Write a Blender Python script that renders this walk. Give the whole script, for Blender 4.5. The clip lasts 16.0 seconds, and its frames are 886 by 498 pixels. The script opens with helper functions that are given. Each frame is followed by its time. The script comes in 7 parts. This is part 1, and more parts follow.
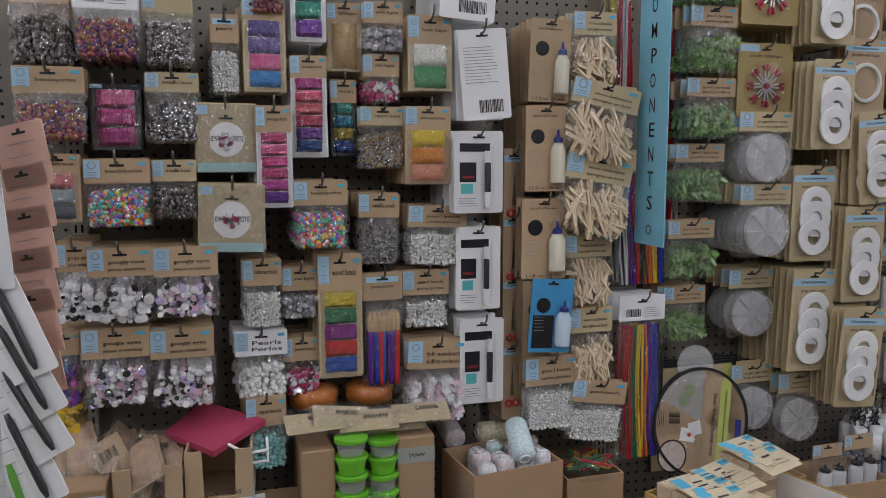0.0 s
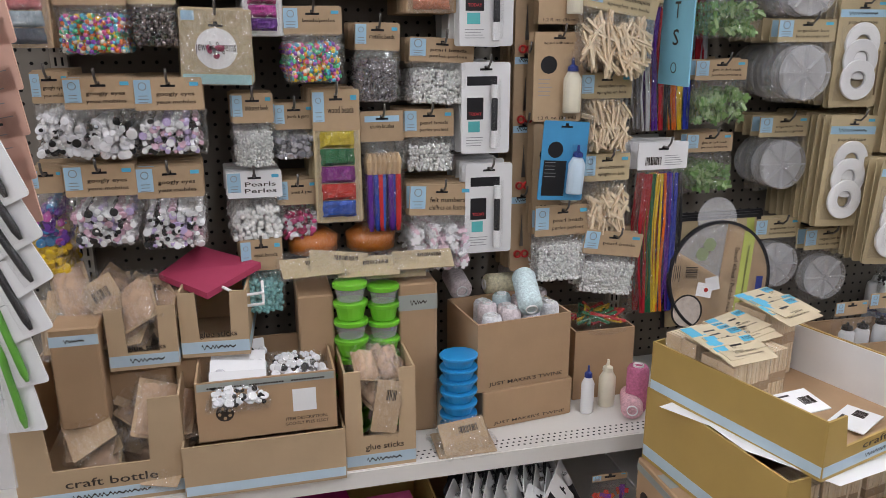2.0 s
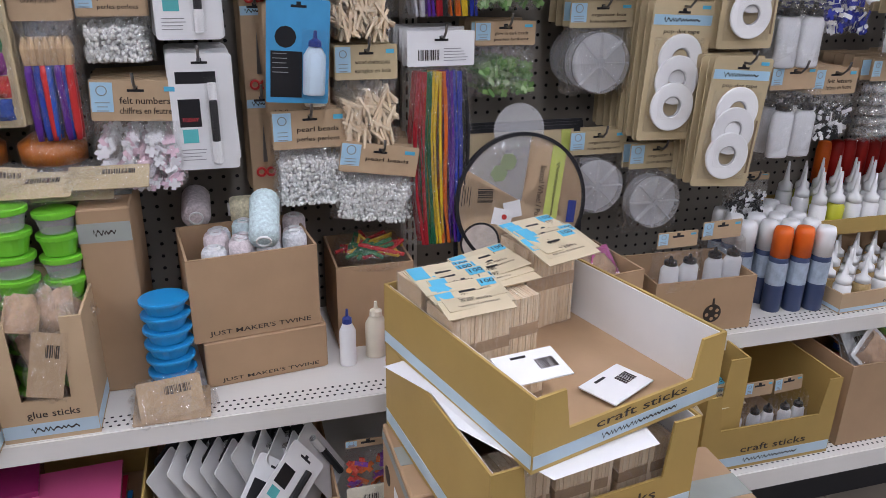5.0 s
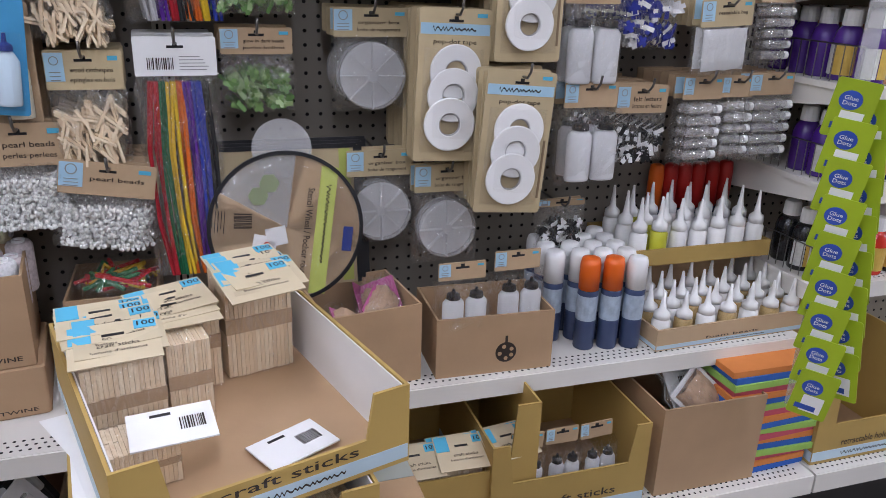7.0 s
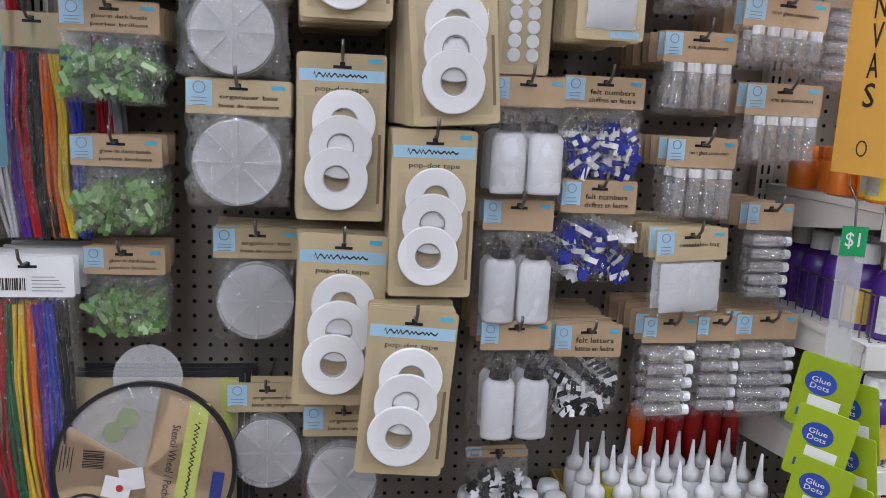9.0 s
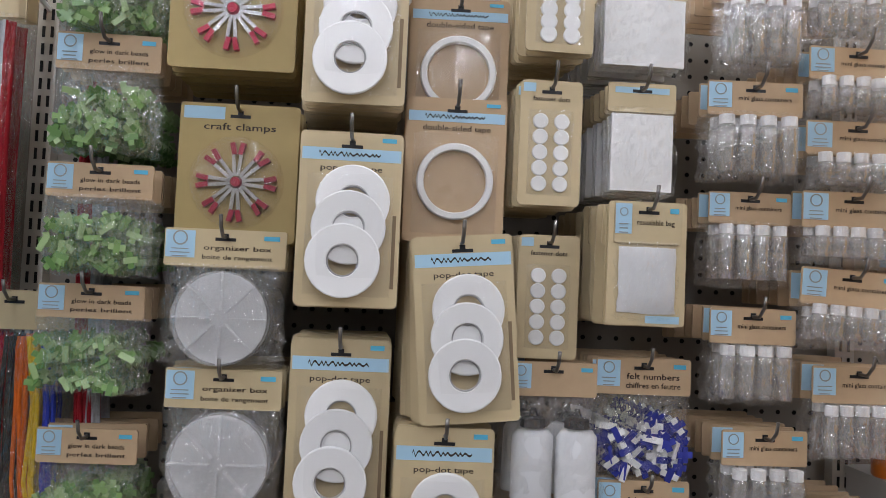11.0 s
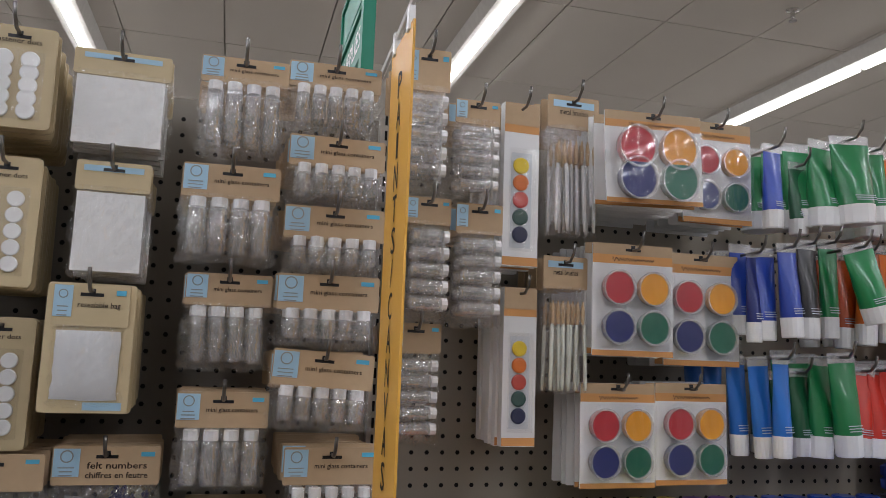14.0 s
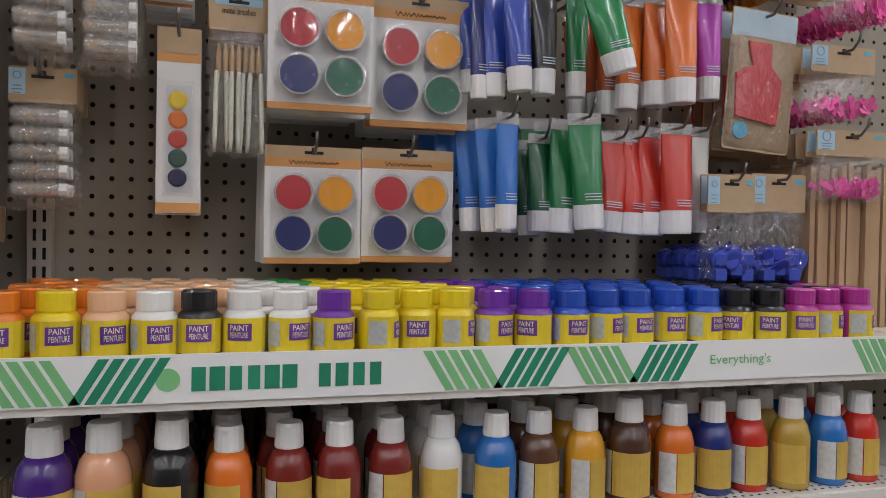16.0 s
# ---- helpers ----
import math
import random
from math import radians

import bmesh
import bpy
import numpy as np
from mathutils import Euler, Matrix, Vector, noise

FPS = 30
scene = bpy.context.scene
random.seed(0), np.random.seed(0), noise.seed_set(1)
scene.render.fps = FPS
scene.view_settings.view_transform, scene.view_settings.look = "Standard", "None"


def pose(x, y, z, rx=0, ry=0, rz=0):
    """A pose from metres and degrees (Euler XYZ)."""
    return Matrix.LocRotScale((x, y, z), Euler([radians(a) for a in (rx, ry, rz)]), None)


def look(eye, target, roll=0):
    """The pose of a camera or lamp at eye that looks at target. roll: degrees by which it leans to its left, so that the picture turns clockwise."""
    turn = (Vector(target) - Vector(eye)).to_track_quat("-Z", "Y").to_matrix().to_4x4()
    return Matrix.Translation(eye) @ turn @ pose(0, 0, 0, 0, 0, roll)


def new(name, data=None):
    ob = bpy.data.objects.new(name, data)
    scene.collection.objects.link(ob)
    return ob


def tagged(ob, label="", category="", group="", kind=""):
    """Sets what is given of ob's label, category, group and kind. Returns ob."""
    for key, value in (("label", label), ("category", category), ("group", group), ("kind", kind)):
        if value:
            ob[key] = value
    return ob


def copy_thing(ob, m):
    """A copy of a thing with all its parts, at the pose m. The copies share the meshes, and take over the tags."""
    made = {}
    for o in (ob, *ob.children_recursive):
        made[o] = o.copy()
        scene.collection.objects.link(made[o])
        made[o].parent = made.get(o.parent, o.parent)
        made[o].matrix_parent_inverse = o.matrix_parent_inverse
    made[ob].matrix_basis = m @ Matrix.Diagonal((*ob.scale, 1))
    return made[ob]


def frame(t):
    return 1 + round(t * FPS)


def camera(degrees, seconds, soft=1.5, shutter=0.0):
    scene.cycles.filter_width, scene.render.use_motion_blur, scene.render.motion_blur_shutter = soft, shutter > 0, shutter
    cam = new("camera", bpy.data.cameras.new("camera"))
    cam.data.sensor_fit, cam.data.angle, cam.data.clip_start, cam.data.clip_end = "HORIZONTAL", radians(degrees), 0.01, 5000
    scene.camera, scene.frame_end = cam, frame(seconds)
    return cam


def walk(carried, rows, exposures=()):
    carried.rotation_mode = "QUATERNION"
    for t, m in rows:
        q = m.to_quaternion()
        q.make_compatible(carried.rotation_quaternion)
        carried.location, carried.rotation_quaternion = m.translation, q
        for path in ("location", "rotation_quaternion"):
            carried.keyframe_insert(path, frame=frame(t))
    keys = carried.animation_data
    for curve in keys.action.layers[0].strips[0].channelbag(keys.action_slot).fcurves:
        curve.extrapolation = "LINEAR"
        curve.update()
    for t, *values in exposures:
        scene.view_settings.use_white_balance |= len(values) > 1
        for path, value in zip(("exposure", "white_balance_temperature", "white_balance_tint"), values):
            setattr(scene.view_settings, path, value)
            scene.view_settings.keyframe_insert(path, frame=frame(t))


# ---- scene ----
cam = camera(60.32, 16.0, soft=0.5)
PATH = [
    (0.0, (0.024, -0.018, 1.365), (0.586, 1.886, 1.122), -0.07),
    (0.5, (0.022, -0.013, 1.361), (0.568, 1.900, 1.156), -0.02),
    (1.0, (0.030, 0.006, 1.348), (0.554, 1.917, 1.074), 0.18),
    (1.5, (0.043, 0.028, 1.311), (0.557, 1.921, 0.921), 0.19),
    (2.0, (0.097, 0.042, 1.274), (0.566, 1.907, 0.723), -0.07),
    (2.5, (0.141, 0.055, 1.242), (0.537, 1.883, 0.532), -0.33),
    (3.0, (0.205, 0.062, 1.218), (0.542, 1.850, 0.389), -0.29),
    (3.5, (0.272, 0.073, 1.201), (0.577, 1.825, 0.286), -0.03),
    (4.0, (0.359, 0.118, 1.189), (0.657, 1.860, 0.252), 0.15),
    (4.5, (0.482, 0.190, 1.194), (0.841, 1.967, 0.349), 0.10),
    (5.0, (0.593, 0.227, 1.182), (1.119, 2.006, 0.435), 0.90),
    (5.2, (0.637, 0.227, 1.185), (1.199, 1.996, 0.441), 0.86),
    (7.3, (1.076, 0.268, 1.152), (1.657, 2.061, 0.482), 1.91),
    (7.5, (1.129, 0.303, 1.154), (1.694, 2.113, 0.517), 2.33),
    (8.0, (1.215, 0.358, 1.170), (1.748, 2.211, 0.637), 2.53),
    (8.5, (1.320, 0.383, 1.199), (1.730, 2.289, 0.752), 2.68),
    (9.0, (1.411, 0.417, 1.270), (1.677, 2.366, 0.910), 2.69),
    (9.5, (1.464, 0.444, 1.306), (1.610, 2.430, 1.126), 2.13),
    (9.7, (1.474, 0.458, 1.321), (1.593, 2.450, 1.191), 1.97),
    (11.8, (1.476, 0.588, 1.434), (1.585, 2.569, 1.688), 2.58),
    (12.0, (1.507, 0.582, 1.433), (1.625, 2.556, 1.734), 2.25),
    (12.5, (1.569, 0.580, 1.452), (1.841, 2.532, 1.791), 2.67),
    (13.0, (1.719, 0.528, 1.457), (2.045, 2.464, 1.839), 2.46),
    (13.5, (1.823, 0.499, 1.458), (2.241, 2.425, 1.801), 2.25),
    (14.0, (1.924, 0.494, 1.453), (2.444, 2.406, 1.727), 2.03),
    (14.5, (2.025, 0.534, 1.427), (2.683, 2.415, 1.592), 2.15),
    (15.0, (2.161, 0.555, 1.390), (2.878, 2.416, 1.541), 2.18),
    (15.5, (2.284, 0.564, 1.351), (2.998, 2.431, 1.412), 1.67),
    (15.8, (2.334, 0.569, 1.316), (2.981, 2.461, 1.346), 1.44),
    (16.0, (2.386, 0.542, 1.305), (2.944, 2.462, 1.265), 1.03),
]
walk(cam, [(t, look(eye, target, roll)) for t, eye, target, roll in PATH],
     exposures=[(0.0, -0.52, 6350, 10), (2.0, 0.0, 6550, 10), (3.5, 0.05, 6600, 11), (5.0, 0.05, 6150, 14), (8.0, 0.1, 6050, 14), (9.5, 0.25, 6100, 10), (12.0, -0.22, 6450, 10), (13.5, -0.45, 6400, 10), (14.5, -0.4, 6600, 10), (16.0, -0.3, 6700, 10)])

# ---- light: rows of fluorescent tubes on the ceiling ----
world = bpy.data.worlds.new("store_world")
scene.world = world
world.use_nodes = True
world.node_tree.nodes["Background"].inputs[0].default_value = (0.9, 0.95, 1.0, 1)
world.node_tree.nodes["Background"].inputs[1].default_value = 0.005
CEIL = 3.38
LIGHT_X = (-6.09, -3.76, -1.43, 0.9, 3.22, 5.55, 7.88)


def tube_lamp(x, y0, y1):
    d = bpy.data.lights.new("tube_lamp", "AREA")
    d.shape, d.size, d.size_y, d.energy, d.color = "RECTANGLE", 0.036, y1 - y0, 9.6 * (y1 - y0), (0.95, 0.97, 1.1)
    o = new("tube_lamp", d)
    o.matrix_world = pose(x, (y0 + y1) / 2, CEIL - 0.116)


for lx in LIGHT_X:
    tube_lamp(lx, -5.5, 0.4)
    tube_lamp(lx, 0.6, 9.0)

# ---- materials ----
MATS = {}


def nodes_of(name):
    m = bpy.data.materials.new(name)
    m.use_nodes = True
    return m, m.node_tree.nodes, m.node_tree.links, m.node_tree.nodes["Principled BSDF"]


def mat(name, col, rough=0.6, metal=0.0, var=0.12, scale=30.0, bump=0.05, bscale=200.0, alpha=1.0, coat=0.0, trans=0.0, spec=0.5):
    if name in MATS:
        return MATS[name]
    m, n, l, b = nodes_of(name)
    tc = n.new("ShaderNodeTexCoord")
    no = n.new("ShaderNodeTexNoise")
    no.inputs["Scale"].default_value, no.inputs["Detail"].default_value = scale, 5
    l.new(tc.outputs["Object"], no.inputs["Vector"])
    mx = n.new("ShaderNodeMix")
    mx.data_type = "RGBA"
    mx.inputs[6].default_value = (*[max(0, c * (1 - var)) for c in col], 1)
    mx.inputs[7].default_value = (*[min(1, c * (1 + var)) for c in col], 1)
    l.new(no.outputs[0], mx.inputs[0])
    oi = n.new("ShaderNodeObjectInfo")
    hs = n.new("ShaderNodeHueSaturation")
    mr = n.new("ShaderNodeMapRange")
    mr.inputs[3].default_value, mr.inputs[4].default_value = 0.92, 1.08
    l.new(oi.outputs["Random"], mr.inputs[0])
    l.new(mr.outputs[0], hs.inputs["Value"])
    l.new(mx.outputs[2], hs.inputs["Color"])
    l.new(hs.outputs[0], b.inputs["Base Color"])
    b.inputs["Roughness"].default_value, b.inputs["Metallic"].default_value = rough, metal
    b.inputs["Alpha"].default_value, b.inputs["Coat Weight"].default_value = alpha, coat
    b.inputs["Transmission Weight"].default_value = trans
    b.inputs["Specular IOR Level"].default_value = spec
    if bump:
        n2 = n.new("ShaderNodeTexNoise")
        n2.inputs["Scale"].default_value, n2.inputs["Detail"].default_value = bscale, 3
        l.new(tc.outputs["Object"], n2.inputs["Vector"])
        bp = n.new("ShaderNodeBump")
        bp.inputs["Strength"].default_value, bp.inputs["Distance"].default_value = bump, 0.002
        l.new(n2.outputs[0], bp.inputs["Height"])
        l.new(bp.outputs[0], b.inputs["Normal"])
    MATS[name] = m
    return m


def palette(name, cols, rough=0.3, metal=0.0):
    """A material whose colour is picked for each separate bead or chip."""
    if name in MATS:
        return MATS[name]
    m, n, l, b = nodes_of(name)
    g = n.new("ShaderNodeNewGeometry")
    r = n.new("ShaderNodeValToRGB")
    r.color_ramp.interpolation = "CONSTANT"
    e = r.color_ramp.elements
    e[0].color, e[0].position = (*cols[0], 1), 0
    e[1].color, e[1].position = (*cols[1], 1), 1 / len(cols)
    for i, c in enumerate(cols[2:]):
        k = e.new((i + 2) / len(cols))
        k.color = (*c, 1)
    l.new(g.outputs["Random Per Island"], r.inputs[0])
    l.new(r.outputs[0], b.inputs["Base Color"])
    b.inputs["Roughness"].default_value, b.inputs["Metallic"].default_value = rough, metal
    MATS[name] = m
    return m


def film(name, gloss=0.14, tint=(1, 1, 1), bump=1.0, scale=42.0, rough=0.11, haze=0.008):
    """Crinkled clear plastic film: mostly clear, some gloss and a little milky haze."""
    if name in MATS:
        return MATS[name]
    m, n, l, b = nodes_of(name)
    n.remove(b)
    tr, gl, df = n.new("ShaderNodeBsdfTransparent"), n.new("ShaderNodeBsdfGlossy"), n.new("ShaderNodeBsdfDiffuse")
    tr.inputs[0].default_value = (*tint, 1)
    gl.inputs["Roughness"].default_value = rough
    df.inputs[0].default_value = (*[0.8 * c for c in tint], 1)
    tc = n.new("ShaderNodeTexCoord")
    mp, no, sb, ab = n.new("ShaderNodeMapping"), n.new("ShaderNodeTexNoise"), n.new("ShaderNodeMath"), n.new("ShaderNodeMath")
    mp.inputs["Rotation"].default_value = (0, radians(25), 0)
    mp.inputs["Scale"].default_value = (1.5, 1, 0.6)
    no.inputs["Scale"].default_value, no.inputs["Detail"].default_value = scale, 1.5
    no.inputs["Distortion"].default_value = 0.8
    sb.operation, ab.operation = "SUBTRACT", "ABSOLUTE"
    sb.inputs[1].default_value = 0.5
    l.new(tc.outputs["Object"], mp.inputs["Vector"])
    l.new(mp.outputs[0], no.inputs["Vector"])
    l.new(no.outputs[0], sb.inputs[0])
    l.new(sb.outputs[0], ab.inputs[0])
    bp = n.new("ShaderNodeBump")
    bp.inputs["Strength"].default_value, bp.inputs["Distance"].default_value = bump, 0.03
    l.new(ab.outputs[0], bp.inputs["Height"])
    l.new(bp.outputs[0], gl.inputs["Normal"])
    m1, m2 = n.new("ShaderNodeMixShader"), n.new("ShaderNodeMixShader")
    m1.inputs[0].default_value = haze
    l.new(tr.outputs[0], m1.inputs[1])
    l.new(df.outputs[0], m1.inputs[2])
    m2.inputs[0].default_value = gloss
    l.new(m1.outputs[0], m2.inputs[1])
    l.new(gl.outputs[0], m2.inputs[2])
    l.new(m2.outputs[0], n["Material Output"].inputs[0])
    MATS[name] = m
    return m


KRAFT = mat("kraft_card", (0.47, 0.335, 0.2), 0.62, var=0.08, scale=60, bump=0.04)
TAN = mat("tan_card", (0.52, 0.42, 0.25), 0.5, var=0.06, scale=50, bump=0.03)
OCHRE = mat("ochre_card", (0.42, 0.315, 0.125), 0.55, var=0.06, scale=50, bump=0.03)
CORR = mat("corrugated_board", (0.4, 0.262, 0.148), 0.75, var=0.13, scale=14, bump=0.12, bscale=90)
CORR2 = mat("pale_tray_board", (0.47, 0.34, 0.205), 0.7, var=0.1, scale=16, bump=0.1, bscale=90)
GOLD = mat("golden_tray_board", (0.43, 0.29, 0.085), 0.6, var=0.1, scale=14, bump=0.08, bscale=90)
GREY_BAND = mat("grey_tape_print", (0.3, 0.32, 0.29), 0.6, var=0.1)
BLUE_BAND = mat("pale_blue_print", (0.47, 0.6, 0.68), 0.55, var=0.06)
CSBLUE = mat("logo_blue_print", (0.36, 0.56, 0.7), 0.5, var=0.05)
CYAN = mat("cyan_print", (0.09, 0.43, 0.63), 0.5, var=0.05)
WHITE = mat("white_card", (0.78, 0.78, 0.77), 0.5, var=0.04, bump=0.02)
INK = mat("dark_brown_ink", (0.028, 0.018, 0.012), 0.6, var=0.1, bump=0)
BLACK = mat("black_plastic", (0.012, 0.012, 0.014), 0.4, var=0.2)
STEEL = mat("hook_steel", (0.2, 0.19, 0.18), 0.35, 1.0, var=0.2)
SHELF = mat("shelf_cream_enamel", (0.72, 0.7, 0.65), 0.38, var=0.07, scale=7, bump=0.03, coat=0.2)
# one pegboard, two tones: PEG has the left side's shade in its colour, PEG2 is lit
PEG = mat("pegboard_beige_dimmed", (0.22, 0.197, 0.163), 0.6, var=0.08, scale=5, bump=0.05, bscale=300)
PEG2 = mat("pegboard_beige_lit", (0.31, 0.275, 0.22), 0.6, var=0.08, scale=5, bump=0.05, bscale=300)
DARK = mat("dark_hole", (0.006, 0.006, 0.006), 0.9, var=0, bump=0)
UPR = mat("upright_cream", (0.5, 0.47, 0.41), 0.5, var=0.1)
FILM = film("clear_bag_film")
BLISTER = film("clear_blister", gloss=0.06, bump=0.35, scale=14, rough=0.08, haze=0.01)
MILK = mat("frosted_plastic", (0.82, 0.83, 0.84), 0.3, var=0.04, trans=0.25, bump=0.05)
FROST = film("frosted_lid", gloss=0.1, bump=0.2, scale=20, rough=0.2, haze=0.3)
WPLAST = mat("white_plastic", (0.8, 0.8, 0.79), 0.3, var=0.03, bump=0.02)
# the strong white haze stands in for bright highlights on the clear vials
GLASS = film("vial_glass", gloss=0.26, bump=0.1, scale=60, rough=0.07, haze=0.22)
WOOD = mat("pale_birch_wood", (0.66, 0.5, 0.32), 0.65, var=0.14, scale=25, bump=0.1, bscale=120)
WOODS = palette("birch_sticks", [(0.76, 0.6, 0.4), (0.8, 0.67, 0.48), (0.7, 0.54, 0.36), (0.78, 0.64, 0.45)], 0.7)
PEARL = mat("pearl_white", (0.84, 0.83, 0.79), 0.25, var=0.03, bump=0, coat=0.2)
PEARL.node_tree.nodes["Principled BSDF"].inputs["Subsurface Weight"].default_value = 0.7
PEARL.node_tree.nodes["Principled BSDF"].inputs["Subsurface Radius"].default_value = (1, 1, 1)
PEARL.node_tree.nodes["Principled BSDF"].inputs["Subsurface Scale"].default_value = 0.006
GREY_PRINT = mat("grey_print", (0.3, 0.3, 0.3), 0.6, var=0.05, bump=0)
ROSE = mat("rose_card", (0.66, 0.4, 0.31), 0.55, var=0.1)


# ---- mesh tools ----
class Geo:
    """A growing list of corners and faces."""

    def __init__(self):
        self.v, self.f = [], []

    def add(self, vs, fs):
        k = len(self.v)
        self.v += [tuple(p) for p in vs]
        self.f += [tuple(i + k for i in f) for f in fs]
        return self

    def box(self, c, s, m=None, taper=1.0):
        x, y, z = [a / 2 for a in s]
        vs = [Vector((sx * x * (taper if sz < 0 else 1), sy * y * (taper if sz < 0 else 1), sz * z)) for sz in (-1, 1) for sx, sy in ((-1, -1), (1, -1), (1, 1), (-1, 1))]
        if m:
            vs = [m @ p for p in vs]
        c = Vector(c)
        return self.add([p + c for p in vs], [(3, 2, 1, 0), (4, 5, 6, 7), (0, 1, 5, 4), (1, 2, 6, 5), (2, 3, 7, 6), (3, 0, 4, 7)])

    def ball(self, c, r, seg=7, rings=4):
        vs, fs = [(c[0], c[1], c[2] - r)], []
        for i in range(1, rings):
            a = math.pi * i / rings - math.pi / 2
            vs += [(c[0] + r * math.cos(a) * math.cos(6.2832 * j / seg), c[1] + r * math.cos(a) * math.sin(6.2832 * j / seg), c[2] + r * math.sin(a)) for j in range(seg)]
        vs.append((c[0], c[1], c[2] + r))
        top = len(vs) - 1
        for j in range(seg):
            k = (j + 1) % seg
            fs.append((0, 1 + k, 1 + j))
            for i in range(rings - 2):
                a, b = 1 + i * seg, 1 + (i + 1) * seg
                fs.append((a + j, a + k, b + k, b + j))
            fs.append((top, 1 + (rings - 2) * seg + j, 1 + (rings - 2) * seg + k))
        return self.add(vs, fs)

    def lathe(self, prof, m=None, seg=16, closed=False):
        """Turned shape round z from (radius, height) pairs."""
        m = m or Matrix()
        n, vs, fs = len(prof), [], []
        for r, z in prof:
            vs += [m @ Vector((r * math.cos(6.2832 * j / seg), r * math.sin(6.2832 * j / seg), z)) for j in range(seg)]
        for i in range(n if closed else n - 1):
            a, b = i * seg, ((i + 1) % n) * seg
            fs += [(a + j, a + (j + 1) % seg, b + (j + 1) % seg, b + j) for j in range(seg)]
        if not closed:
            fs += [tuple(range(seg - 1, -1, -1)), tuple((n - 1) * seg + j for j in range(seg))]
        return self.add(vs, fs)

    def rod(self, pts, r, seg=6):
        pts = [Vector(p) for p in pts]
        vs, fs = [], []
        for i, p in enumerate(pts):
            d = (pts[min(i + 1, len(pts) - 1)] - pts[max(i - 1, 0)]).normalized()
            q = d.to_track_quat("Z", "Y")
            vs += [p + q @ Vector((r * math.cos(6.2832 * j / seg), r * math.sin(6.2832 * j / seg), 0)) for j in range(seg)]
        for i in range(len(pts) - 1):
            fs += [(i * seg + j, i * seg + (j + 1) % seg, (i + 1) * seg + (j + 1) % seg, (i + 1) * seg + j) for j in range(seg)]
        fs += [tuple(range(seg - 1, -1, -1)), tuple((len(pts) - 1) * seg + j for j in range(seg))]
        return self.add(vs, fs)

    def sheet(self, outline, y0, y1):
        """A flat piece in the x-z plane from y0 (front) to y1 (back)."""
        n = len(outline)
        return self.add([(x, y0, z) for x, z in outline] + [(x, y1, z) for x, z in outline],
                        [tuple(range(n)), tuple(range(2 * n - 1, n - 1, -1))] + [((i + 1) % n, i, i + n, (i + 1) % n + n) for i in range(n)])

    def pillow(self, x0, x1, z0, z1, d, y, nx=9, nz=9, rough=0.0025):
        """A crumpled bag lying in the x-z plane, d deep, its back at y."""
        vs, fs = [], []
        for side in (0, 1):
            for j in range(nz):
                for i in range(nx):
                    u, v = i / (nx - 1), j / (nz - 1)
                    e = min(1, 4 * u * (1 - u) * 1.6) ** 0.6 * min(1, 6 * v * (1 - v * 0.86)) ** 0.6 if 0 < u < 1 else 0
                    jig = random.uniform(-1, 1) * rough * (1 if 0 < u < 1 else 1.4)
                    vs.append((x0 + (x1 - x0) * u + (jig if i in (0, nx - 1) else 0), y - (d * e + (jig if e else 0) if side == 0 else 0), z0 + (z1 - z0) * v + (random.uniform(-1, 1) * rough * 1.3 if j == 0 else 0)))
            k = side * nx * nz
            for j in range(nz - 1):
                for i in range(nx - 1):
                    a = k + j * nx + i
                    fs.append((a, a + 1, a + nx + 1, a + nx) if side == 0 else (a, a + nx, a + nx + 1, a + 1))
        return self.add(vs, fs)


def rounded(w, h, r, top=0.0, n=3):
    """Outline of a rounded card that hangs down from z = top, front view, counter-clockwise seen from -y."""
    o = []
    for cx, cz, a in ((w / 2 - r, top - h + r, -90), (w / 2 - r, top - r, 0), (-w / 2 + r, top - r, 90), (-w / 2 + r, top - h + r, 180)):
        o += [(cx + r * math.cos(radians(a + 90 * i / n)), cz + r * math.sin(radians(a + 90 * i / n))) for i in range(n + 1)]
    return o


def part(name, geo, material, parent, label="", smooth=False):
    me = bpy.data.meshes.new(name)
    me.from_pydata(geo.v, [], geo.f)
    if smooth:
        me.polygons.foreach_set("use_smooth", [True] * len(me.polygons))
    me.materials.append(material)
    o = new(name, me)
    o.parent = parent
    if label:
        o["label"] = label
    return o


def thing(name, label, category, group="", kind=""):
    return tagged(new(name), label, category, group, kind)


TEXTS = {}


def lettering(text, width, height, parent, x, y, z, material=INK, rot=0.0, flip=0.0):
    """Printed words, centred at x, z on a surface that faces -y at y."""
    if text not in TEXTS:
        cu = bpy.data.curves.new("words", "FONT")
        cu.body, cu.align_x, cu.align_y, cu.resolution_u = text, "CENTER", "CENTER", 2
        cu.offset = 0.008
        ob = new("words", cu)
        TEXTS[text] = bpy.data.meshes.new_from_object(ob.evaluated_get(bpy.context.evaluated_depsgraph_get()))
        bpy.data.objects.remove(ob)
    me = TEXTS[text].copy()
    me.name = "lettering"
    xs = [v.co.x for v in me.vertices]
    ys = [v.co.y for v in me.vertices]
    sx, sy = width / (max(xs) - min(xs)), height / (max(ys) - min(ys))
    me.transform(pose(0, 0, 0, 90, 0, 0) @ Matrix.Diagonal((sx, sy, 1, 1)))
    me.transform(pose(x, y - 0.0006, z, 0, rot + flip, 0))
    me.materials.clear()
    me.materials.append(material)
    o = new("lettering", me)
    o.parent = parent
    return o


def flat_part(name, x, z, w, h, y, material, parent, label="", th=0.0005):
    return part(name, Geo().box((x, y - th / 2, z), (w, th, h)), material, parent, label)


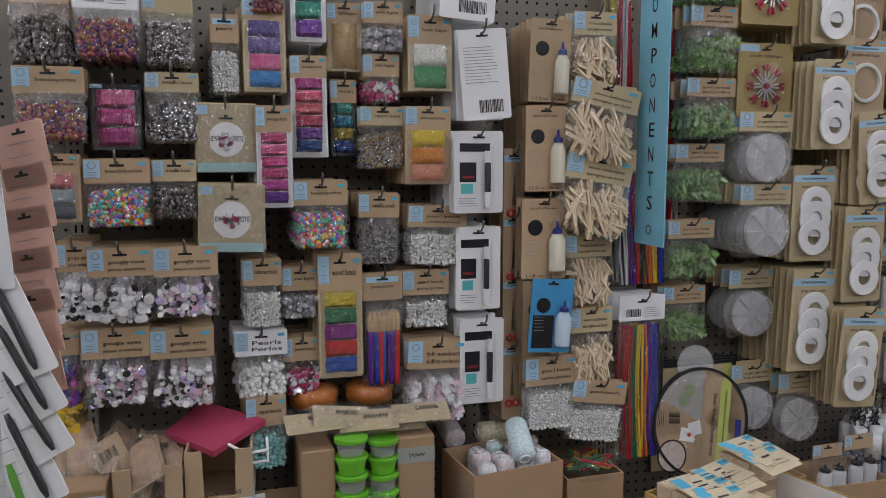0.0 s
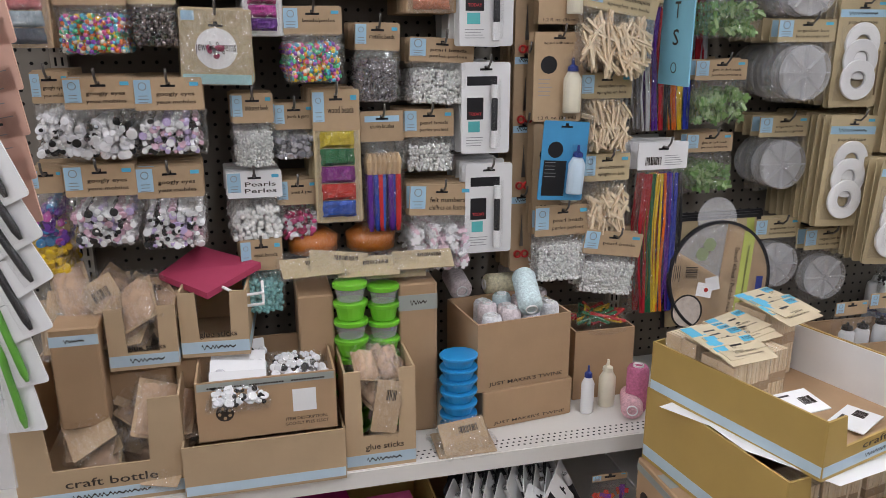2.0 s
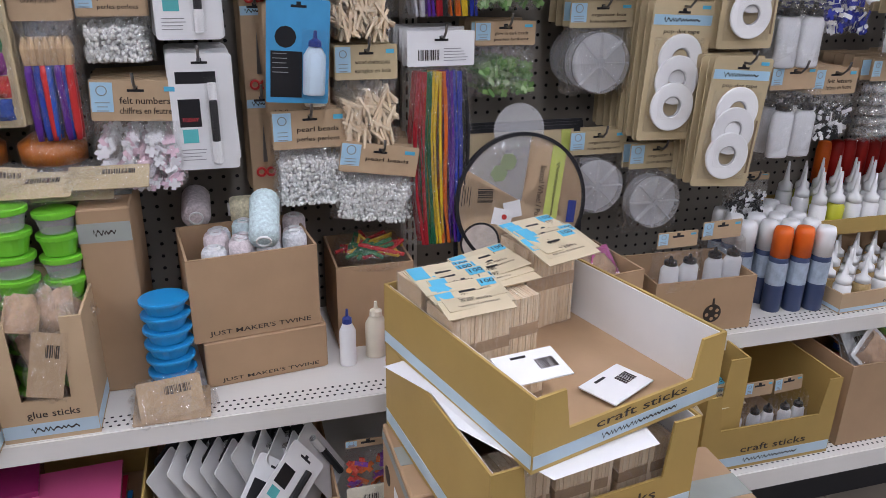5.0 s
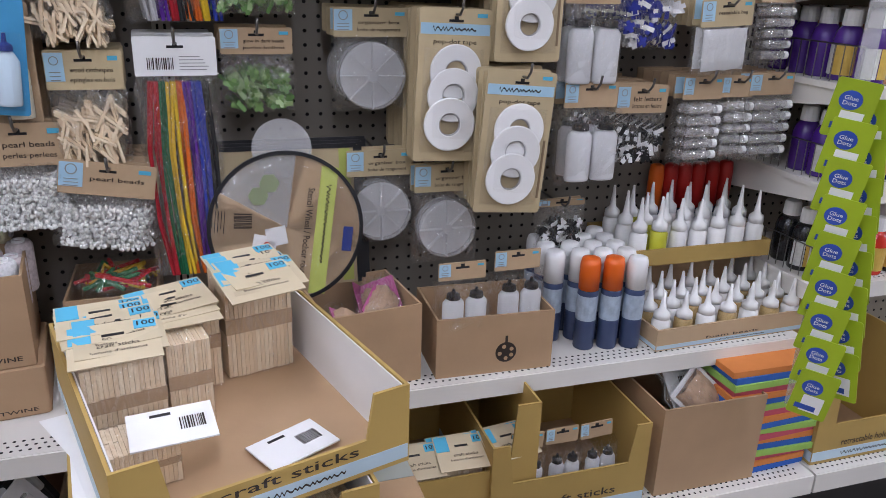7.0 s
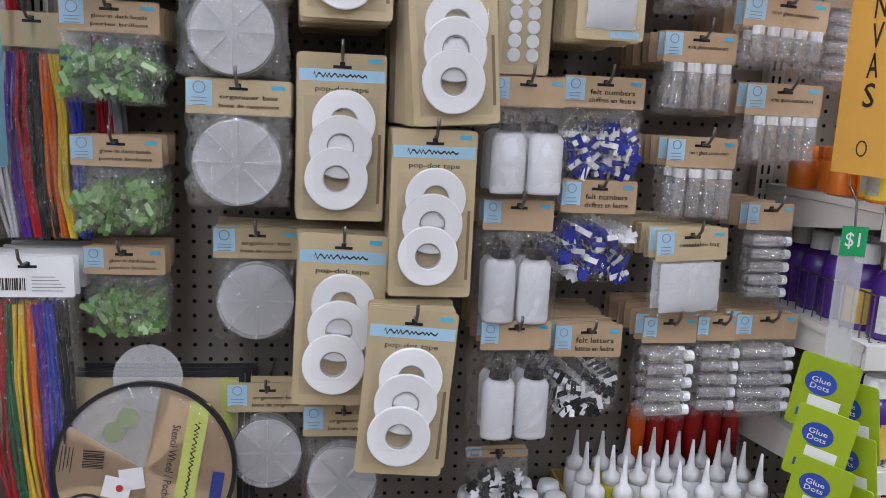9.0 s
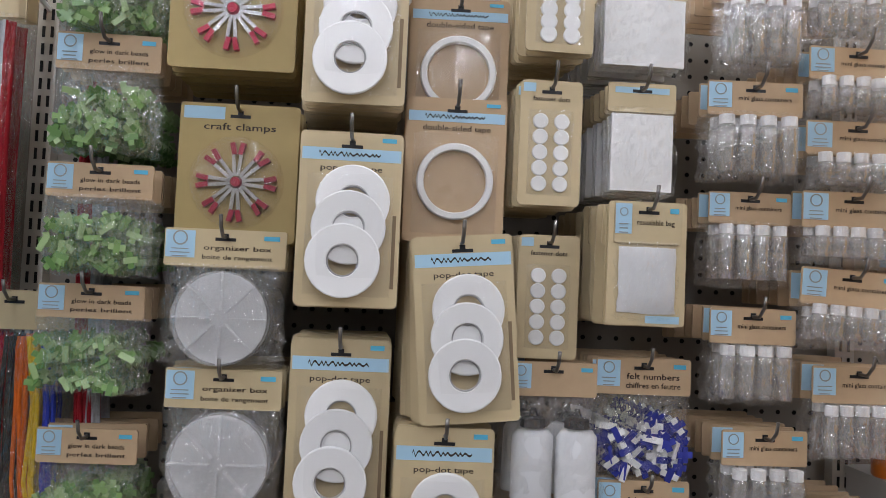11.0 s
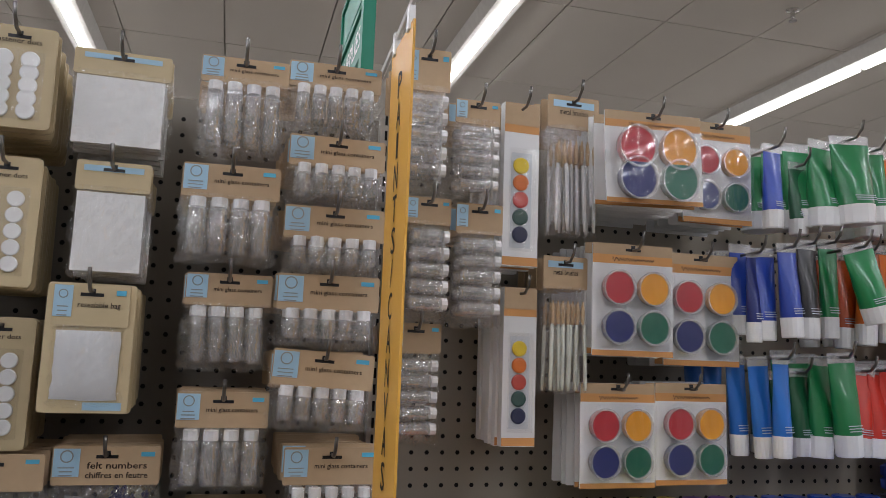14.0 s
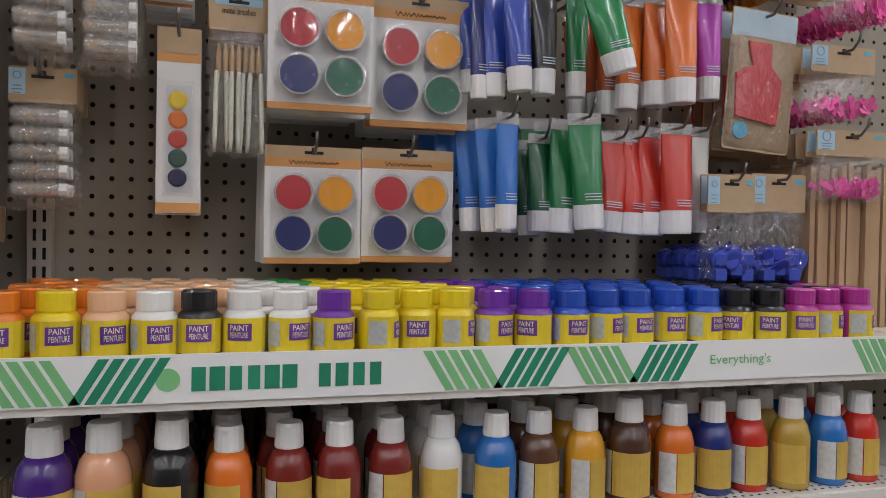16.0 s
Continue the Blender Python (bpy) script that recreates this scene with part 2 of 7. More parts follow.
def bars(parent, x, z, w, n, step, y, material=GREY_PRINT, th=0.0012):
    g = Geo()
    for i in range(n):
        ww = w * random.uniform(0.7, 1.0)
        g.box((x - (w - ww) / 2, y - 0.0004, z - i * step), (ww, 0.0005, th))
    return part("small_print", g, material, parent)


def wordmark(parent, x, z, w, h, y, material=INK):
    """A brand name shown as one plain wavy stroke of its size."""
    n = max(40, int(w / h * 11))
    vs, t = [], h * 0.13
    for i in range(n + 1):
        a = x - w / 2 + w * i / n
        c = z + h * (0.24 if i < n * 0.5 else 0.15) * math.sin(i * 0.85 + 1.2 * math.sin(i * 0.31)) * (1.4 if i < 6 else 1)
        vs += [(a, y - 0.0005, c - t), (a, y - 0.0005, c + t)]
    return part("brand_mark", Geo().add(vs, [(2 * i, 2 * i + 2, 2 * i + 3, 2 * i + 1) for i in range(n)]), material, parent)


# ---- the hall ----
def slab(name, c, s, material, label, cat="wall", kind="structure"):
    return tagged(part(name, Geo().box(c, s), material, None), label, cat, kind=kind)


FLOORM = mat("vinyl_tile", (0.19, 0.16, 0.125), 0.35, var=0.45, scale=4.0, bump=0.03, coat=0.15)
CEILM = mat("ceiling_tile", (0.62, 0.6, 0.57), 0.85, var=0.03, scale=3, bump=0.15, bscale=60)
WALLM = mat("wall_paint", (0.6, 0.58, 0.54), 0.7, var=0.05, scale=3)
slab("floor", (1, 1.5, -0.06), (18, 16, 0.1), mat("tile_joint_grime", (0.05, 0.045, 0.04), 0.8), "dark grimy joints under worn vinyl tiles", "floor")
slab("wall_north", (1, 9.55, 1.7), (18, 0.1, 3.6), WALLM, "plain painted store wall")
slab("wall_south", (1, -6.55, 1.7), (18, 0.1, 3.6), WALLM, "plain painted store wall")
slab("wall_west", (-8.05, 1.5, 1.7), (0.1, 16, 3.6), WALLM, "plain painted store wall")
slab("wall_east", (10.05, 1.5, 1.7), (0.1, 16, 3.6), WALLM, "plain painted store wall")
g = Geo()
for i in range(30):
    for j in range(13):
        g.box((-7.7 + i * 0.61, -6.2 + j * 1.22, CEIL + 0.02), (0.602, 1.212, 0.03))
tagged(part("ceiling", g.box((1, 1.5, CEIL + 0.05), (18, 16, 0.02)), CEILM, None), "off-white lay-in ceiling panels in a grid", "ceiling", kind="structure")
for lx in LIGHT_X:
    li = thing("ceiling_light", "long white fluorescent strip fixture on the ceiling", "ceiling light", "rows of strip lights")
    part("housing", Geo().sheet([(-0.1, CEIL + 0.004), (0.1, CEIL + 0.004), (0.07, CEIL - 0.07), (-0.07, CEIL - 0.07)], -5.5, 9.0), mat("fixture_white", (0.7, 0.7, 0.7), 0.4), li)
    em = mat("tube_glow", (1, 1, 1), 0.4)
    em.node_tree.nodes["Principled BSDF"].inputs["Emission Color"].default_value = (1, 0.97, 0.92, 1)
    em.node_tree.nodes["Principled BSDF"].inputs["Emission Strength"].default_value = 9.0
    for k in range(12):
        part("tube", Geo().rod([(0, -5.45 + k * 1.204, CEIL - 0.09), (0, -5.45 + k * 1.204 + 1.16, CEIL - 0.09)], 0.019, 10), em, li)
    li.location = (lx, 0, 0)

# plain shelving added across the aisle, unseen behind the camera; dark to cut bounced light
opp = thing("gondola_shelving", "plain dark shelving added behind the camera to limit bounced light", "shelving")
part("back_panel", Geo().box((1.5, -1.75, 0.9), (7, 0.04, 1.8)), PEG, opp)
for z in (0.16, 0.6, 1.0, 1.4):
    part("shelf", Geo().box((1.5, -1.56, z), (7, 0.36, 0.035)), PEG, opp)

# ---- pegboard gondola ----
Y0 = 1.70


def pegboard(x0, x1, z1, name):
    w = thing(name, "grey-beige perforated steel pegboard panel", "pegboard", kind="structure")
    w["label"] = "grey-beige perforated pegboard back panel"
    # panels right of x = 2 take the lit tone, the others the shaded one
    part("panel", Geo().box(((x0 + x1) / 2, Y0 + 0.012, z1 / 2 + 0.02), (x1 - x0 - 0.004, 0.02, z1 - 0.04)), PEG2 if x0 > 2 else PEG, w)
    g = Geo()
    q = 0.0254
    ox, oz = 0.027 % q, (0.913 - 0.08) % q
    if x0 > 2:
        ox, oz = 2.161 % q, (1.327 - 0.08) % q
    i0, i1 = int((x0 + 0.035 - ox) / q) + 1, int((x1 - 0.035 - ox) / q)
    for i in range(i0, i1 + 1):
        for j in range(int(0.2 / q), int((z1 - 0.02) / q)):
            x, z = ox + i * q, oz + j * q
            g.add([(x + 0.0038 * math.cos(k * 1.0472), Y0 + 0.0005, z + 0.0038 * math.sin(k * 1.0472)) for k in range(6)], [(0, 1, 2, 3, 4, 5)])
    tagged(part("peg_holes", g, DARK, w), kind="stuff")
    return w


TOP = 1.832
XU = (-1.45, -0.25, 0.95, 2.15, 3.35, 4.55)
for a, b in zip(XU[:-1], XU[1:]):
    pegboard(a, b, TOP, "wall_pegboard")
for xu in XU:
    u = thing("upright_post", "slotted cream steel upright post of the shelving", "upright", "uprights", "structure")
    part("post", Geo().box((xu, Y0 - 0.004, TOP / 2), (0.03, 0.03, TOP)), UPR, u)
    g = Geo()
    for k in range(70):
        for dx in (-0.006, 0.006):
            g.box((xu + dx, Y0 - 0.0195, 0.1 + k * 0.0254), (0.004, 0.001, 0.016))
    tagged(part("slots", g, DARK, u), kind="stuff")


def shelf(x0, x1, yf, z, lip=0.036, name="shelf", perf=True, label="cream enamelled steel shelf with a perforated front edge"):
    s = thing(name, label, "shelf", "gondola shelves", "structure")
    g = Geo().box(((x0 + x1) / 2, (yf + Y0) / 2 - 0.006, z - 0.006), (x1 - x0 - 0.006, Y0 - yf - 0.014, 0.012))
    part("deck", g, SHELF, s)
    part("front_lip", Geo().sheet([(-(x1 - x0) / 2 + 0.003, z - 0.001), ((x1 - x0) / 2 - 0.003, z - 0.001), ((x1 - x0) / 2 - 0.003, z - lip), (-(x1 - x0) / 2 + 0.003, z - lip)][::-1], yf - 0.003, yf + 0.004), SHELF, s).location = ((x0 + x1) / 2, 0, 0)
    for x in (x0 + 0.008, x1 - 0.008):
        part("bracket", Geo().add([(x - 0.002, Y0 - 0.02, z - 0.013), (x - 0.002, yf + 0.01, z - 0.013), (x - 0.002, yf + 0.01, z - 0.035), (x - 0.002, Y0 - 0.02, z - 0.075),
                                   (x + 0.002, Y0 - 0.02, z - 0.013), (x + 0.002, yf + 0.01, z - 0.013), (x + 0.002, yf + 0.01, z - 0.035), (x + 0.002, Y0 - 0.02, z - 0.075)],
                                  [(0, 1, 2, 3), (7, 6, 5, 4), (0, 4, 5, 1), (1, 5, 6, 2), (2, 6, 7, 3), (3, 7, 4, 0)]), SHELF, s)
    if perf:
        g = Geo()
        for r in range(3):
            k = int((x1 - x0 - 0.04) / 0.0127)
            for i in range(k):
                cx, cy = x0 + 0.02 + i * 0.0127 + (r % 2) * 0.006, yf + 0.014 + r * 0.0127
                g.add([(cx + 0.0028 * math.cos(a * 1.0472), cy + 0.0028 * math.sin(a * 1.0472), z + 0.0006) for a in range(6)], [(0, 1, 2, 3, 4, 5)])
        tagged(part("perforations", g, DARK, s), kind="stuff")
    return s


SA, SB, SL = 0.463, 0.463, 0.197
YA, YB, YL = 1.33, 1.365, 1.262
for a, b in ((-1.45, -0.25), (-0.25, 0.95)):
    shelf(a, b, YA, SA)
    shelf(a, b, YL, SL, lip=0.045, label="cream enamelled steel base shelf near the floor")
shelf(0.95, 2.15, YB, SB)
shelf(0.95, 2.15, YL, SL, lip=0.045, label="cream enamelled steel base shelf near the floor")
slab("kick_plate", (1.5, 1.36, 0.075), (6.1, 0.02, 0.15), BLACK, "black recessed kick plate", "trim")
P1, P2, P3, P4, PY = 1.168, 0.968, 0.775, 0.57, 1.37
for a, b in ((2.15, 3.35), (3.35, 4.55)):
    shelf(a, b, PY, P1, lip=0.05)
    shelf(a, b, PY, P2)
    shelf(a, b, PY, P3)
    shelf(a, b, PY, P4)
    shelf(a, b, YL, SL, lip=0.045, label="cream enamelled steel base shelf near the floor")

# ---- hanging goods ----
HOOKS = {}


def hook(x, z, yf):
    d = round(Y0 - yf + 0.03, 2)
    if d not in HOOKS:
        h = thing("peg_hook", "bare steel display hook on the pegboard", "hook", "peg hooks")
        part("wire", Geo().rod([(0, 0.0, 0), (0, -d * 0.5, 0.0), (0, -d + 0.012, 0.001), (0, -d, 0.012), (0, -d - 0.004, 0.026)], 0.0024, 6), STEEL, h, smooth=True)
        HOOKS[d] = h
        h.matrix_basis = pose(x, Y0, z)
        return h
    return copy_thing(HOOKS[d], pose(x, Y0, z))


SLOT = Geo().box((0, 0, -0.003), (0.025, 0.0006, 0.004)).box((0, 0, 0.0005), (0.007, 0.0006, 0.007))


def slot(parent, z=-0.012, y=-0.0008):
    part("hang_slot", SLOT, BLACK, parent).location = (0, y, z)


HIDDEN = ("lettering", "small_print", "hang_slot", "logo_mark", "count_mark", "blister", "barcode", "edge_print", "roll_core", "brand_band", "brand_mark", "film", "divider", "clamp_jaw", "clamp_handle", "dot", "paint_pan", "window", "title_band", "sample_label", "teal_label")


REAR = HIDDEN + ("logo_patch", "clear_bag", "cap", "top_band", "bottom_band", "warning_strip", "cap_picture", "lower_panel", "marker", "marker_cap", "marker_neck", "gems", "bristles", "stem", "box_floor", "pot", "vial", "tape_roll", "band", "paint", "handle", "blade", "bottle", "hub", "folded_film")


def slim(th, m, rear=False):
    """A copy that hangs behind others on a hook, without the small print that they cover."""
    c = th.copy()
    scene.collection.objects.link(c)
    c.matrix_basis = m
    for o in th.children:
        if o.name.split(".")[0] not in (REAR if rear else HIDDEN):
            k = o.copy()
            scene.collection.objects.link(k)
            k.parent = c
    return c


def stacked(th, x, y, z, n, dy, tilt, lean, sway=1.5):
    """Hang the thing at x, y, z, and n more behind it on the same hook."""
    th.matrix_basis = pose(x, y, z, lean, tilt, random.uniform(-2, 2))
    room = Y0 - 0.03 - y
    n = int(room / dy) if n > 1 else min(n, int(room / dy))
    for k in range(1, n + 1):
        slim(th, pose(x + random.uniform(-0.003, 0.003) - 0.0012 * k, y + dy * k, z + random.uniform(-0.003, 0.002), lean * 0.5 + random.uniform(-1, 1), tilt * (0.5 ** k) + random.uniform(-sway, sway), random.uniform(-3, 3)), k > 1)
    if n:
        hook(x, z - 0.010, y)


def header(th, w, hh, text, text2, material, logo=CSBLUE, style="cs", y=0.0):
    part("header_card", Geo().sheet(rounded(w, hh, 0.002, 0, 1), y - 0.0012, y + 0.0012), material, th, "folded paper header card")
    if style == "cs":
        flat_part("logo_patch", -w / 2 + w * 0.13, -hh * 0.42, w * 0.24, hh * 0.72, y - 0.0013, logo, th, th_label(logo))
        lg = Geo().lathe([(w * 0.05, 0), (w * 0.062, 0), (w * 0.062, 0.0004), (w * 0.05, 0.0004)], pose(-w / 2 + w * 0.13, y - 0.0021, -hh * 0.26, 90), 14, True)
        for i in range(3):
            lg.box((-w / 2 + w * 0.13, y - 0.0022, -hh * (0.55 + 0.1 * i)), (w * 0.16 * random.uniform(0.7, 1.0), 0.0005, 0.0012))
        part("logo_mark", lg, GREY_PRINT, th)
        part("count_mark", Geo().box((w * 0.38, y - 0.0016, -hh * 0.2), (w * 0.13, 0.0006, hh * 0.12)), CYAN, th)
    elif style == "brand":
        flat_part("brand_band", 0, -hh * 0.25, w * 0.8, hh * 0.2, y - 0.0013, logo, th)
    if style == "barcode":
        bars_v(th, -w * 0.18, -hh * 0.68, w * 0.32, hh * 0.3, y - 0.0016)
        bars(th, w * 0.22, -hh * 0.5, w * 0.36, 5, hh * 0.085, y - 0.0014)
    cx = w * 0.1 if style == "cs" else 0
    if text:
        lettering(text, w * 0.56, hh * 0.17, th, cx, y - 0.0014, -hh * 0.5)
    if text2:
        lettering(text2, w * 0.58, hh * 0.16, th, cx, y - 0.0014, -hh * 0.75)
    slot(th, -hh * 0.2, y - 0.0016)


def th_label(m):
    return "pale blue printed patch"


def bars_v(parent, x, z, w, h, y):
    g = Geo()
    k = 0.0
    while k < w:
        b = random.choice((0.0008, 0.0014, 0.002))
        g.box((x - w / 2 + k, y, z), (b, 0.0005, h))
        k += b + random.choice((0.0009, 0.0016))
    return tagged(part("barcode", g, INK, parent), kind="stuff")


def fill_geo(kind, w, h, z0, d, r):
    """Loose contents of a bag between z0 - h and z0."""
    g = Geo()
    area = w * h
    if kind in ("ball", "disc"):
        q = r * 1.1
        nx, nz = max(3, int(w * 0.86 / (2 * q))), max(2, int(h * 0.86 / (2 * q)))
        for i in range(nx if nx * nz < 420 else 0):
            for j in range(nz):
                g.ball((w * 0.84 * ((i + 0.5) / nx - 0.5) + random.uniform(-q, q) * 0.3, -d * 0.4 * random.uniform(0.7, 1.1), z0 - h * 0.98 + h * 0.86 * (j + 0.5) / nz + (i % 2) * q * 0.5), q, 5, 3)
    if kind == "ball":
        n = int(min(430, area / (r * r * 1.8)))
        for i in range(n):
            u, v = random.uniform(-0.46, 0.46), random.random() ** 1.35
            bulge = d * (1 - (2 * u) ** 4) * (0.55 + 0.45 * (1 - v))
            g.ball((u * w, -random.uniform(0.35, 1.0) * bulge, z0 - h + r + v * (h - 2 * r)), r * random.uniform(0.85, 1.1), 6, 4)
    elif kind == "disc":
        n = int(min(170, area / (r * r * 2.2)))
        for i in range(n):
            u, v = random.uniform(-0.46, 0.46), random.random() ** 1.3
            rr = r * random.choice((0.6, 0.75, 1.0, 1.25))
            m = Matrix.Translation((u * w, -random.uniform(0.3, 1) * d, z0 - h + rr + v * (h - 2 * rr))) @ pose(0, 0, 0, 90 + random.uniform(-35, 35), random.uniform(-35, 35), 0)
            g.lathe([(rr, -0.0012), (rr, 0.0008), (rr * 0.8, 0.0018)], m, 9)
    elif kind == "chip":
        for i in range(int(min(150, area / (r * r * 2.4)))):
            u, v = random.uniform(-0.45, 0.45), random.random() ** 1.2
            m = pose(0, 0, 0, random.uniform(-30, 30), random.uniform(0, 360), random.uniform(-30, 30)).to_3x3()
            c = (u * w, -random.uniform(0.3, 1) * d, z0 - h + r + v * (h - 2 * r))
            g.box(c, (r * 2.2, 0.0015, r * 0.8), m)
            if random.random() < 0.6:
                g.box(c, (r * 0.8, 0.0016, r * 2), m)
    elif kind == "pin":
        for i in range(int(r)):
            u, v = random.uniform(-0.4, 0.4), random.random() ** 1.1
            m = pose(0, 0, 0, random.uniform(-15, 15), random.choice((90, 70, 60, 110, 20, 40)) + random.uniform(-20, 20), 0).to_3x3()
            for s in (-1, 1):
                g.box((u * w, -random.uniform(0.3, 1) * d, z0 - h * 0.92 + v * h * 0.86 + s * 0.0024), (w * 0.34, 0.0055, 0.004), m)
    return g


def clear_bag(th, w, h, z0, d, name="clear_bag"):
    part(name, Geo().pillow(-w / 2, w / 2, z0 - h, z0, d, 0.002, 13, 13, 0.0032), FILM, th, "crinkled clear plastic bag")


def bag(x, y, z, w, h, label, hdr=0.34, fill="ball", r=0.004, material=None, n=3, text="", text2="", card=KRAFT, style="cs", d=0.016, tilt=0.0, lean=0.0, dy=0.02, full=0.85, cat="craft supplies", group=""):
    th = thing("bead_bag" if fill == "ball" else "craft_bag", label, cat, group or label)
    hh = h * hdr
    header(th, w, hh, text, text2, card, style=style)
    bh = h - hh
    g = fill_geo(fill, w * 0.94, bh * full, -hh - bh * (1 - full), d, r)
    tagged(part("bead_fill" if fill in ("ball", "disc") else "fill", g, material, th, smooth=fill == "ball"), kind="stuff")
    clear_bag(th, w * 1.02, bh * 1.02, -hh + 0.002, d * 1.12)
    stacked(th, x, y, z, n, dy, tilt, lean)
    return th


def backing(th, w, h, material, band=CSBLUE, band_z=0.13, band_h=0.07, r=0.006, text="", tz=0.2, tw=0.5, brand=True):
    part("backing_card", Geo().sheet(rounded(w, h, r), -0.001, 0.001), material, th, "printed backing card")
    if brand:
        flat_part("brand_band", 0, -h * band_z, w * 0.96, h * band_h, -0.001, band, th)
        wordmark(th, -w * 0.02, -h * band_z, w * 0.6, h * band_h * 0.62, -0.0015)
    if text:
        lettering(text, w * tw, w * 0.075, th, 0, -0.001, -h * tz)
    slot(th, -h * 0.05 - 0.004, -0.0014)


def ring_geo(c, ro, ri, t, seg=28):
    return Geo().lathe([(ri, 0), (ro, 0), (ro, t * 0.8), (ro - 0.0015, t), (ri + 0.001, t), (ri, t * 0.8)], pose(c[0], c[1], c[2], 90), seg, True)


def pop_tape(x, y, z, w, h, n=4, tilt=0.0, lean=0.0, ring=False):
    th = thing("tape_card", "double-sided ring tape on a tan hanging card" if ring else "three white foam tape rolls on a tan hanging card", "tape pack", "tape cards")
    backing(th, w, h, TAN if not ring else KRAFT, text="double-sided tape" if ring else "pop-dot tape", tw=0.68 if ring else 0.6, tz=0.21)
    part("count_mark", Geo().box((w * 0.36, -0.0015, -h * 0.04), (w * 0.14, 0.0006, h * 0.025)), CYAN, th)
    if ring:
        part("tape_roll", ring_geo((0, -0.001, -h * 0.58), w * 0.38, w * 0.31, 0.008, 36), WPLAST, th, smooth=False)
    else:
        for i, (cx, cz, s) in enumerate(((0.03, 0.4, 1.0), (0.0, 0.55, 1.0), (-0.04, 0.74, 1.0))):
            part("tape_roll", ring_geo((cx * w, -0.0016 - i * 0.005, -h * cz), w * 0.36 * s, w * 0.155 * s, 0.0048), WPLAST, th)
            part("roll_core", ring_geo((cx * w, -0.001 - i * 0.005, -h * cz), w * 0.156, w * 0.14, 0.0036), mat("grey_core", (0.4, 0.4, 0.4), 0.4), th)
        flat_part("edge_print", w * 0.44, -h * 0.68, w * 0.035, h * 0.42, -0.001, mat("small_print", (0.2, 0.14, 0.08), 0.6), th)
    b = Geo().pillow(-w * 0.42, w * 0.42, -h * 0.94, -h * 0.25, 0.018, -0.0012, 7, 7, 0.0004)
    part("blister", b, BLISTER, th, "clear plastic blister", smooth=True)
    stacked(th, x, y, z, n, 0.019, tilt, lean, 1.0)


def dots_card(x, y, z, w, h, n=5, tilt=0.0, lean=0.0):
    th = thing("fastener_card", "white round fastener dots on a narrow tan card", "fastener pack", "fastener cards")
    backing(th, w, h, TAN, text="fastener dots", tz=0.15, tw=0.6, brand=False)
    flat_part("logo_patch", -w * 0.36, -h * 0.06, w * 0.2, h * 0.07, -0.001, CSBLUE, th)
    for i in range(2):
        for j in range(5):
            part("dot", Geo().lathe([(w * 0.125, 0), (w * 0.125, 0.002), (w * 0.11, 0.0028)], pose((i - 0.5) * w * 0.34, -0.001, -h * (0.33 + 0.125 * j), 90), 14), WPLAST, th)
    part("blister", Geo().pillow(-w * 0.36, w * 0.36, -h * 0.92, -h * 0.24, 0.007, -0.0012, 5, 5, 0.0003), BLISTER, th, smooth=True)
    stacked(th, x, y, z, n, 0.012, tilt, lean, 0.8)


def clamp_card(x, y, z, w, h, col, n=3, tilt=0.0, lean=0.0):
    th = thing("clamp_card", "spring craft clamps fanned in a ring on an ochre card", "clamp pack", "clamp cards")
    backing(th, w, h, OCHRE, brand=False, text="craft clamps", tz=0.17, tw=0.6)
    flat_part("logo_patch", -w * 0.3, -h * 0.07, w * 0.34, h * 0.09, -0.001, CSBLUE, th)
    m = mat("clamp_" + col, {"red": (0.5, 0.03, 0.07), "dark": (0.3, 0.03, 0.05)}[col], 0.3)
    for k in range(8):
        t = pose(0, -0.004, -h * 0.57, 0, 45 * k, 0)
        g = Geo()
        for s in (-1, 1):
            g.box((s * 0.0035, 0, w * 0.15), (0.0045, 0.007, w * 0.2), pose(0, 0, 0, 0, 6 * s, 0).to_3x3())
        a = part("clamp_jaw", g, mat("chrome", (0.7, 0.7, 0.7), 0.2, 1.0), th)
        a.matrix_basis = t
        g = Geo().box((-0.005, 0, w * 0.28), (0.006, 0.008, w * 0.1), pose(0, 0, 0, 0, -14, 0).to_3x3()).box((0.005, 0, w * 0.28), (0.006, 0.008, w * 0.1), pose(0, 0, 0, 0, 14, 0).to_3x3())
        b = part("clamp_handle", g, m, th)
        b.matrix_basis = t
    part("hub", Geo().lathe([(w * 0.05, 0), (w * 0.04, 0.008)], pose(0, -0.004, -h * 0.57, 90), 10), m, th)
    part("blister", Geo().lathe([(w * 0.39, 0), (w * 0.38, 0.012), (w * 0.34, 0.015)], pose(0, -0.0012, -h * 0.57, 90), 28), BLISTER, th, smooth=True)
    stacked(th, x, y, z, n, 0.022, tilt, lean, 0.8)


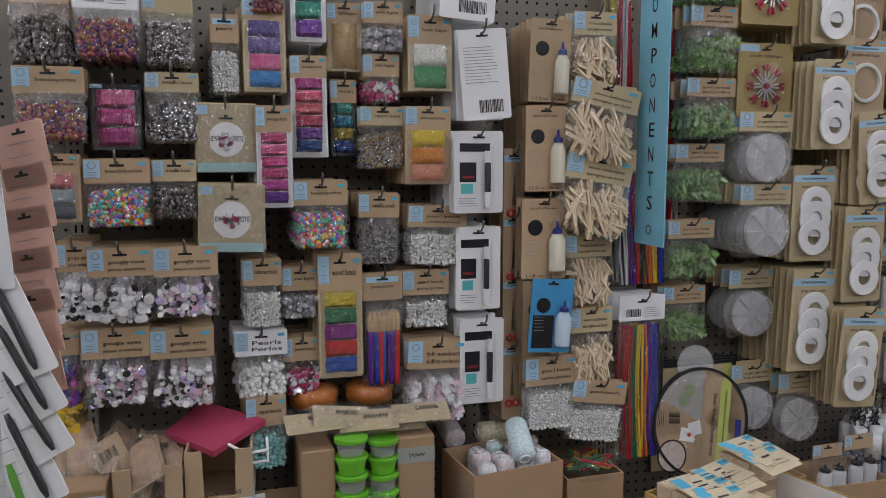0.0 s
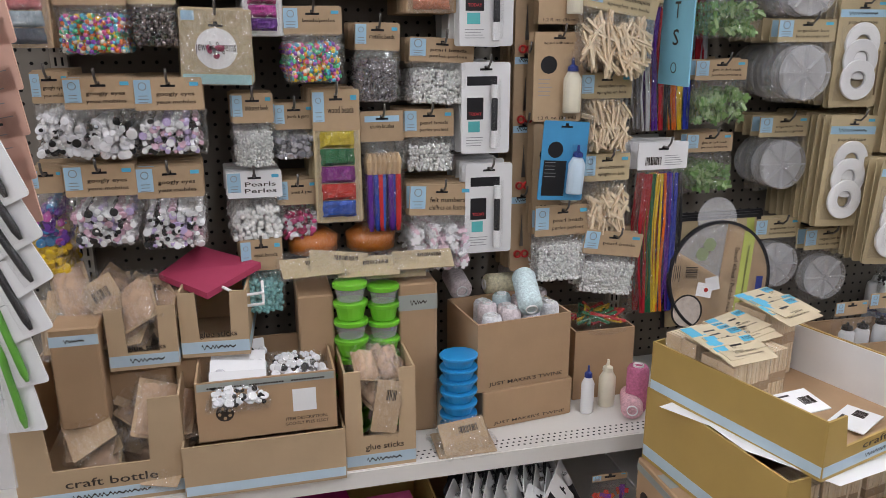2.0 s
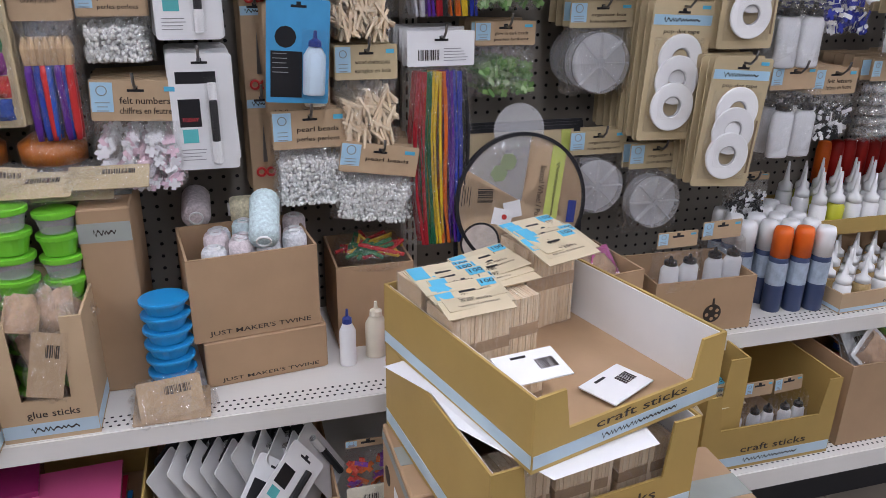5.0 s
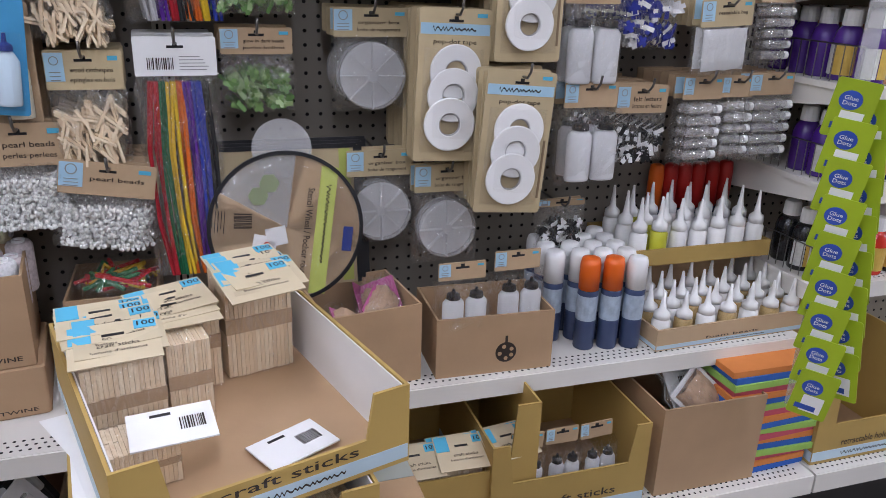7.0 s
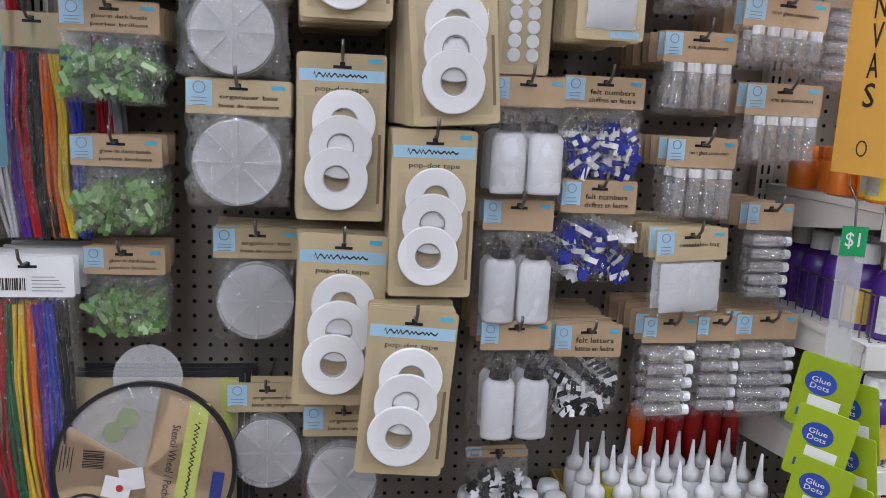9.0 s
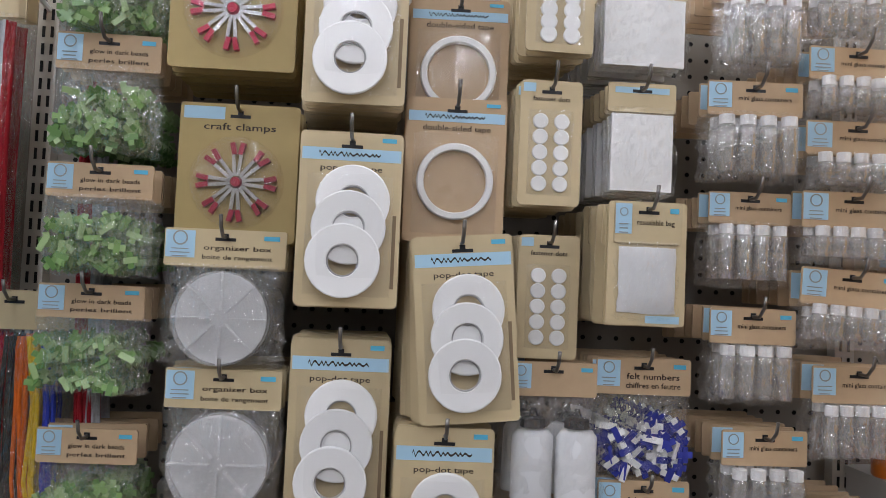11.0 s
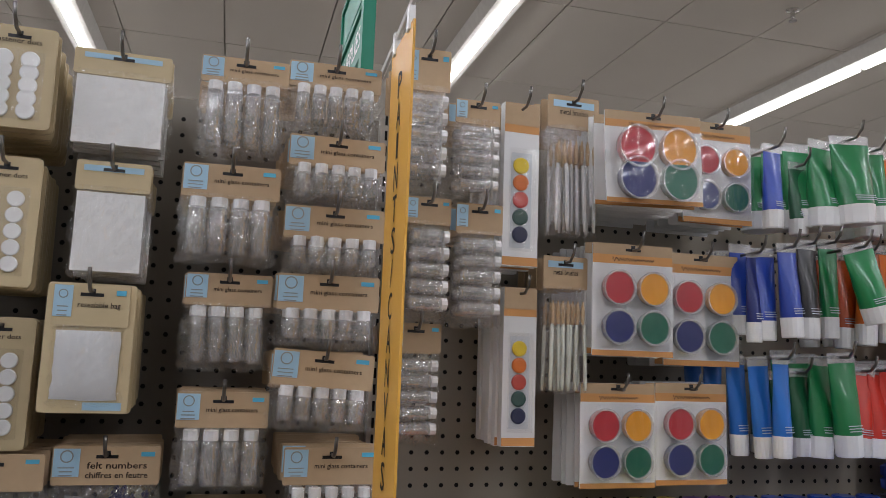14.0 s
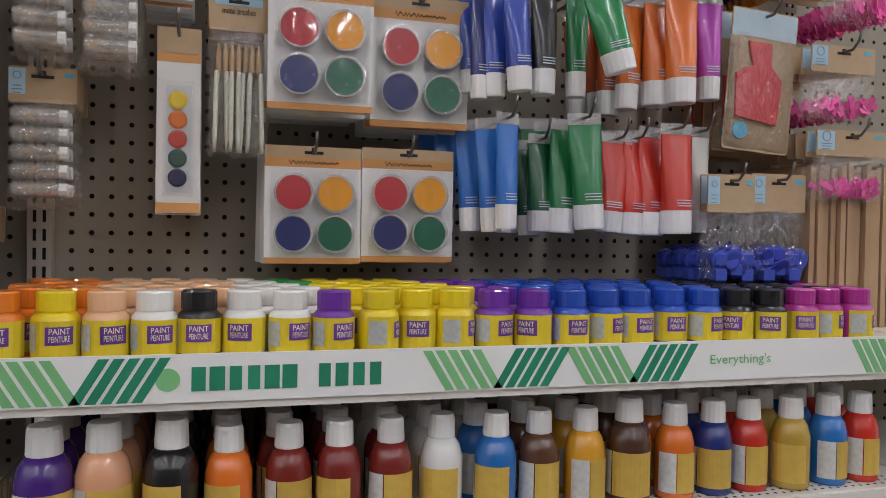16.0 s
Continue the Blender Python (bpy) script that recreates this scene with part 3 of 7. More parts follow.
def tissue_pack(x, y, z, w, h, label, kind="block", n=4, tilt=0.0, lean=0.0):
    th = thing("white_pack", label, "craft pack", "white sheet packs")
    hh = h * (0.26 if kind == "block" else 0.34)
    header(th, w, hh, "resealable bag" if kind != "block" else "", "", TAN, style="cs" if kind != "block" else "brand")
    if kind == "block":
        part("sheet_block", Geo().box((0, -0.003, -hh - (h - hh) * 0.49), (w * 0.9, 0.006, (h - hh) * 0.92)), WHITE, th)
        clear_bag(th, w * 1.03, h * 0.78, -h * 0.23, 0.015)
    else:
        if kind == "roll":
            part("backing_card", Geo().sheet(rounded(w * 1.16, h, 0.004), 0.0016, 0.003), TAN, th)
            flat_part("brand_band", w * 0.25, -h * 0.95, w * 0.5, h * 0.06, 0.0014, CSBLUE, th)
        part("folded_film", Geo().pillow(-w * 0.42, w * 0.42, -h * 0.9, -h * 0.37, 0.007, 0.0, 8, 8, 0.001), MILK, th, smooth=True)
        clear_bag(th, w * 0.95, h * 0.62, -h * 0.33, 0.018)
    stacked(th, x, y, z, n, 0.018, tilt, lean, 1.0)


VIAL_CAP = mat("vial_cap", (0.74, 0.74, 0.74), 0.35)


def vial(th, cx, y, zt, r, h):
    part("vial", Geo().lathe([(r, -h), (r, -0.3 * r - 0.006), (r * 0.75, -0.004)], pose(cx, y, zt), 10), GLASS, th, smooth=True)
    part("cap", Geo().lathe([(r * 0.9, -0.006), (r * 0.9, 0.006), (r * 0.75, 0.0065)], pose(cx, y, zt), 10), VIAL_CAP, th)


def vial_bag(x, y, z, w, h, count=4, hdr=0.36, n=3, tilt=0.0, lean=0.0, short=False, sideways=False):
    th = thing("vial_bag", "clear bag of mini corked glass vials under a kraft header", "mini glass containers", "vial bags")
    hh = h * hdr
    header(th, w, hh, "mini glass containers" if not sideways else "", "", KRAFT)
    bh = h - hh
    if sideways:
        for i in range(5):
            g = pose(0, -0.012, -hh - bh * (0.13 + 0.17 * i), 0, 90, 0)
            part("vial", Geo().lathe([(bh * 0.055, -w * 0.42), (bh * 0.07, -w * 0.38), (bh * 0.07, w * 0.24), (bh * 0.05, w * 0.3)], g, 9), GLASS, th, smooth=True)
            part("cap", Geo().lathe([(bh * 0.062, w * 0.28), (bh * 0.062, w * 0.4)], pose(0, -0.012, -hh - bh * (0.13 + 0.17 * i), 0, 90, 0), 9), VIAL_CAP, th)
    else:
        for i in range(count):
            vial(th, (i - (count - 1) / 2) * w * 0.86 / count, -0.011 + random.uniform(-0.002, 0.002), -hh - bh * 0.1, w * 0.36 / count, bh * (0.75 if not short else 0.62))
    clear_bag(th, w, bh, -hh + 0.002, 0.024)
    stacked(th, x, y, z, n, 0.026, tilt, lean, 1.2)


def squeeze_bottle(th, cx, y, zt, w, h, cap=BLACK):
    part("bottle", Geo().lathe([(w * 0.44, -h), (w * 0.47, -h * 0.96), (w * 0.47, -h * 0.24), (w * 0.36, -h * 0.16), (w * 0.2, -h * 0.13)], pose(cx, y, zt) @ Matrix.Diagonal((1, 0.6, 1, 1)), 14), MILK, th, smooth=True)
    part("cap", Geo().lathe([(w * 0.3, -h * 0.13), (w * 0.28, -h * 0.03), (w * 0.1, 0.0), (w * 0.06, h * 0.09)], pose(cx, y, zt), 10), cap, th)


def bottle_bag(x, y, z, w, h, n=2, tilt=0.0, lean=0.0):
    th = thing("bottle_bag", "two frosted squeeze bottles with black caps in a clear bag", "bottle pack", "bottle bags")
    hh = h * 0.24
    header(th, w * 0.82, hh, "", "", KRAFT)
    for s in (-1, 1):
        squeeze_bottle(th, s * w * 0.2, -0.018, -h * 0.36, w * 0.4, h * 0.58)
    clear_bag(th, w, h * 0.78, -hh + 0.003, 0.036)
    stacked(th, x, y, z, n, 0.04, tilt, lean, 1.5)


def organizer(x, y, z, w, h, n=3, tilt=0.0, lean=0.0):
    th = thing("organizer_bag", "round frosted divided bead box in a clear bag", "organizer box", "organizer bags")
    hh = h * 0.27
    header(th, w, hh, "organizer box", "boite de rangement", TAN)
    R = min(w * 0.44, (h - hh) * 0.46)
    zc = -hh - (h - hh) * 0.5
    part("box", Geo().lathe([(R, 0), (R, 0.016), (R - 0.002, 0.018), (R * 0.16, 0.018), (R * 0.14, 0.014)], pose(0, -0.002, zc, 90), 26), FROST, th, smooth=False)
    part("box_floor", Geo().lathe([(R * 0.97, 0), (R * 0.97, 0.002)], pose(0, -0.002, zc, 90), 26), MILK, th)
    for k in range(8):
        o = part("divider", Geo().box((0, -0.008, R * 0.58), (0.0016, 0.012, R * 0.8)), MILK, th)
        o.matrix_basis = pose(0, -0.003, zc, 0, 45 * k, 0)
    clear_bag(th, w, h - hh, -hh + 0.003, 0.026)
    stacked(th, x, y, z, n, 0.028, tilt, lean, 1.5)


def pipe_cleaners(x, y, z, w, h, hdr=0.15, n=1, card=WHITE, style="barcode", tilt=0.0, cols=None):
    th = thing("pipe_cleaner_bag", "long bundle of coloured chenille stems in a clear bag", "pipe cleaners", "pipe cleaner bags")
    hh = h * hdr
    header(th, w, hh, "", "", card, style=style)
    cols = cols or ["red", "green", "yellow", "orange", "purple", "blue", "black"]
    rgb = {"red": (0.4, 0.01, 0.02), "green": (0.01, 0.13, 0.05), "yellow": (0.75, 0.5, 0.02), "orange": (0.7, 0.14, 0.01), "purple": (0.1, 0.02, 0.28), "blue": (0.03, 0.05, 0.4), "black": (0.02, 0.02, 0.02), "silver": (0.5, 0.5, 0.52), "olive": (0.35, 0.3, 0.05)}
    k = 22
    for i in range(k):
        c = cols[int(i / k * len(cols))]
        x0 = (i / (k - 1) - 0.5) * w * 0.86
        pts = [(x0 * 0.8 + random.uniform(-1, 1) * 0.002, -0.006 - random.random() * 0.008, -hh - 0.008), (x0 + random.uniform(-1, 1) * 0.003, -0.008 - random.random() * 0.01, -hh - (h - hh) * 0.35), (x0 * 0.95 + 0.004 + random.uniform(-1, 1) * 0.004, -0.008 - random.random() * 0.01, -hh - (h - hh) * 0.7), (x0 * 0.9 + 0.012 + random.uniform(-1, 1) * 0.004, -0.006 - random.random() * 0.006, -h * 0.985)]
        part("stem", Geo().rod(pts, 0.0028, 6), mat("chenille_" + c, rgb[c], 0.95, var=0.35, scale=400, bump=1.0, bscale=600), th, c + " chenille stem")
    clear_bag(th, w, h - hh, -hh + 0.002, 0.02)
    stacked(th, x, y, z, n, 0.03, tilt, 0, 1.0)


def marker_card(x, y, z, w, h, n=3, back=False, tilt=0.0, lean=0.0):
    th = thing("marker_card", "chalk marker blister card seen from the printed back" if back else "white blister card with a black chalk marker", "marker pack", "marker cards")
    part("backing_card", Geo().sheet(rounded(w, h, 0.006), -0.001, 0.001), WHITE, th)
    slot(th, -h * 0.06, -0.0014)
    if back:
        bars(th, -w * 0.05, -h * 0.2, w * 0.7, 12, h * 0.035, -0.001)
        bars_v(th, w * 0.1, -h * 0.85, w * 0.5, h * 0.14, -0.0014)
    else:
        flat_part("title_band", -w * 0.08, -h * 0.2, w * 0.62, h * 0.1, -0.001, BLACK, th)
        flat_part("sample_label", -w * 0.22, -h * 0.5, w * 0.34, h * 0.24, -0.001, BLACK, th)
        lettering("TODAY", w * 0.26, h * 0.035, th, -w * 0.22, -0.0016, -h * 0.56, mat("red_ink", (0.6, 0.05, 0.06), 0.6))
        flat_part("teal_label", -w * 0.24, -h * 0.7, w * 0.24, h * 0.12, -0.001, mat("teal_ink", (0.1, 0.45, 0.45), 0.6), th)
        bars(th, -w * 0.2, -h * 0.82, w * 0.4, 4, h * 0.03, -0.001)
        part("marker", Geo().lathe([(0.006, -h * 0.42), (0.0065, -h * 0.4), (0.0065, h * 0.1), (0.005, h * 0.12)], pose(w * 0.16, -0.009, -h * 0.5), 10), BLACK, th, smooth=True)
        part("marker_cap", Geo().lathe([(0.0055, -h * 0.14), (0.0075, -h * 0.13), (0.0075, h * 0.06)], pose(w * 0.16, -0.009, -h * 0.8), 10), WPLAST, th)
        part("marker_neck", Geo().lathe([(0.007, 0), (0.007, h * 0.14)], pose(w * 0.16, -0.009, -h * 0.38), 10), WPLAST, th)
        part("blister", Geo().box((w * 0.16, -0.009, -h * 0.55), (0.022, 0.017, h * 0.74)), BLISTER, th)
    stacked(th, x, y, z, n, 0.021, tilt, lean, 2.5)


def glue_bottle(th, cx, y, z0, w, h, cap, body):
    part("bottle", Geo().lathe([(w * 0.46, 0), (w * 0.5, h * 0.03), (w * 0.5, h * 0.62), (w * 0.3, h * 0.74), (w * 0.24, h * 0.76)], pose(cx, y, z0) @ Matrix.Diagonal((1, 0.7, 1, 1)), 14), body, th, smooth=True)
    part("cap", Geo().lathe([(w * 0.3, h * 0.76), (w * 0.28, h * 0.84), (w * 0.1, h * 0.88), (w * 0.07, h)], pose(cx, y, z0), 10), cap, th)


NAVY = mat("navy_plastic", (0.02, 0.04, 0.22), 0.35)
CREAM = mat("cream_plastic", (0.75, 0.7, 0.55), 0.35)


def glue_card(x, y, z, w, h, n=2, blue=False, tilt=0.0, lean=0.0):
    th = thing("glue_card", "blue blister card with a fabric glue bottle" if blue else "kraft card holding a small liquid glue bottle", "glue pack", "glue cards")
    m = mat("blue_pack", (0.06, 0.3, 0.55), 0.45) if blue else KRAFT
    part("backing_card", Geo().sheet(rounded(w, h, 0.004), -0.001, 0.001), m, th)
    slot(th, -h * 0.05, -0.0014)
    if not blue:
        lettering("liquid adhesive", w * 0.6, h * 0.035, th, -w * 0.02, -0.001, -h * 0.12)
        lettering("1.2 fl. oz. (36 mL)", w * 0.8, h * 0.045, th, 0, -0.001, -h * 0.96)
    else:
        flat_part("lower_panel", -w * 0.18, -h * 0.72, w * 0.5, h * 0.45, -0.001, BLACK, th)
    part("cap_picture", Geo().lathe([(w * 0.17, 0), (w * 0.17, 0.0005)], pose(-w * 0.2, -0.001, -h * 0.36, 90), 12), BLACK, th, "round dark product picture")
    bars(th, -w * 0.25, -h * 0.52, w * 0.3, 5, h * 0.045, -0.001)
    glue_bottle(th, w * 0.25, -0.013, -h * 0.9, w * 0.36, h * 0.62, NAVY, CREAM if not blue else mat("sky_plastic", (0.55, 0.68, 0.78), 0.35))
    part("blister", Geo().box((w * 0.25, -0.012, -h * 0.6), (w * 0.44, 0.024, h * 0.66)), BLISTER, th)
    stacked(th, x, y, z, n, 0.028, tilt, lean, 1.0)


SCRED = mat("scissor_red", (0.55, 0.04, 0.035), 0.35)


def scissor_card(x, y, z, w, h, n=2):
    th = thing("scissor_card", "small red-handled scissors on a narrow kraft card", "scissors pack", "scissor cards")
    backing(th, w, h, KRAFT, band_z=0.12, band_h=0.08)
    for s in (-1, 1):
        part("handle", ring_geo((s * w * 0.17, -0.002, -h * 0.78), w * 0.18, w * 0.1, 0.006, 14), SCRED, th)
    part("blade", Geo().add([(-0.004, -0.003, -h * 0.68), (0.004, -0.003, -h * 0.68), (0.0, -0.003, -h * 0.3), (-0.004, -0.005, -h * 0.68), (0.004, -0.005, -h * 0.68), (0.0, -0.005, -h * 0.3)], [(0, 1, 2), (5, 4, 3), (0, 3, 4, 1), (1, 4, 5, 2), (2, 5, 3, 0)]), STEEL, th)
    stacked(th, x, y, z, n, 0.016, 0, 0, 0.8)


def strip_card(x, y, z, w, h, label, cols, text="", n=2, hdr=0.22, card=WHITE, head=KRAFT, tilt=0.0, glit=True, cat="sequins"):
    """A card with coloured bands of sequins, cord or beads under film."""
    th = thing("sequin_card", label, cat, label)
    part("backing_card", Geo().sheet(rounded(w, h, 0.003), 0.0, 0.0015), card, th)
    header(th, w * 0.99, h * hdr, text, "", head, style="cs")
    bh = h * (1 - hdr) * 0.94 / len(cols)
    for i, c in enumerate(cols):
        m = mat("band_%d_%d_%d" % tuple(int(100 * k) for k in c), c, 0.25 if glit else 0.7, 0.45 if glit else 0.0, var=0.5, scale=180, bump=1.0 if glit else 0.4, bscale=260)
        g = Geo().pillow(-w * 0.36, w * 0.36, -h * hdr - bh * (i + 1) + 0.001, -h * hdr - bh * i - 0.001, 0.009, -0.0012, 8, 6, 0.0012)
        part("band", g, m, th, smooth=not glit)
    part("film", Geo().pillow(-w * 0.46, w * 0.46, -h, -h * hdr, 0.013, -0.0012, 7, 9, 0.001), FILM, th, smooth=True)
    stacked(th, x, y, z, n, 0.018, tilt, 0, 1.5)


def gem_card(x, y, z, w, h, col, n=4, tilt=0.0):
    th = thing("gem_card", "tan jewel sticker card in clear film with a warning strip", "jewels pack", "gem cards")
    header(th, w, h * 0.99, "jewels & gems", "", TAN, style="none")
    flat_part("logo_patch", -w * 0.38, -h * 0.1, w * 0.18, h * 0.12, -0.0012, CSBLUE, th)
    flat_part("warning_strip", 0, -h * 0.92, w * 0.96, h * 0.13, -0.0012, mat("aqua_print", (0.35, 0.56, 0.56), 0.5), th)
    part("window", Geo().lathe([(w * 0.29, 0), (w * 0.29, 0.0006)], pose(0, -0.0012, -h * 0.52, 90), 22), WHITE, th, "round pale window")
    g = Geo()
    for i in range(14):
        a = random.uniform(0, 6.28)
        rr = random.uniform(0, 0.13) * w
        g.lathe([(w * 0.05, 0), (w * 0.03, 0.005)], pose(rr * math.cos(a), -0.002, -h * 0.55 + rr * math.sin(a), 90), 7)
    tagged(part("gems", g, palette("gems_" + col, [(0.75, 0.75, 0.78), (0.5, 0.5, 0.55), (0.3, 0.05, 0.12)] if col == "clear" else [(0.4, 0.04, 0.12), (0.7, 0.7, 0.72)], 0.08, 0.3), th), kind="stuff")
    part("film", Geo().pillow(-w * 0.5, w * 0.5, -h, -h * 0.02, 0.008, -0.0015, 9, 9, 0.0012), FILM, th, smooth=True)
    stacked(th, x, y, z, n, 0.013, tilt, 0, 3.0)


def finger_paint(x, y, z, w, h, n=4, tilt=0.0, lean=0.0):
    th = thing("finger_paint_card", "four finger paint pots on a white and orange card", "finger paint", "finger paint cards")
    part("backing_card", Geo().sheet(rounded(w, h, 0.003), -0.001, 0.001), WHITE, th)
    fo = mat("orange_print", (0.62, 0.3, 0.1), 0.55)
    flat_part("top_band", 0, -h * 0.05, w * 0.995, h * 0.1, -0.001, KRAFT, th)
    flat_part("brand_band", 0, -h * 0.14, w * 0.995, h * 0.08, -0.001, fo, th)
    wordmark(th, 0, -h * 0.14, w * 0.52, h * 0.05, -0.0016)
    flat_part("bottom_band", 0, -h * 0.975, w * 0.995, h * 0.05, -0.001, fo, th)
    slot(th, -h * 0.035, -0.0016)
    for i, (c, sx, sz) in enumerate((((0.5, 0.03, 0.045), -1, 0), ((0.78, 0.33, 0.02), 1, 0), ((0.015, 0.025, 0.14), -1, 1), ((0.005, 0.13, 0.075), 1, 1))):
        cx, cz = sx * w * 0.215, -h * (0.4 + 0.345 * sz)
        rr = w * 0.2
        part("pot", Geo().lathe([(rr * 0.9, 0), (rr, 0.012), (rr, 0.016), (rr * 0.9, 0.016), (rr * 0.88, 0.012), (rr * 0.8, 0.0)], pose(cx, -0.001, cz, 90), 22, True), FROST, th, smooth=False)
        part("paint", Geo().lathe([(rr * 0.86, 0.0), (rr * 0.88, 0.0125), (rr * 0.4, 0.0128)], pose(cx, -0.001, cz, 90), 22), mat("pot_%d" % i, c, 0.35, var=0.15, bump=0.1, coat=0.6), th)
    part("blister", Geo().box((0, -0.0095, -h * 0.57), (w * 0.9, 0.017, h * 0.74)), BLISTER, th)
    stacked(th, x, y, z, n, 0.021, tilt, lean, 0.8)


def watercolour(x, y, z, w, h, n=4):
    th = thing("watercolor_box", "slim white watercolor set with round paint pans", "watercolors", "watercolor sets")
    part("box", Geo().box((0, 0.008, -h / 2), (w, 0.016, h)), WHITE, th)
    fo = mat("orange_print", (0.62, 0.3, 0.1), 0.55)
    flat_part("top_band", 0, -h * 0.07, w * 0.99, h * 0.14, 0, KRAFT, th)
    flat_part("brand_band", 0, -h * 0.16, w * 0.99, h * 0.05, 0, fo, th)
    flat_part("bottom_band", 0, -h * 0.97, w * 0.99, h * 0.05, 0, fo, th)
    flat_part("window", 0, -h * 0.6, w * 0.58, h * 0.58, 0, mat("pale_window", (0.6, 0.63, 0.66), 0.3), th)
    for i, c in enumerate(((0.75, 0.55, 0.02), (0.65, 0.16, 0.02), (0.5, 0.06, 0.04), (0.02, 0.07, 0.06), (0.01, 0.015, 0.06))):
        part("paint_pan", Geo().lathe([(w * 0.22, 0), (w * 0.22, 0.002), (w * 0.16, 0.003)], pose(-w * 0.02, -0.0006, -h * (0.39 + 0.105 * i), 90), 14), mat("pan_%d" % i, c, 0.5), th)
    part("blister", Geo().box((0, -0.005, -h * 0.6), (w * 0.7, 0.008, h * 0.62)), BLISTER, th)
    stacked(th, x, y, z, n, 0.024, 0, 0, 0.5)


def brush_bag(x, y, z, w, h, cols, text, n=1, tilt=0.0, thick=0.0035, k=7):
    th = thing("brush_bag", "craft brushes bundled in a clear bag under a header", "brushes", "brush bags")
    hh = h * 0.24
    header(th, w, hh, text, "", KRAFT, style="brand")
    for i in range(k):
        c = cols[i % len(cols)]
        cx = (i - (k - 1) / 2) * w * 0.78 / k
        part("handle", Geo().lathe([(thick * 0.7, -h * 0.97), (thick, -h * 0.9), (thick * 1.1, -h * 0.55), (thick * 0.8, -h * 0.5)], pose(cx, -0.01 + random.uniform(-0.003, 0.003), 0, 0, random.uniform(-1.5, 1.5), 0), 8), mat("brush_%d_%d_%d" % tuple(int(100 * q) for q in c), c, 0.3), th, smooth=True)
        part("bristles", Geo().lathe([(thick * 0.9, -h * 0.5), (thick * 1.3, -h * 0.4), (thick * 0.4, -h * 0.33)], pose(cx, -0.01, 0), 8), mat("bristle_tan", (0.5, 0.35, 0.2), 0.8), th)
    clear_bag(th, w, h - hh, -hh + 0.002, 0.02)
    stacked(th, x, y, z, n, 0.024, tilt, 0, 1.0)


def paint_tube(x, y, z, w, h, col, name, tilt=0.0, lean=0.0):
    th = thing("paint_tube", name + " acrylic paint tube hanging cap down in clear wrap", "paint tube", "hanging paint tubes")
    m = mat("tube_" + name, col, 0.3, var=0.05, bump=0.02, coat=0.4)
    d = w * 0.62
    vs, fs, nseg = [], [], 14
    prof = ((0.5, 0.02, -0.1), (0.5, 0.2, -0.25), (0.47, 0.7, -0.5), (0.42, 1.0, -0.8))
    for rx, ry, zz in prof:
        vs += [(rx * w * math.cos(6.2832 * j / nseg), ry * 0.42 * w * math.sin(6.2832 * j / nseg), zz * h) for j in range(nseg)]
    for i in range(3):
        fs += [(i * nseg + j, (i + 1) * nseg + j, (i + 1) * nseg + (j + 1) % nseg, i * nseg + (j + 1) % nseg) for j in range(nseg)]
    part("body", Geo().add(vs, fs), m, th, smooth=True)
    part("cap", Geo().lathe([(w * 0.39, -h), (w * 0.41, -h * 0.985), (w * 0.43, -h * 0.79)], None, 16), WPLAST, th, "white screw cap")
    part("crimp_tab", Geo().box((0, 0, -h * 0.05), (w, 0.002, h * 0.1)), FROST, th)
    g = Geo()
    for k in range(3):
        g.box((0, -w * 0.42 * (0.86 + 0.05 * k) - 0.0012, -h * (0.7 + 0.025 * k)), (w * 0.5, 0.0006, h * 0.008))
    part("small_print", g, mat("tube_print", (0.55, 0.6, 0.66), 0.5), th)
    th.matrix_basis = pose(x, y, z, lean, tilt, random.uniform(-12, 12))
    return th

DARKB = palette("dark_metal_beads", [(0.12, 0.1, 0.1), (0.2, 0.17, 0.17), (0.3, 0.26, 0.25), (0.09, 0.11, 0.09)], 0.2, 0.7)
WINE = palette("wine_beads", [(0.2, 0.03, 0.09), (0.3, 0.08, 0.1), (0.25, 0.12, 0.05), (0.12, 0.05, 0.16), (0.4, 0.15, 0.1)], 0.25)
SILVER = palette("silver_beads", [(0.35, 0.33, 0.34), (0.5, 0.48, 0.5), (0.2, 0.19, 0.2)], 0.18, 0.8)
NEON = palette("neon_pony_beads", [(0.8, 0.2, 0.05), (0.1, 0.6, 0.3), (0.8, 0.55, 0.05), (0.75, 0.15, 0.35), (0.1, 0.45, 0.6), (0.3, 0.1, 0.5), (0.75, 0.7, 0.6)], 0.35)
MULTI = palette("mini_metal_mix", [(0.5, 0.4, 0.1), (0.4, 0.4, 0.42), (0.1, 0.12, 0.2), (0.4, 0.15, 0.05), (0.6, 0.6, 0.6)], 0.2, 0.6)
EYES = palette("googly_eyes", [(0.78, 0.78, 0.78), (0.8, 0.8, 0.8), (0.72, 0.72, 0.74), (0.02, 0.02, 0.02), (0.75, 0.75, 0.75)], 0.15)
EYESP = palette("googly_eyes_pink", [(0.78, 0.78, 0.78), (0.8, 0.8, 0.8), (0.7, 0.45, 0.55), (0.03, 0.03, 0.03), (0.55, 0.45, 0.7), (0.8, 0.8, 0.8)], 0.15)
FELTW = palette("felt_white", [(0.8, 0.78, 0.8), (0.78, 0.78, 0.78), (0.75, 0.55, 0.62)], 0.9)
FELTB = palette("felt_blue", [(0.02, 0.03, 0.25), (0.03, 0.04, 0.3), (0.78, 0.78, 0.78)], 0.9)
FELTK = palette("felt_black", [(0.012, 0.012, 0.012), (0.02, 0.02, 0.02), (0.78, 0.78, 0.78)], 0.9)
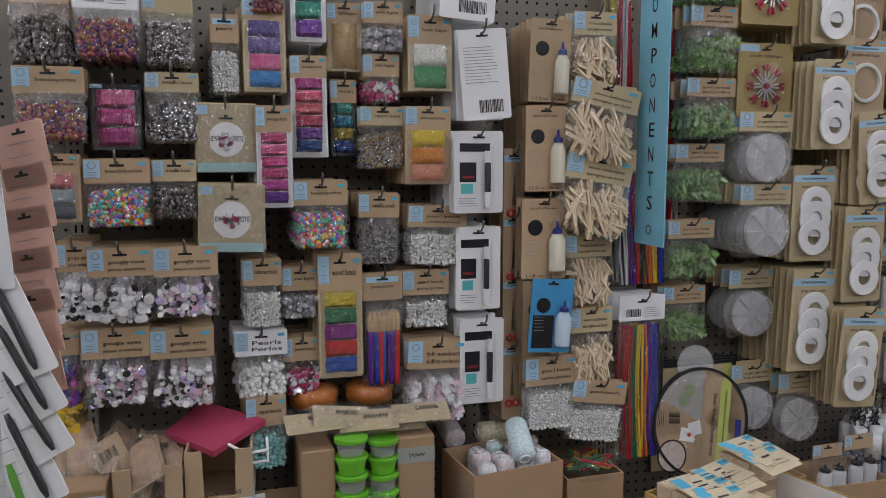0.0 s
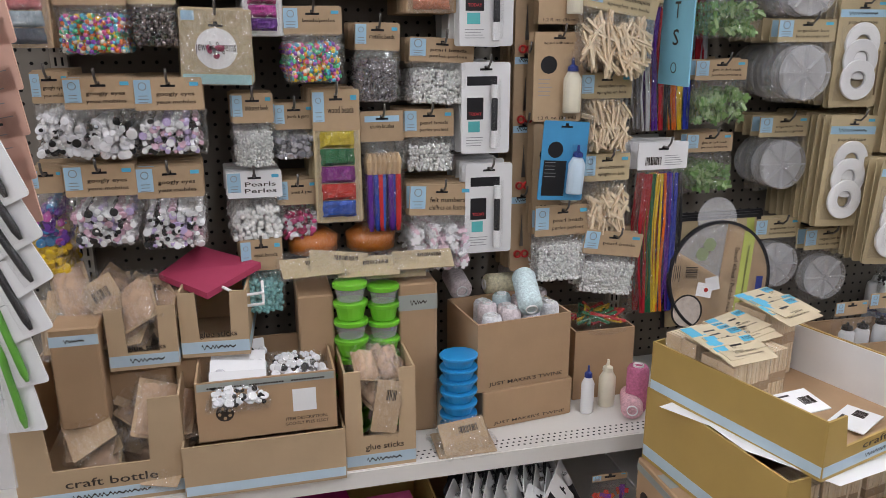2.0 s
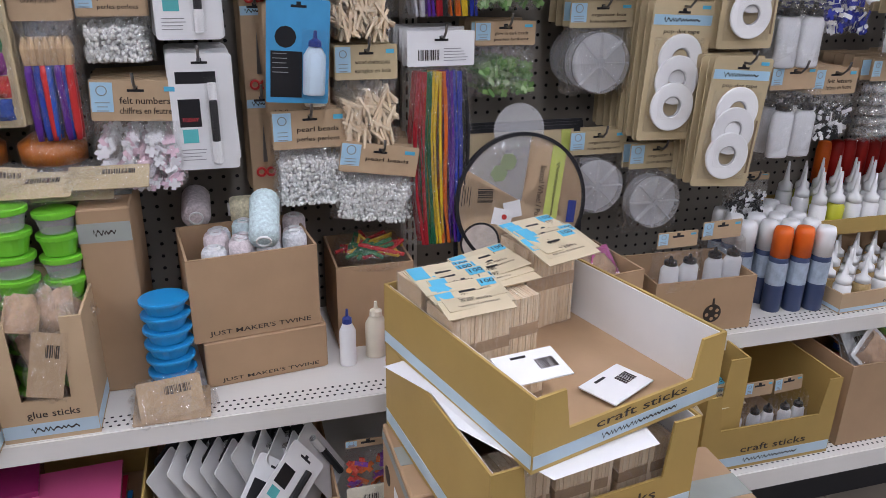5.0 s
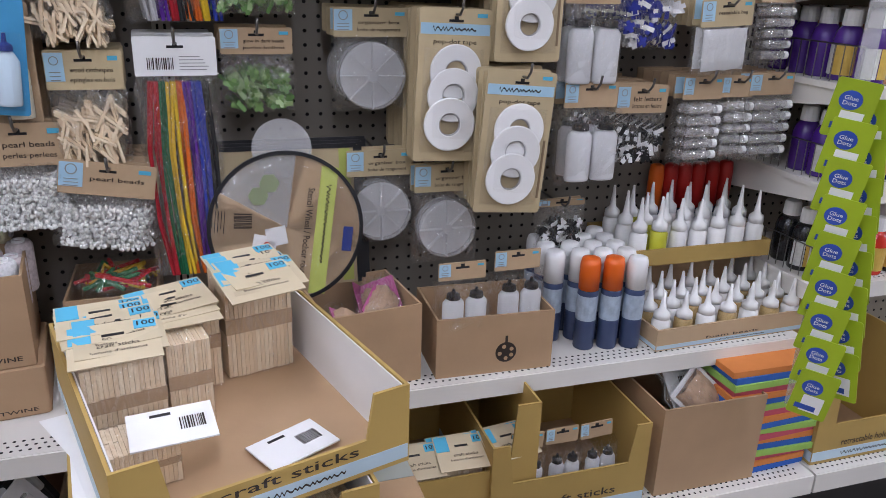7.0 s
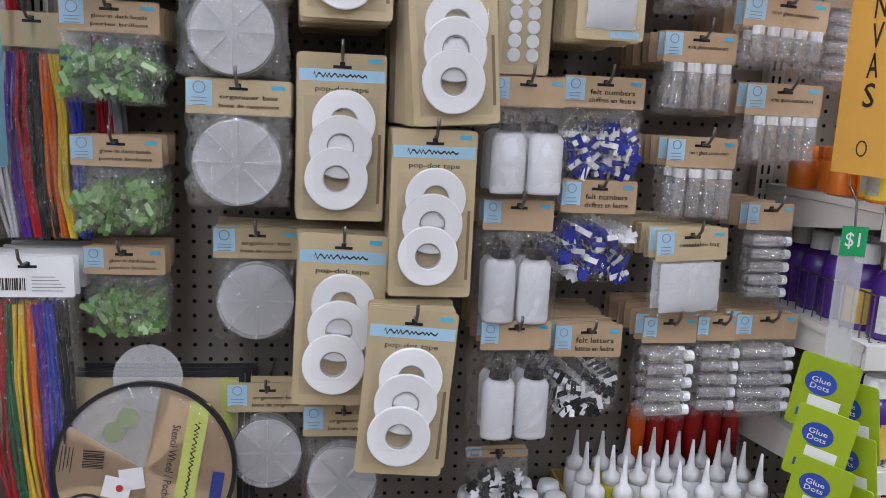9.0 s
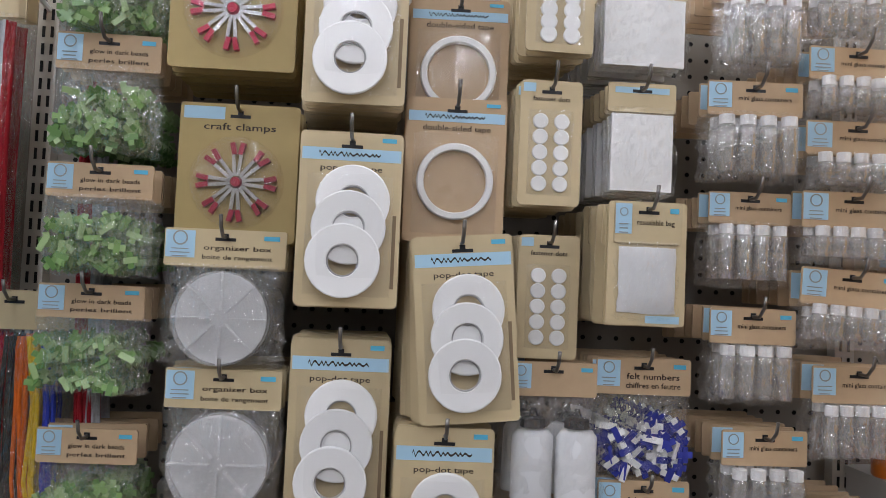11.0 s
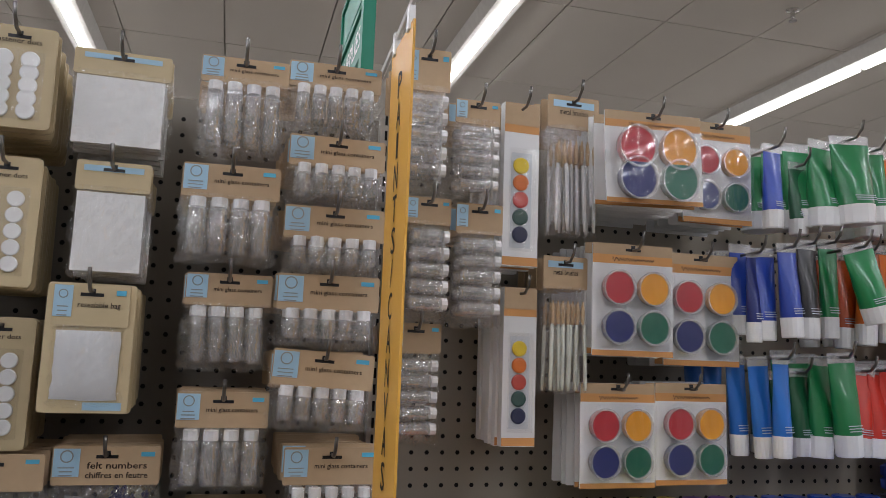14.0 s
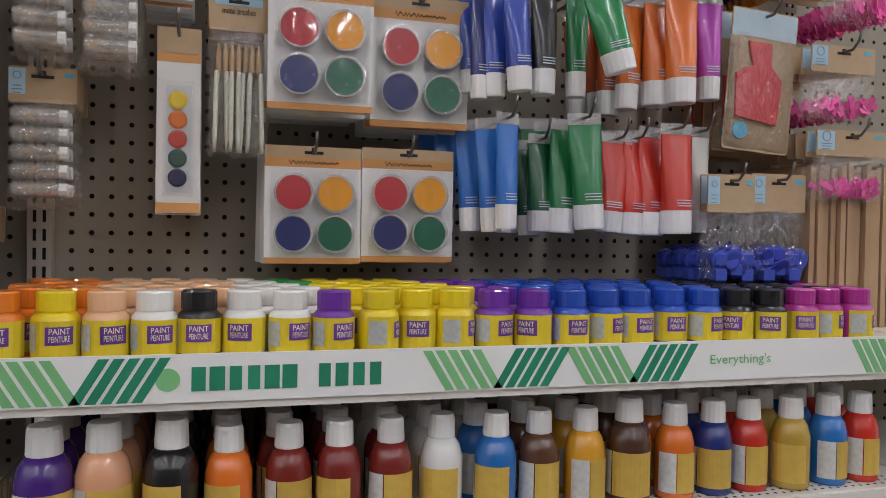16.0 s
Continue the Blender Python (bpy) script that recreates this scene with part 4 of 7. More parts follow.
GREEN = palette("glow_green_tubes", [(0.11, 0.22, 0.06), (0.18, 0.31, 0.1), (0.28, 0.4, 0.18)], 0.35)
GEMS = palette("gem_mix", [(0.7, 0.7, 0.72), (0.5, 0.5, 0.55), (0.3, 0.3, 0.33)], 0.1, 0.5)
GEMP = palette("gem_pink", [(0.6, 0.1, 0.25), (0.7, 0.7, 0.72), (0.4, 0.05, 0.12)], 0.1, 0.3)
TEALB = mat("teal_pearl", (0.3, 0.62, 0.62), 0.2, var=0.08, bump=0, coat=0.4)

# bead wall
bag(-0.264, 1.500, 1.684, 0.095, 0.161, "dark metallic round beads in a clear bag", 0.33, r=0.005, material=DARKB, text="metallic beads")
bag(-0.156, 1.490, 1.688, 0.107, 0.151, "wine and brown bead mix under a white barcode header", 0.42, r=0.004, material=WINE, card=WHITE, style="barcode")
bag(-0.053, 1.510, 1.662, 0.085, 0.129, "grey metallic beads in a clear bag with tan header", 0.28, r=0.004, material=SILVER, card=TAN)
bag(0.047, 1.530, 1.632, 0.052, 0.147, "slim pack of pearl strings under a tan header", 0.36, r=0.003, material=PEARL, d=0.008, text="pearls", style="brand")
strip_card(0.121, 1.530, 1.662, 0.081, 0.173, "elastic cord card in purple, pink and blue", [(0.06, 0.03, 0.2), (0.1, 0.05, 0.25), (0.6, 0.08, 0.25), (0.03, 0.2, 0.5)], "elastic cord", glit=False, card=TAN, cat="cord")
bag(0.127, 1.530, 1.752, 0.069, 0.115, "white pack of coppery brown beads", 0.5, r=0.0035, material=WINE, card=WHITE, style="brand")
strip_card(0.208, 1.540, 1.771, 0.069, 0.182, "sequin card in yellow, teal and purple", [(0.6, 0.45, 0.05), (0.02, 0.25, 0.25), (0.02, 0.3, 0.2), (0.15, 0.04, 0.3)], "sequins")
glue_sheet = strip_card(0.283, 1.570, 1.673, 0.070, 0.136, "tan card holding two amber sponges", [(0.4, 0.25, 0.1)], "sponges", hdr=0.3, card=TAN, glit=False, cat="sponges")
bag(0.358, 1.540, 1.674, 0.080, 0.101, "faceted silver jewels in a clear bag", 0.42, "disc", 0.005, GEMS, text="jewels & gems")
strip_card(0.451, 1.520, 1.648, 0.094, 0.151, "lace tape spools in green, red and gold on a card", [(0.7, 0.68, 0.6), (0.05, 0.25, 0.1)], "lace tape", hdr=0.38, card=TAN, glit=False, cat="tape")
marker_card(0.535, 1.500, 1.812, 0.119, 0.173, back=True, tilt=4)
marker_card(0.554, 1.500, 1.623, 0.105, 0.184, back=True, tilt=-5, n=4)
bag(-0.253, 1.480, 1.521, 0.116, 0.128, "pink and brown pony beads in a clear bag", 0.36, r=0.0042, material=WINE, text="beads/perles", n=4)
strip_card(-0.149, 1.510, 1.495, 0.088, 0.119, "six-pan pink and purple glitter tray", [(0.55, 0.1, 0.25), (0.4, 0.03, 0.2), (0.3, 0.02, 0.16)], "", hdr=0.08, card=BLACK, head=BLACK, cat="glitter")
bag(-0.050, 1.510, 1.519, 0.095, 0.129, "silver grey metallic beads in a clear bag", 0.28, r=0.0042, material=SILVER, text="metallic beads", card=TAN)
gem_card(0.044, 1.510, 1.465, 0.113, 0.132, "clear")
strip_card(0.132, 1.500, 1.461, 0.067, 0.196, "sequin card in pinks and purple", [(0.5, 0.05, 0.18), (0.6, 0.1, 0.25), (0.55, 0.03, 0.2), (0.45, 0.02, 0.15), (0.5, 0.03, 0.3), (0.12, 0.02, 0.25)], "sequins", hdr=0.26)
strip_card(0.204, 1.530, 1.561, 0.071, 0.198, "sequin card in pink, red and purple", [(0.4, 0.03, 0.2), (0.6, 0.06, 0.15), (0.6, 0.1, 0.12), (0.5, 0.02, 0.1), (0.15, 0.03, 0.3), (0.02, 0.06, 0.2)], "sequins")
strip_card(0.279, 1.570, 1.520, 0.055, 0.156, "sequin card in teal, gold and blue", [(0.02, 0.25, 0.2), (0.02, 0.2, 0.3), (0.4, 0.3, 0.04), (0.02, 0.05, 0.25)], "sequins", hdr=0.3, card=BLACK)
bag(0.353, 1.540, 1.570, 0.075, 0.097, "pink and white jewels in a clear bag", 0.46, "disc", 0.005, GEMP, text="jewels & gems")
bag(0.355, 1.540, 1.465, 0.095, 0.127, "tiny mixed metallic beads in a clear bag", 0.3, r=0.0022, material=MULTI, text="metallic beads", card=TAN)
strip_card(0.446, 1.520, 1.466, 0.097, 0.160, "embroidery thread skeins in bright colours", [(0.75, 0.5, 0.03), (0.75, 0.25, 0.03), (0.6, 0.25, 0.15)], "embroidery thread", hdr=0.3, glit=False, card=KRAFT, cat="thread")
marker_card(0.550, 1.500, 1.416, 0.109, 0.171, n=4)
marker_card(0.557, 1.520, 1.214, 0.100, 0.180, n=4)
marker_card(0.566, 1.520, 1.013, 0.100, 0.189, n=4)
strip_card(-0.249, 1.480, 1.368, 0.076, 0.121, "striped twine spools in red, blue and black wrap", [(0.5, 0.15, 0.15), (0.3, 0.38, 0.42), (0.08, 0.1, 0.13)], "bakers twine", hdr=0.28, glit=False, card=KRAFT, cat="twine")
bag(-0.150, 1.485, 1.360, 0.113, 0.123, "neon pony beads in a clear bag", 0.36, r=0.0042, material=NEON, text="beads/perles", n=4)
bag(-0.052, 1.500, 1.358, 0.078, 0.111, "grey green metallic beads in a clear bag", 0.36, r=0.0045, material=DARKB, text="metallic beads", card=TAN)
gem_card(0.051, 1.495, 1.312, 0.123, 0.132, "pink", tilt=2)
bag(0.220, 1.500, 1.316, 0.106, 0.134, "neon pony beads in a clear bag", 0.36, r=0.0042, material=NEON, text="beads/perles")
bag(0.344, 1.530, 1.288, 0.086, 0.147, "small grey beads over blue packs in clear film", 0.34, r=0.0025, material=SILVER, text="metallic beads", tilt=2)
bag(0.472, 1.535, 1.260, 0.131, 0.127, "white pearl beads in a clear bag", 0.36, r=0.0035, material=PEARL, text="pearl beads", text2="perles perlees", tilt=3, n=4)
bag(-0.231, 1.500, 1.207, 0.061, 0.147, "black and white googly eyes in a clear bag", 0.36, "disc", 0.006, EYES, text="googly eyes", text2="yeux mobiles")
bag(-0.154, 1.495, 1.197, 0.113, 0.143, "large black and white googly eyes in a clear bag", 0.38, "disc", 0.008, EYES, text="googly eyes", text2="yeux mobiles", n=4)
bag(-0.039, 1.495, 1.195, 0.116, 0.135, "pink and white googly eyes in a clear bag", 0.42, "disc", 0.006, EYESP, text="googly eyes", text2="yeux mobiles", n=4)
bag(0.104, 1.530, 1.162, 0.075, 0.137, "iridescent clear beads in a clear bag", 0.4, r=0.003, material=PEARL, text="iridescent beads")
bag(0.180, 1.540, 1.141, 0.073, 0.107, "silver faceted gems in a clear bag", 0.46, "disc", 0.005, GEMS, text="jewels & gems")
strip_card(0.258, 1.520, 1.167, 0.090, 0.259, "layered wood beads in yellow, green, purple, red and blue", [(0.75, 0.55, 0.04), (0.03, 0.2, 0.08), (0.3, 0.04, 0.3), (0.6, 0.04, 0.03), (0.03, 0.1, 0.45)], "wood beads", hdr=0.3, card=TAN, cat="beads")
brush_bag(0.348, 1.530, 1.123, 0.086, 0.245, [(0.1, 0.02, 0.25), (0.02, 0.05, 0.3), (0.5, 0.03, 0.03), (0.03, 0.1, 0.45)], "chunky brushes", thick=0.006)
bag(0.445, 1.540, 1.124, 0.102, 0.125, "white pearl beads in a clear bag", 0.44, r=0.0038, material=PEARL, text="pearl beads", text2="perles perlees")
bag(-0.170, 1.500, 1.045, 0.120, 0.151, "pink and white googly eyes in a clear bag", 0.38, "disc", 0.006, EYESP, text="googly eyes", text2="yeux mobiles")
bag(-0.052, 1.500, 1.037, 0.116, 0.154, "mixed pink and violet googly eyes in a clear bag", 0.38, "disc", 0.006, EYESP, text="googly eyes", text2="yeux mobiles")
bag(-0.265, 1.530, 1.036, 0.054, 0.147, "purple felt buttons in a clear bag", 0.3, "disc", 0.007, palette("purple_felt", [(0.12, 0.04, 0.25), (0.4, 0.08, 0.3), (0.05, 0.2, 0.4)], 0.9))
bag(-0.277, 1.530, 0.940, 0.080, 0.110, "yellow felt buttons in a clear bag", 0.2, "disc", 0.008, palette("yellow_felt", [(0.75, 0.52, 0.02), (0.7, 0.45, 0.02)], 0.9))
bag(0.098, 1.530, 1.016, 0.103, 0.136, "large white pearls under a white header", 0.38, r=0.006, material=PEARL, text="Pearls", text2="Perles", card=WHITE)
bag(0.179, 1.540, 0.994, 0.075, 0.119, "pink jewels in a clear bag", 0.42, "disc", 0.005, GEMP, text="jewels & gems")
bag(0.467, 1.520, 0.974, 0.134, 0.178, "white felt numbers in a clear bag", 0.36, "chip", 0.009, FELTW, text="felt numbers", text2="chiffres en feutre", d=0.02, tilt=3)
bag(0.737, 1.530, 0.914, 0.128, 0.167, "white pearl beads in a clear bag", 0.4, r=0.0035, material=PEARL, text="pearl beads", text2="perles perlees", d=0.02, n=4)
bag(0.859, 1.520, 0.849, 0.142, 0.141, "white pearl beads in a tilted clear bag", 0.38, r=0.0035, material=PEARL, text="pearl beads", d=0.02, tilt=9, n=3)
bag(0.102, 1.500, 0.888, 0.079, 0.148, "teal pearl beads in a clear bag", 0.42, r=0.005, material=TEALB, text="opal beads", d=0.016)
for dz in (0.0, 0.154, 0.296, 0.44):
    scissor_card(*(a + b for a, b in zip((0.661, 1.580, 0.920, 0.050, 0.153), (0.0, 0, dz + 0.02, 0, 0.03))))
glue_card(0.725, 1.530, 1.656, 0.094, 0.176, n=3, tilt=2)
glue_card(0.715, 1.530, 1.473, 0.095, 0.186, n=3)
glue_card(0.714, 1.530, 1.271, 0.106, 0.178, n=3)
glue_card(0.722, 1.540, 1.087, 0.105, 0.184, n=3)
glue_card(0.726, 1.500, 1.096, 0.101, 0.164, n=0, blue=True, tilt=4)
def pins(x, y, z, w, h, tilt=0.0, n=3, k=60):
    bag(x, y, z, w, h, "small wooden clothespins in a clear bag", 0.34, "pin", k, WOODS, text="wood clothespins", text2="epingles en bois", card=TAN, d=0.02, tilt=tilt, n=n)
pins(0.829, 1.530, 1.676, 0.104, 0.146)
pins(0.855, 1.510, 1.521, 0.163, 0.157, 12, 4, 75)
pins(0.842, 1.510, 1.364, 0.164, 0.170, 10, 4, 75)
pins(0.828, 1.540, 1.188, 0.116, 0.153)
pins(0.839, 1.540, 1.019, 0.109, 0.173)
pipe_cleaners(0.972, 1.540, 1.039, 0.123, 0.397, n=2)
pipe_cleaners(0.979, 1.580, 1.377, 0.141, 0.321, n=2, style="none", card=TAN, cols=["silver", "purple", "red", "black", "orange", "yellow", "blue"])
pipe_cleaners(0.925, 1.600, 1.838, 0.066, 0.634, n=1, style="none", card=TAN, cols=["olive", "red", "silver", "red"])
pipe_cleaners(1.065, 1.600, 1.835, 0.034, 0.635, n=1, style="none", card=TAN, cols=["red", "silver"])

# green glow items column
def greens(x, y, z, w, h, tilt=0.0, n=4):
    bag(x, y, z, w, h, "translucent green glow tubes in a clear bag", 0.31, "chip", 0.009, GREEN, text="glow in dark beads", text2="perles brillent", d=0.024, tilt=tilt, n=n, dy=0.028)
greens(1.109, 1.500, 1.698, 0.124, 0.146)
greens(1.111, 1.500, 1.849, 0.127, 0.148)
greens(1.108, 1.500, 1.539, 0.127, 0.135)
greens(1.099, 1.520, 1.392, 0.129, 0.134)
greens(1.097, 1.540, 1.213, 0.124, 0.139, n=3)
greens(1.098, 1.560, 1.052, 0.115, 0.135, n=3)
clamp_card(1.256, 1.500, 1.835, 0.155, 0.172, "red")
clamp_card(1.267, 1.520, 1.625, 0.149, 0.173, "dark")
organizer(1.262, 1.500, 1.466, 0.147, 0.169)
organizer(1.269, 1.500, 1.297, 0.140, 0.176)
organizer(1.288, 1.560, 1.085, 0.129, 0.174, n=2)
organizer(1.304, 1.560, 0.843, 0.123, 0.176, n=1)
organizer(1.421, 1.530, 0.819, 0.122, 0.189, n=1)
pop_tape(1.409, 1.470, 1.823, 0.123, 0.201, 5)
pop_tape(1.412, 1.460, 1.586, 0.121, 0.206, 5)
pop_tape(1.408, 1.500, 1.339, 0.122, 0.231, 4)
pop_tape(1.416, 1.490, 1.090, 0.126, 0.255, 4, tilt=2)
pop_tape(1.537, 1.520, 1.777, 0.127, 0.169, 1, ring=True)
pop_tape(1.537, 1.500, 1.643, 0.125, 0.180, 1, ring=True)
pop_tape(1.546, 1.460, 1.470, 0.119, 0.221, 4, tilt=-5)
pop_tape(1.537, 1.470, 1.242, 0.118, 0.236, 3)
pop_tape(1.515, 1.430, 0.996, 0.124, 0.243, 4, tilt=4)
dots_card(1.656, 1.470, 1.825, 0.084, 0.125, 7)
dots_card(1.653, 1.490, 1.670, 0.078, 0.156, 7)
dots_card(1.661, 1.510, 1.479, 0.077, 0.155, 5)
tissue_pack(1.769, 1.500, 1.819, 0.115, 0.127, "white tissue sheets in a clear pack with a tan header")
tissue_pack(1.770, 1.500, 1.676, 0.087, 0.143, "white tissue sheets in a clear pack with a tan header")
tissue_pack(1.767, 1.450, 1.520, 0.082, 0.147, "resealable bags folded on a tan card", "roll", n=3)
tissue_pack(1.924, 1.470, 1.114, 0.112, 0.140, "resealable bags folded under a tan header", "bag", n=4, tilt=-3)
bottle_bag(1.670, 1.500, 1.321, 0.135, 0.175)
bottle_bag(1.668, 1.500, 1.146, 0.128, 0.191)
bottle_bag(1.671, 1.480, 0.968, 0.130, 0.184)
bag(1.790, 1.520, 1.328, 0.122, 0.152, "navy and white felt numbers in a clear bag", 0.3, "chip", 0.01, FELTB, text="felt numbers", text2="chiffres en feutre", d=0.018)
bag(1.791, 1.510, 1.177, 0.116, 0.154, "navy and white felt numbers in a clear bag", 0.32, "chip", 0.01, FELTB, text="felt numbers", text2="chiffres en feutre", d=0.018)
bag(1.789, 1.500, 0.959, 0.106, 0.144, "black and white felt letters in a clear bag", 0.36, "chip", 0.01, FELTK, text="felt letters", text2="lettres en feutre", d=0.018)
bag(1.672, 1.560, 0.728, 0.103, 0.131, "black and white felt letters in a clear bag", 0.1, "chip", 0.009, FELTK, d=0.016, n=1)
vial_bag(1.919, 1.490, 1.828, 0.111, 0.130, 4, 0.27)
vial_bag(1.912, 1.490, 1.684, 0.121, 0.129, 4, 0.34)
vial_bag(1.918, 1.510, 1.546, 0.107, 0.124, 4, 0.33)
vial_bag(1.921, 1.500, 1.397, 0.111, 0.122, 4, 0.36)
vial_bag(1.940, 1.500, 1.246, 0.111, 0.129, 4, 0.34)
vial_bag(2.037, 1.490, 1.836, 0.124, 0.099, 5, 0.36, short=True)
vial_bag(2.045, 1.490, 1.735, 0.128, 0.094, 5, 0.45, short=True)
vial_bag(2.046, 1.490, 1.640, 0.132, 0.091, 5, 0.48, short=True)
vial_bag(2.043, 1.490, 1.550, 0.132, 0.097, 5, 0.48, short=True)
vial_bag(2.043, 1.490, 1.451, 0.130, 0.102, 5, 0.45, short=True, tilt=3)
vial_bag(2.060, 1.500, 1.330, 0.122, 0.123, 5, 0.38)
vial_bag(2.073, 1.520, 1.150, 0.077, 0.162, 5, 0.26, sideways=True)
vial_bag(1.919, 1.500, 0.973, 0.088, 0.173, 5, 0.25, sideways=True, n=4)
vial_bag(2.005, 1.510, 0.971, 0.072, 0.167, 5, 0.24, sideways=True, n=4)
vial_bag(2.084, 1.510, 0.976, 0.106, 0.176, 5, 0.24, sideways=True, n=4)

# paint section
vial_bag(2.173, 1.520, 1.890, 0.064, 0.209, 5, 0.3, sideways=True)
vial_bag(2.249, 1.520, 1.822, 0.068, 0.149, 5, 0.24, sideways=True)
vial_bag(2.183, 1.530, 1.674, 0.066, 0.178, 5, 0.22, sideways=True, n=4)
vial_bag(2.259, 1.530, 1.671, 0.070, 0.178, 5, 0.25, sideways=True, n=4)
vial_bag(2.178, 1.560, 1.496, 0.075, 0.171, 5, 0.25, sideways=True, n=3)
watercolour(2.322, 1.530, 1.830, 0.056, 0.246, 5)
watercolour(2.333, 1.550, 1.555, 0.052, 0.230, 4)
METALB = [(0.6, 0.6, 0.6), (0.7, 0.7, 0.7), (0.45, 0.45, 0.45)]
brush_bag(2.405, 1.530, 1.851, 0.085, 0.217, METALB, "metal brushes", thick=0.0028, n=2)
brush_bag(2.404, 1.550, 1.606, 0.073, 0.205, [(0.7, 0.72, 0.62), (0.6, 0.62, 0.55)], "metal brushes", thick=0.0028, n=2)
finger_paint(2.511, 1.480, 1.822, 0.163, 0.138, 6, tilt=-2)
finger_paint(2.670, 1.550, 1.846, 0.125, 0.168, 5)
finger_paint(2.506, 1.530, 1.629, 0.134, 0.169, 5)
finger_paint(2.644, 1.560, 1.627, 0.137, 0.178, 4)
finger_paint(2.503, 1.570, 1.418, 0.128, 0.156, 4)
finger_paint(2.634, 1.575, 1.421, 0.131, 0.156, 3)
TUBE = {"navy": (0.012, 0.025, 0.16), "cobalt": (0.02, 0.06, 0.38), "blue": (0.02, 0.16, 0.55), "black": (0.012, 0.012, 0.014), "green": (0.01, 0.2, 0.06), "deep green": (0.008, 0.09, 0.035), "orange": (0.7, 0.16, 0.02), "rust": (0.42, 0.07, 0.015), "red": (0.62, 0.04, 0.025), "magenta": (0.45, 0.04, 0.42), "white": (0.7, 0.7, 0.65), "sky": (0.1, 0.38, 0.55)}


def tube(x, y, z, w, h, name, tilt=0.0):
    paint_tube(x, y, z, w, h, TUBE[name], name, tilt)
    hook(x, z - 0.008, y)


def tubes_behind(x, y, z, w, h, name, n, dx=-0.012):
    for k in range(n):
        paint_tube(x + dx * (k + 1), y + 0.03 * (k + 1), z + random.uniform(-0.006, 0.004), w, h, TUBE[name], name, random.uniform(-4, 4))


tube(2.759, 1.520, 1.472, 0.035, 0.159, "blue")
tubes_behind(2.759, 1.520, 1.472, 0.035, 0.159, "blue", 4, -0.02)
tube(2.825, 1.560, 1.451, 0.041, 0.140, "deep green")
tubes_behind(2.825, 1.560, 1.451, 0.041, 0.140, "deep green", 2)
tube(2.873, 1.520, 1.478, 0.050, 0.163, "green", -4)
tubes_behind(2.873, 1.520, 1.478, 0.050, 0.163, "green", 3)
tube(2.943, 1.550, 1.457, 0.048, 0.146, "red", 5)
tube(2.974, 1.550, 1.459, 0.044, 0.150, "red", 3)
tube(3.022, 1.520, 1.472, 0.054, 0.161, "red", -1)
tubes_behind(3.022, 1.520, 1.472, 0.054, 0.161, "red", 3, -0.018)
tube(3.090, 1.560, 1.476, 0.031, 0.162, "white")
tube(2.720, 1.530, 1.638, 0.029, 0.149, "navy")
tube(2.758, 1.500, 1.646, 0.040, 0.148, "cobalt", -4)
tubes_behind(2.758, 1.500, 1.646, 0.040, 0.148, "cobalt", 3, -0.02)
tube(2.805, 1.510, 1.656, 0.041, 0.159, "black")
tube(2.864, 1.530, 1.664, 0.034, 0.163, "green")
tube(2.864, 1.470, 1.649, 0.052, 0.128, "green", -16)
tube(2.963, 1.550, 1.661, 0.041, 0.169, "orange", 3)
tubes_behind(2.963, 1.550, 1.661, 0.041, 0.169, "rust", 3, -0.016)
tube(3.018, 1.510, 1.665, 0.051, 0.166, "orange", -1)
tubes_behind(3.018, 1.510, 1.665, 0.051, 0.166, "orange", 3, -0.018)
tube(3.087, 1.540, 1.673, 0.041, 0.160, "magenta")
tube(2.736, 1.500, 1.805, 0.038, 0.138, "cobalt")
tube(2.826, 1.550, 1.796, 0.036, 0.125, "deep green")
tube(2.886, 1.500, 1.835, 0.073, 0.150, "green", -3)
tubes_behind(2.886, 1.500, 1.835, 0.073, 0.150, "green", 4, -0.02)
tube(2.944, 1.510, 1.825, 0.038, 0.131, "green", -3)
tube(3.022, 1.500, 1.826, 0.057, 0.151, "orange")
tubes_behind(3.022, 1.500, 1.826, 0.057, 0.151, "orange", 3, -0.018)
tube(3.097, 1.530, 1.833, 0.036, 0.144, "sky")
PINKS = palette("pink_sponge", [(0.7, 0.06, 0.3), (0.75, 0.1, 0.35)], 0.7)
BLUES = palette("blue_sponge", [(0.03, 0.05, 0.4), (0.04, 0.08, 0.45)], 0.6)
bag(3.298, 1.500, 1.603, 0.119, 0.115, "pink foam stampers in a clear bag with tan card", 0.36, "chip", 0.012, PINKS, n=6, full=0.6)
bag(3.318, 1.500, 1.475, 0.132, 0.111, "pink foam stampers in a clear bag with tan card", 0.36, "chip", 0.012, PINKS, n=6, full=0.6)
bag(3.339, 1.500, 1.756, 0.120, 0.112, "pink foam stampers in a clear bag with tan card", 0.36, "chip", 0.012, PINKS, n=6, full=0.6)
bag(3.118, 1.520, 1.401, 0.081, 0.162, "blue foam daubers in a clear bag", 0.35, "disc", 0.014, BLUES, n=5, full=0.5)
bag(3.202, 1.520, 1.405, 0.097, 0.166, "blue foam daubers in a clear bag", 0.35, "disc", 0.014, BLUES, n=5, full=0.5)
ap = thing("apron_pack", "kraft pack with a red paint apron and a blue dot", "apron", "apron packs")
part("backing_card", Geo().sheet(rounded(0.115, 0.215, 0.004), -0.001, 0.001), KRAFT, ap)
flat_part("top_band", 0, -0.022, 0.112, 0.04, -0.001, BLUE_BAND, ap)
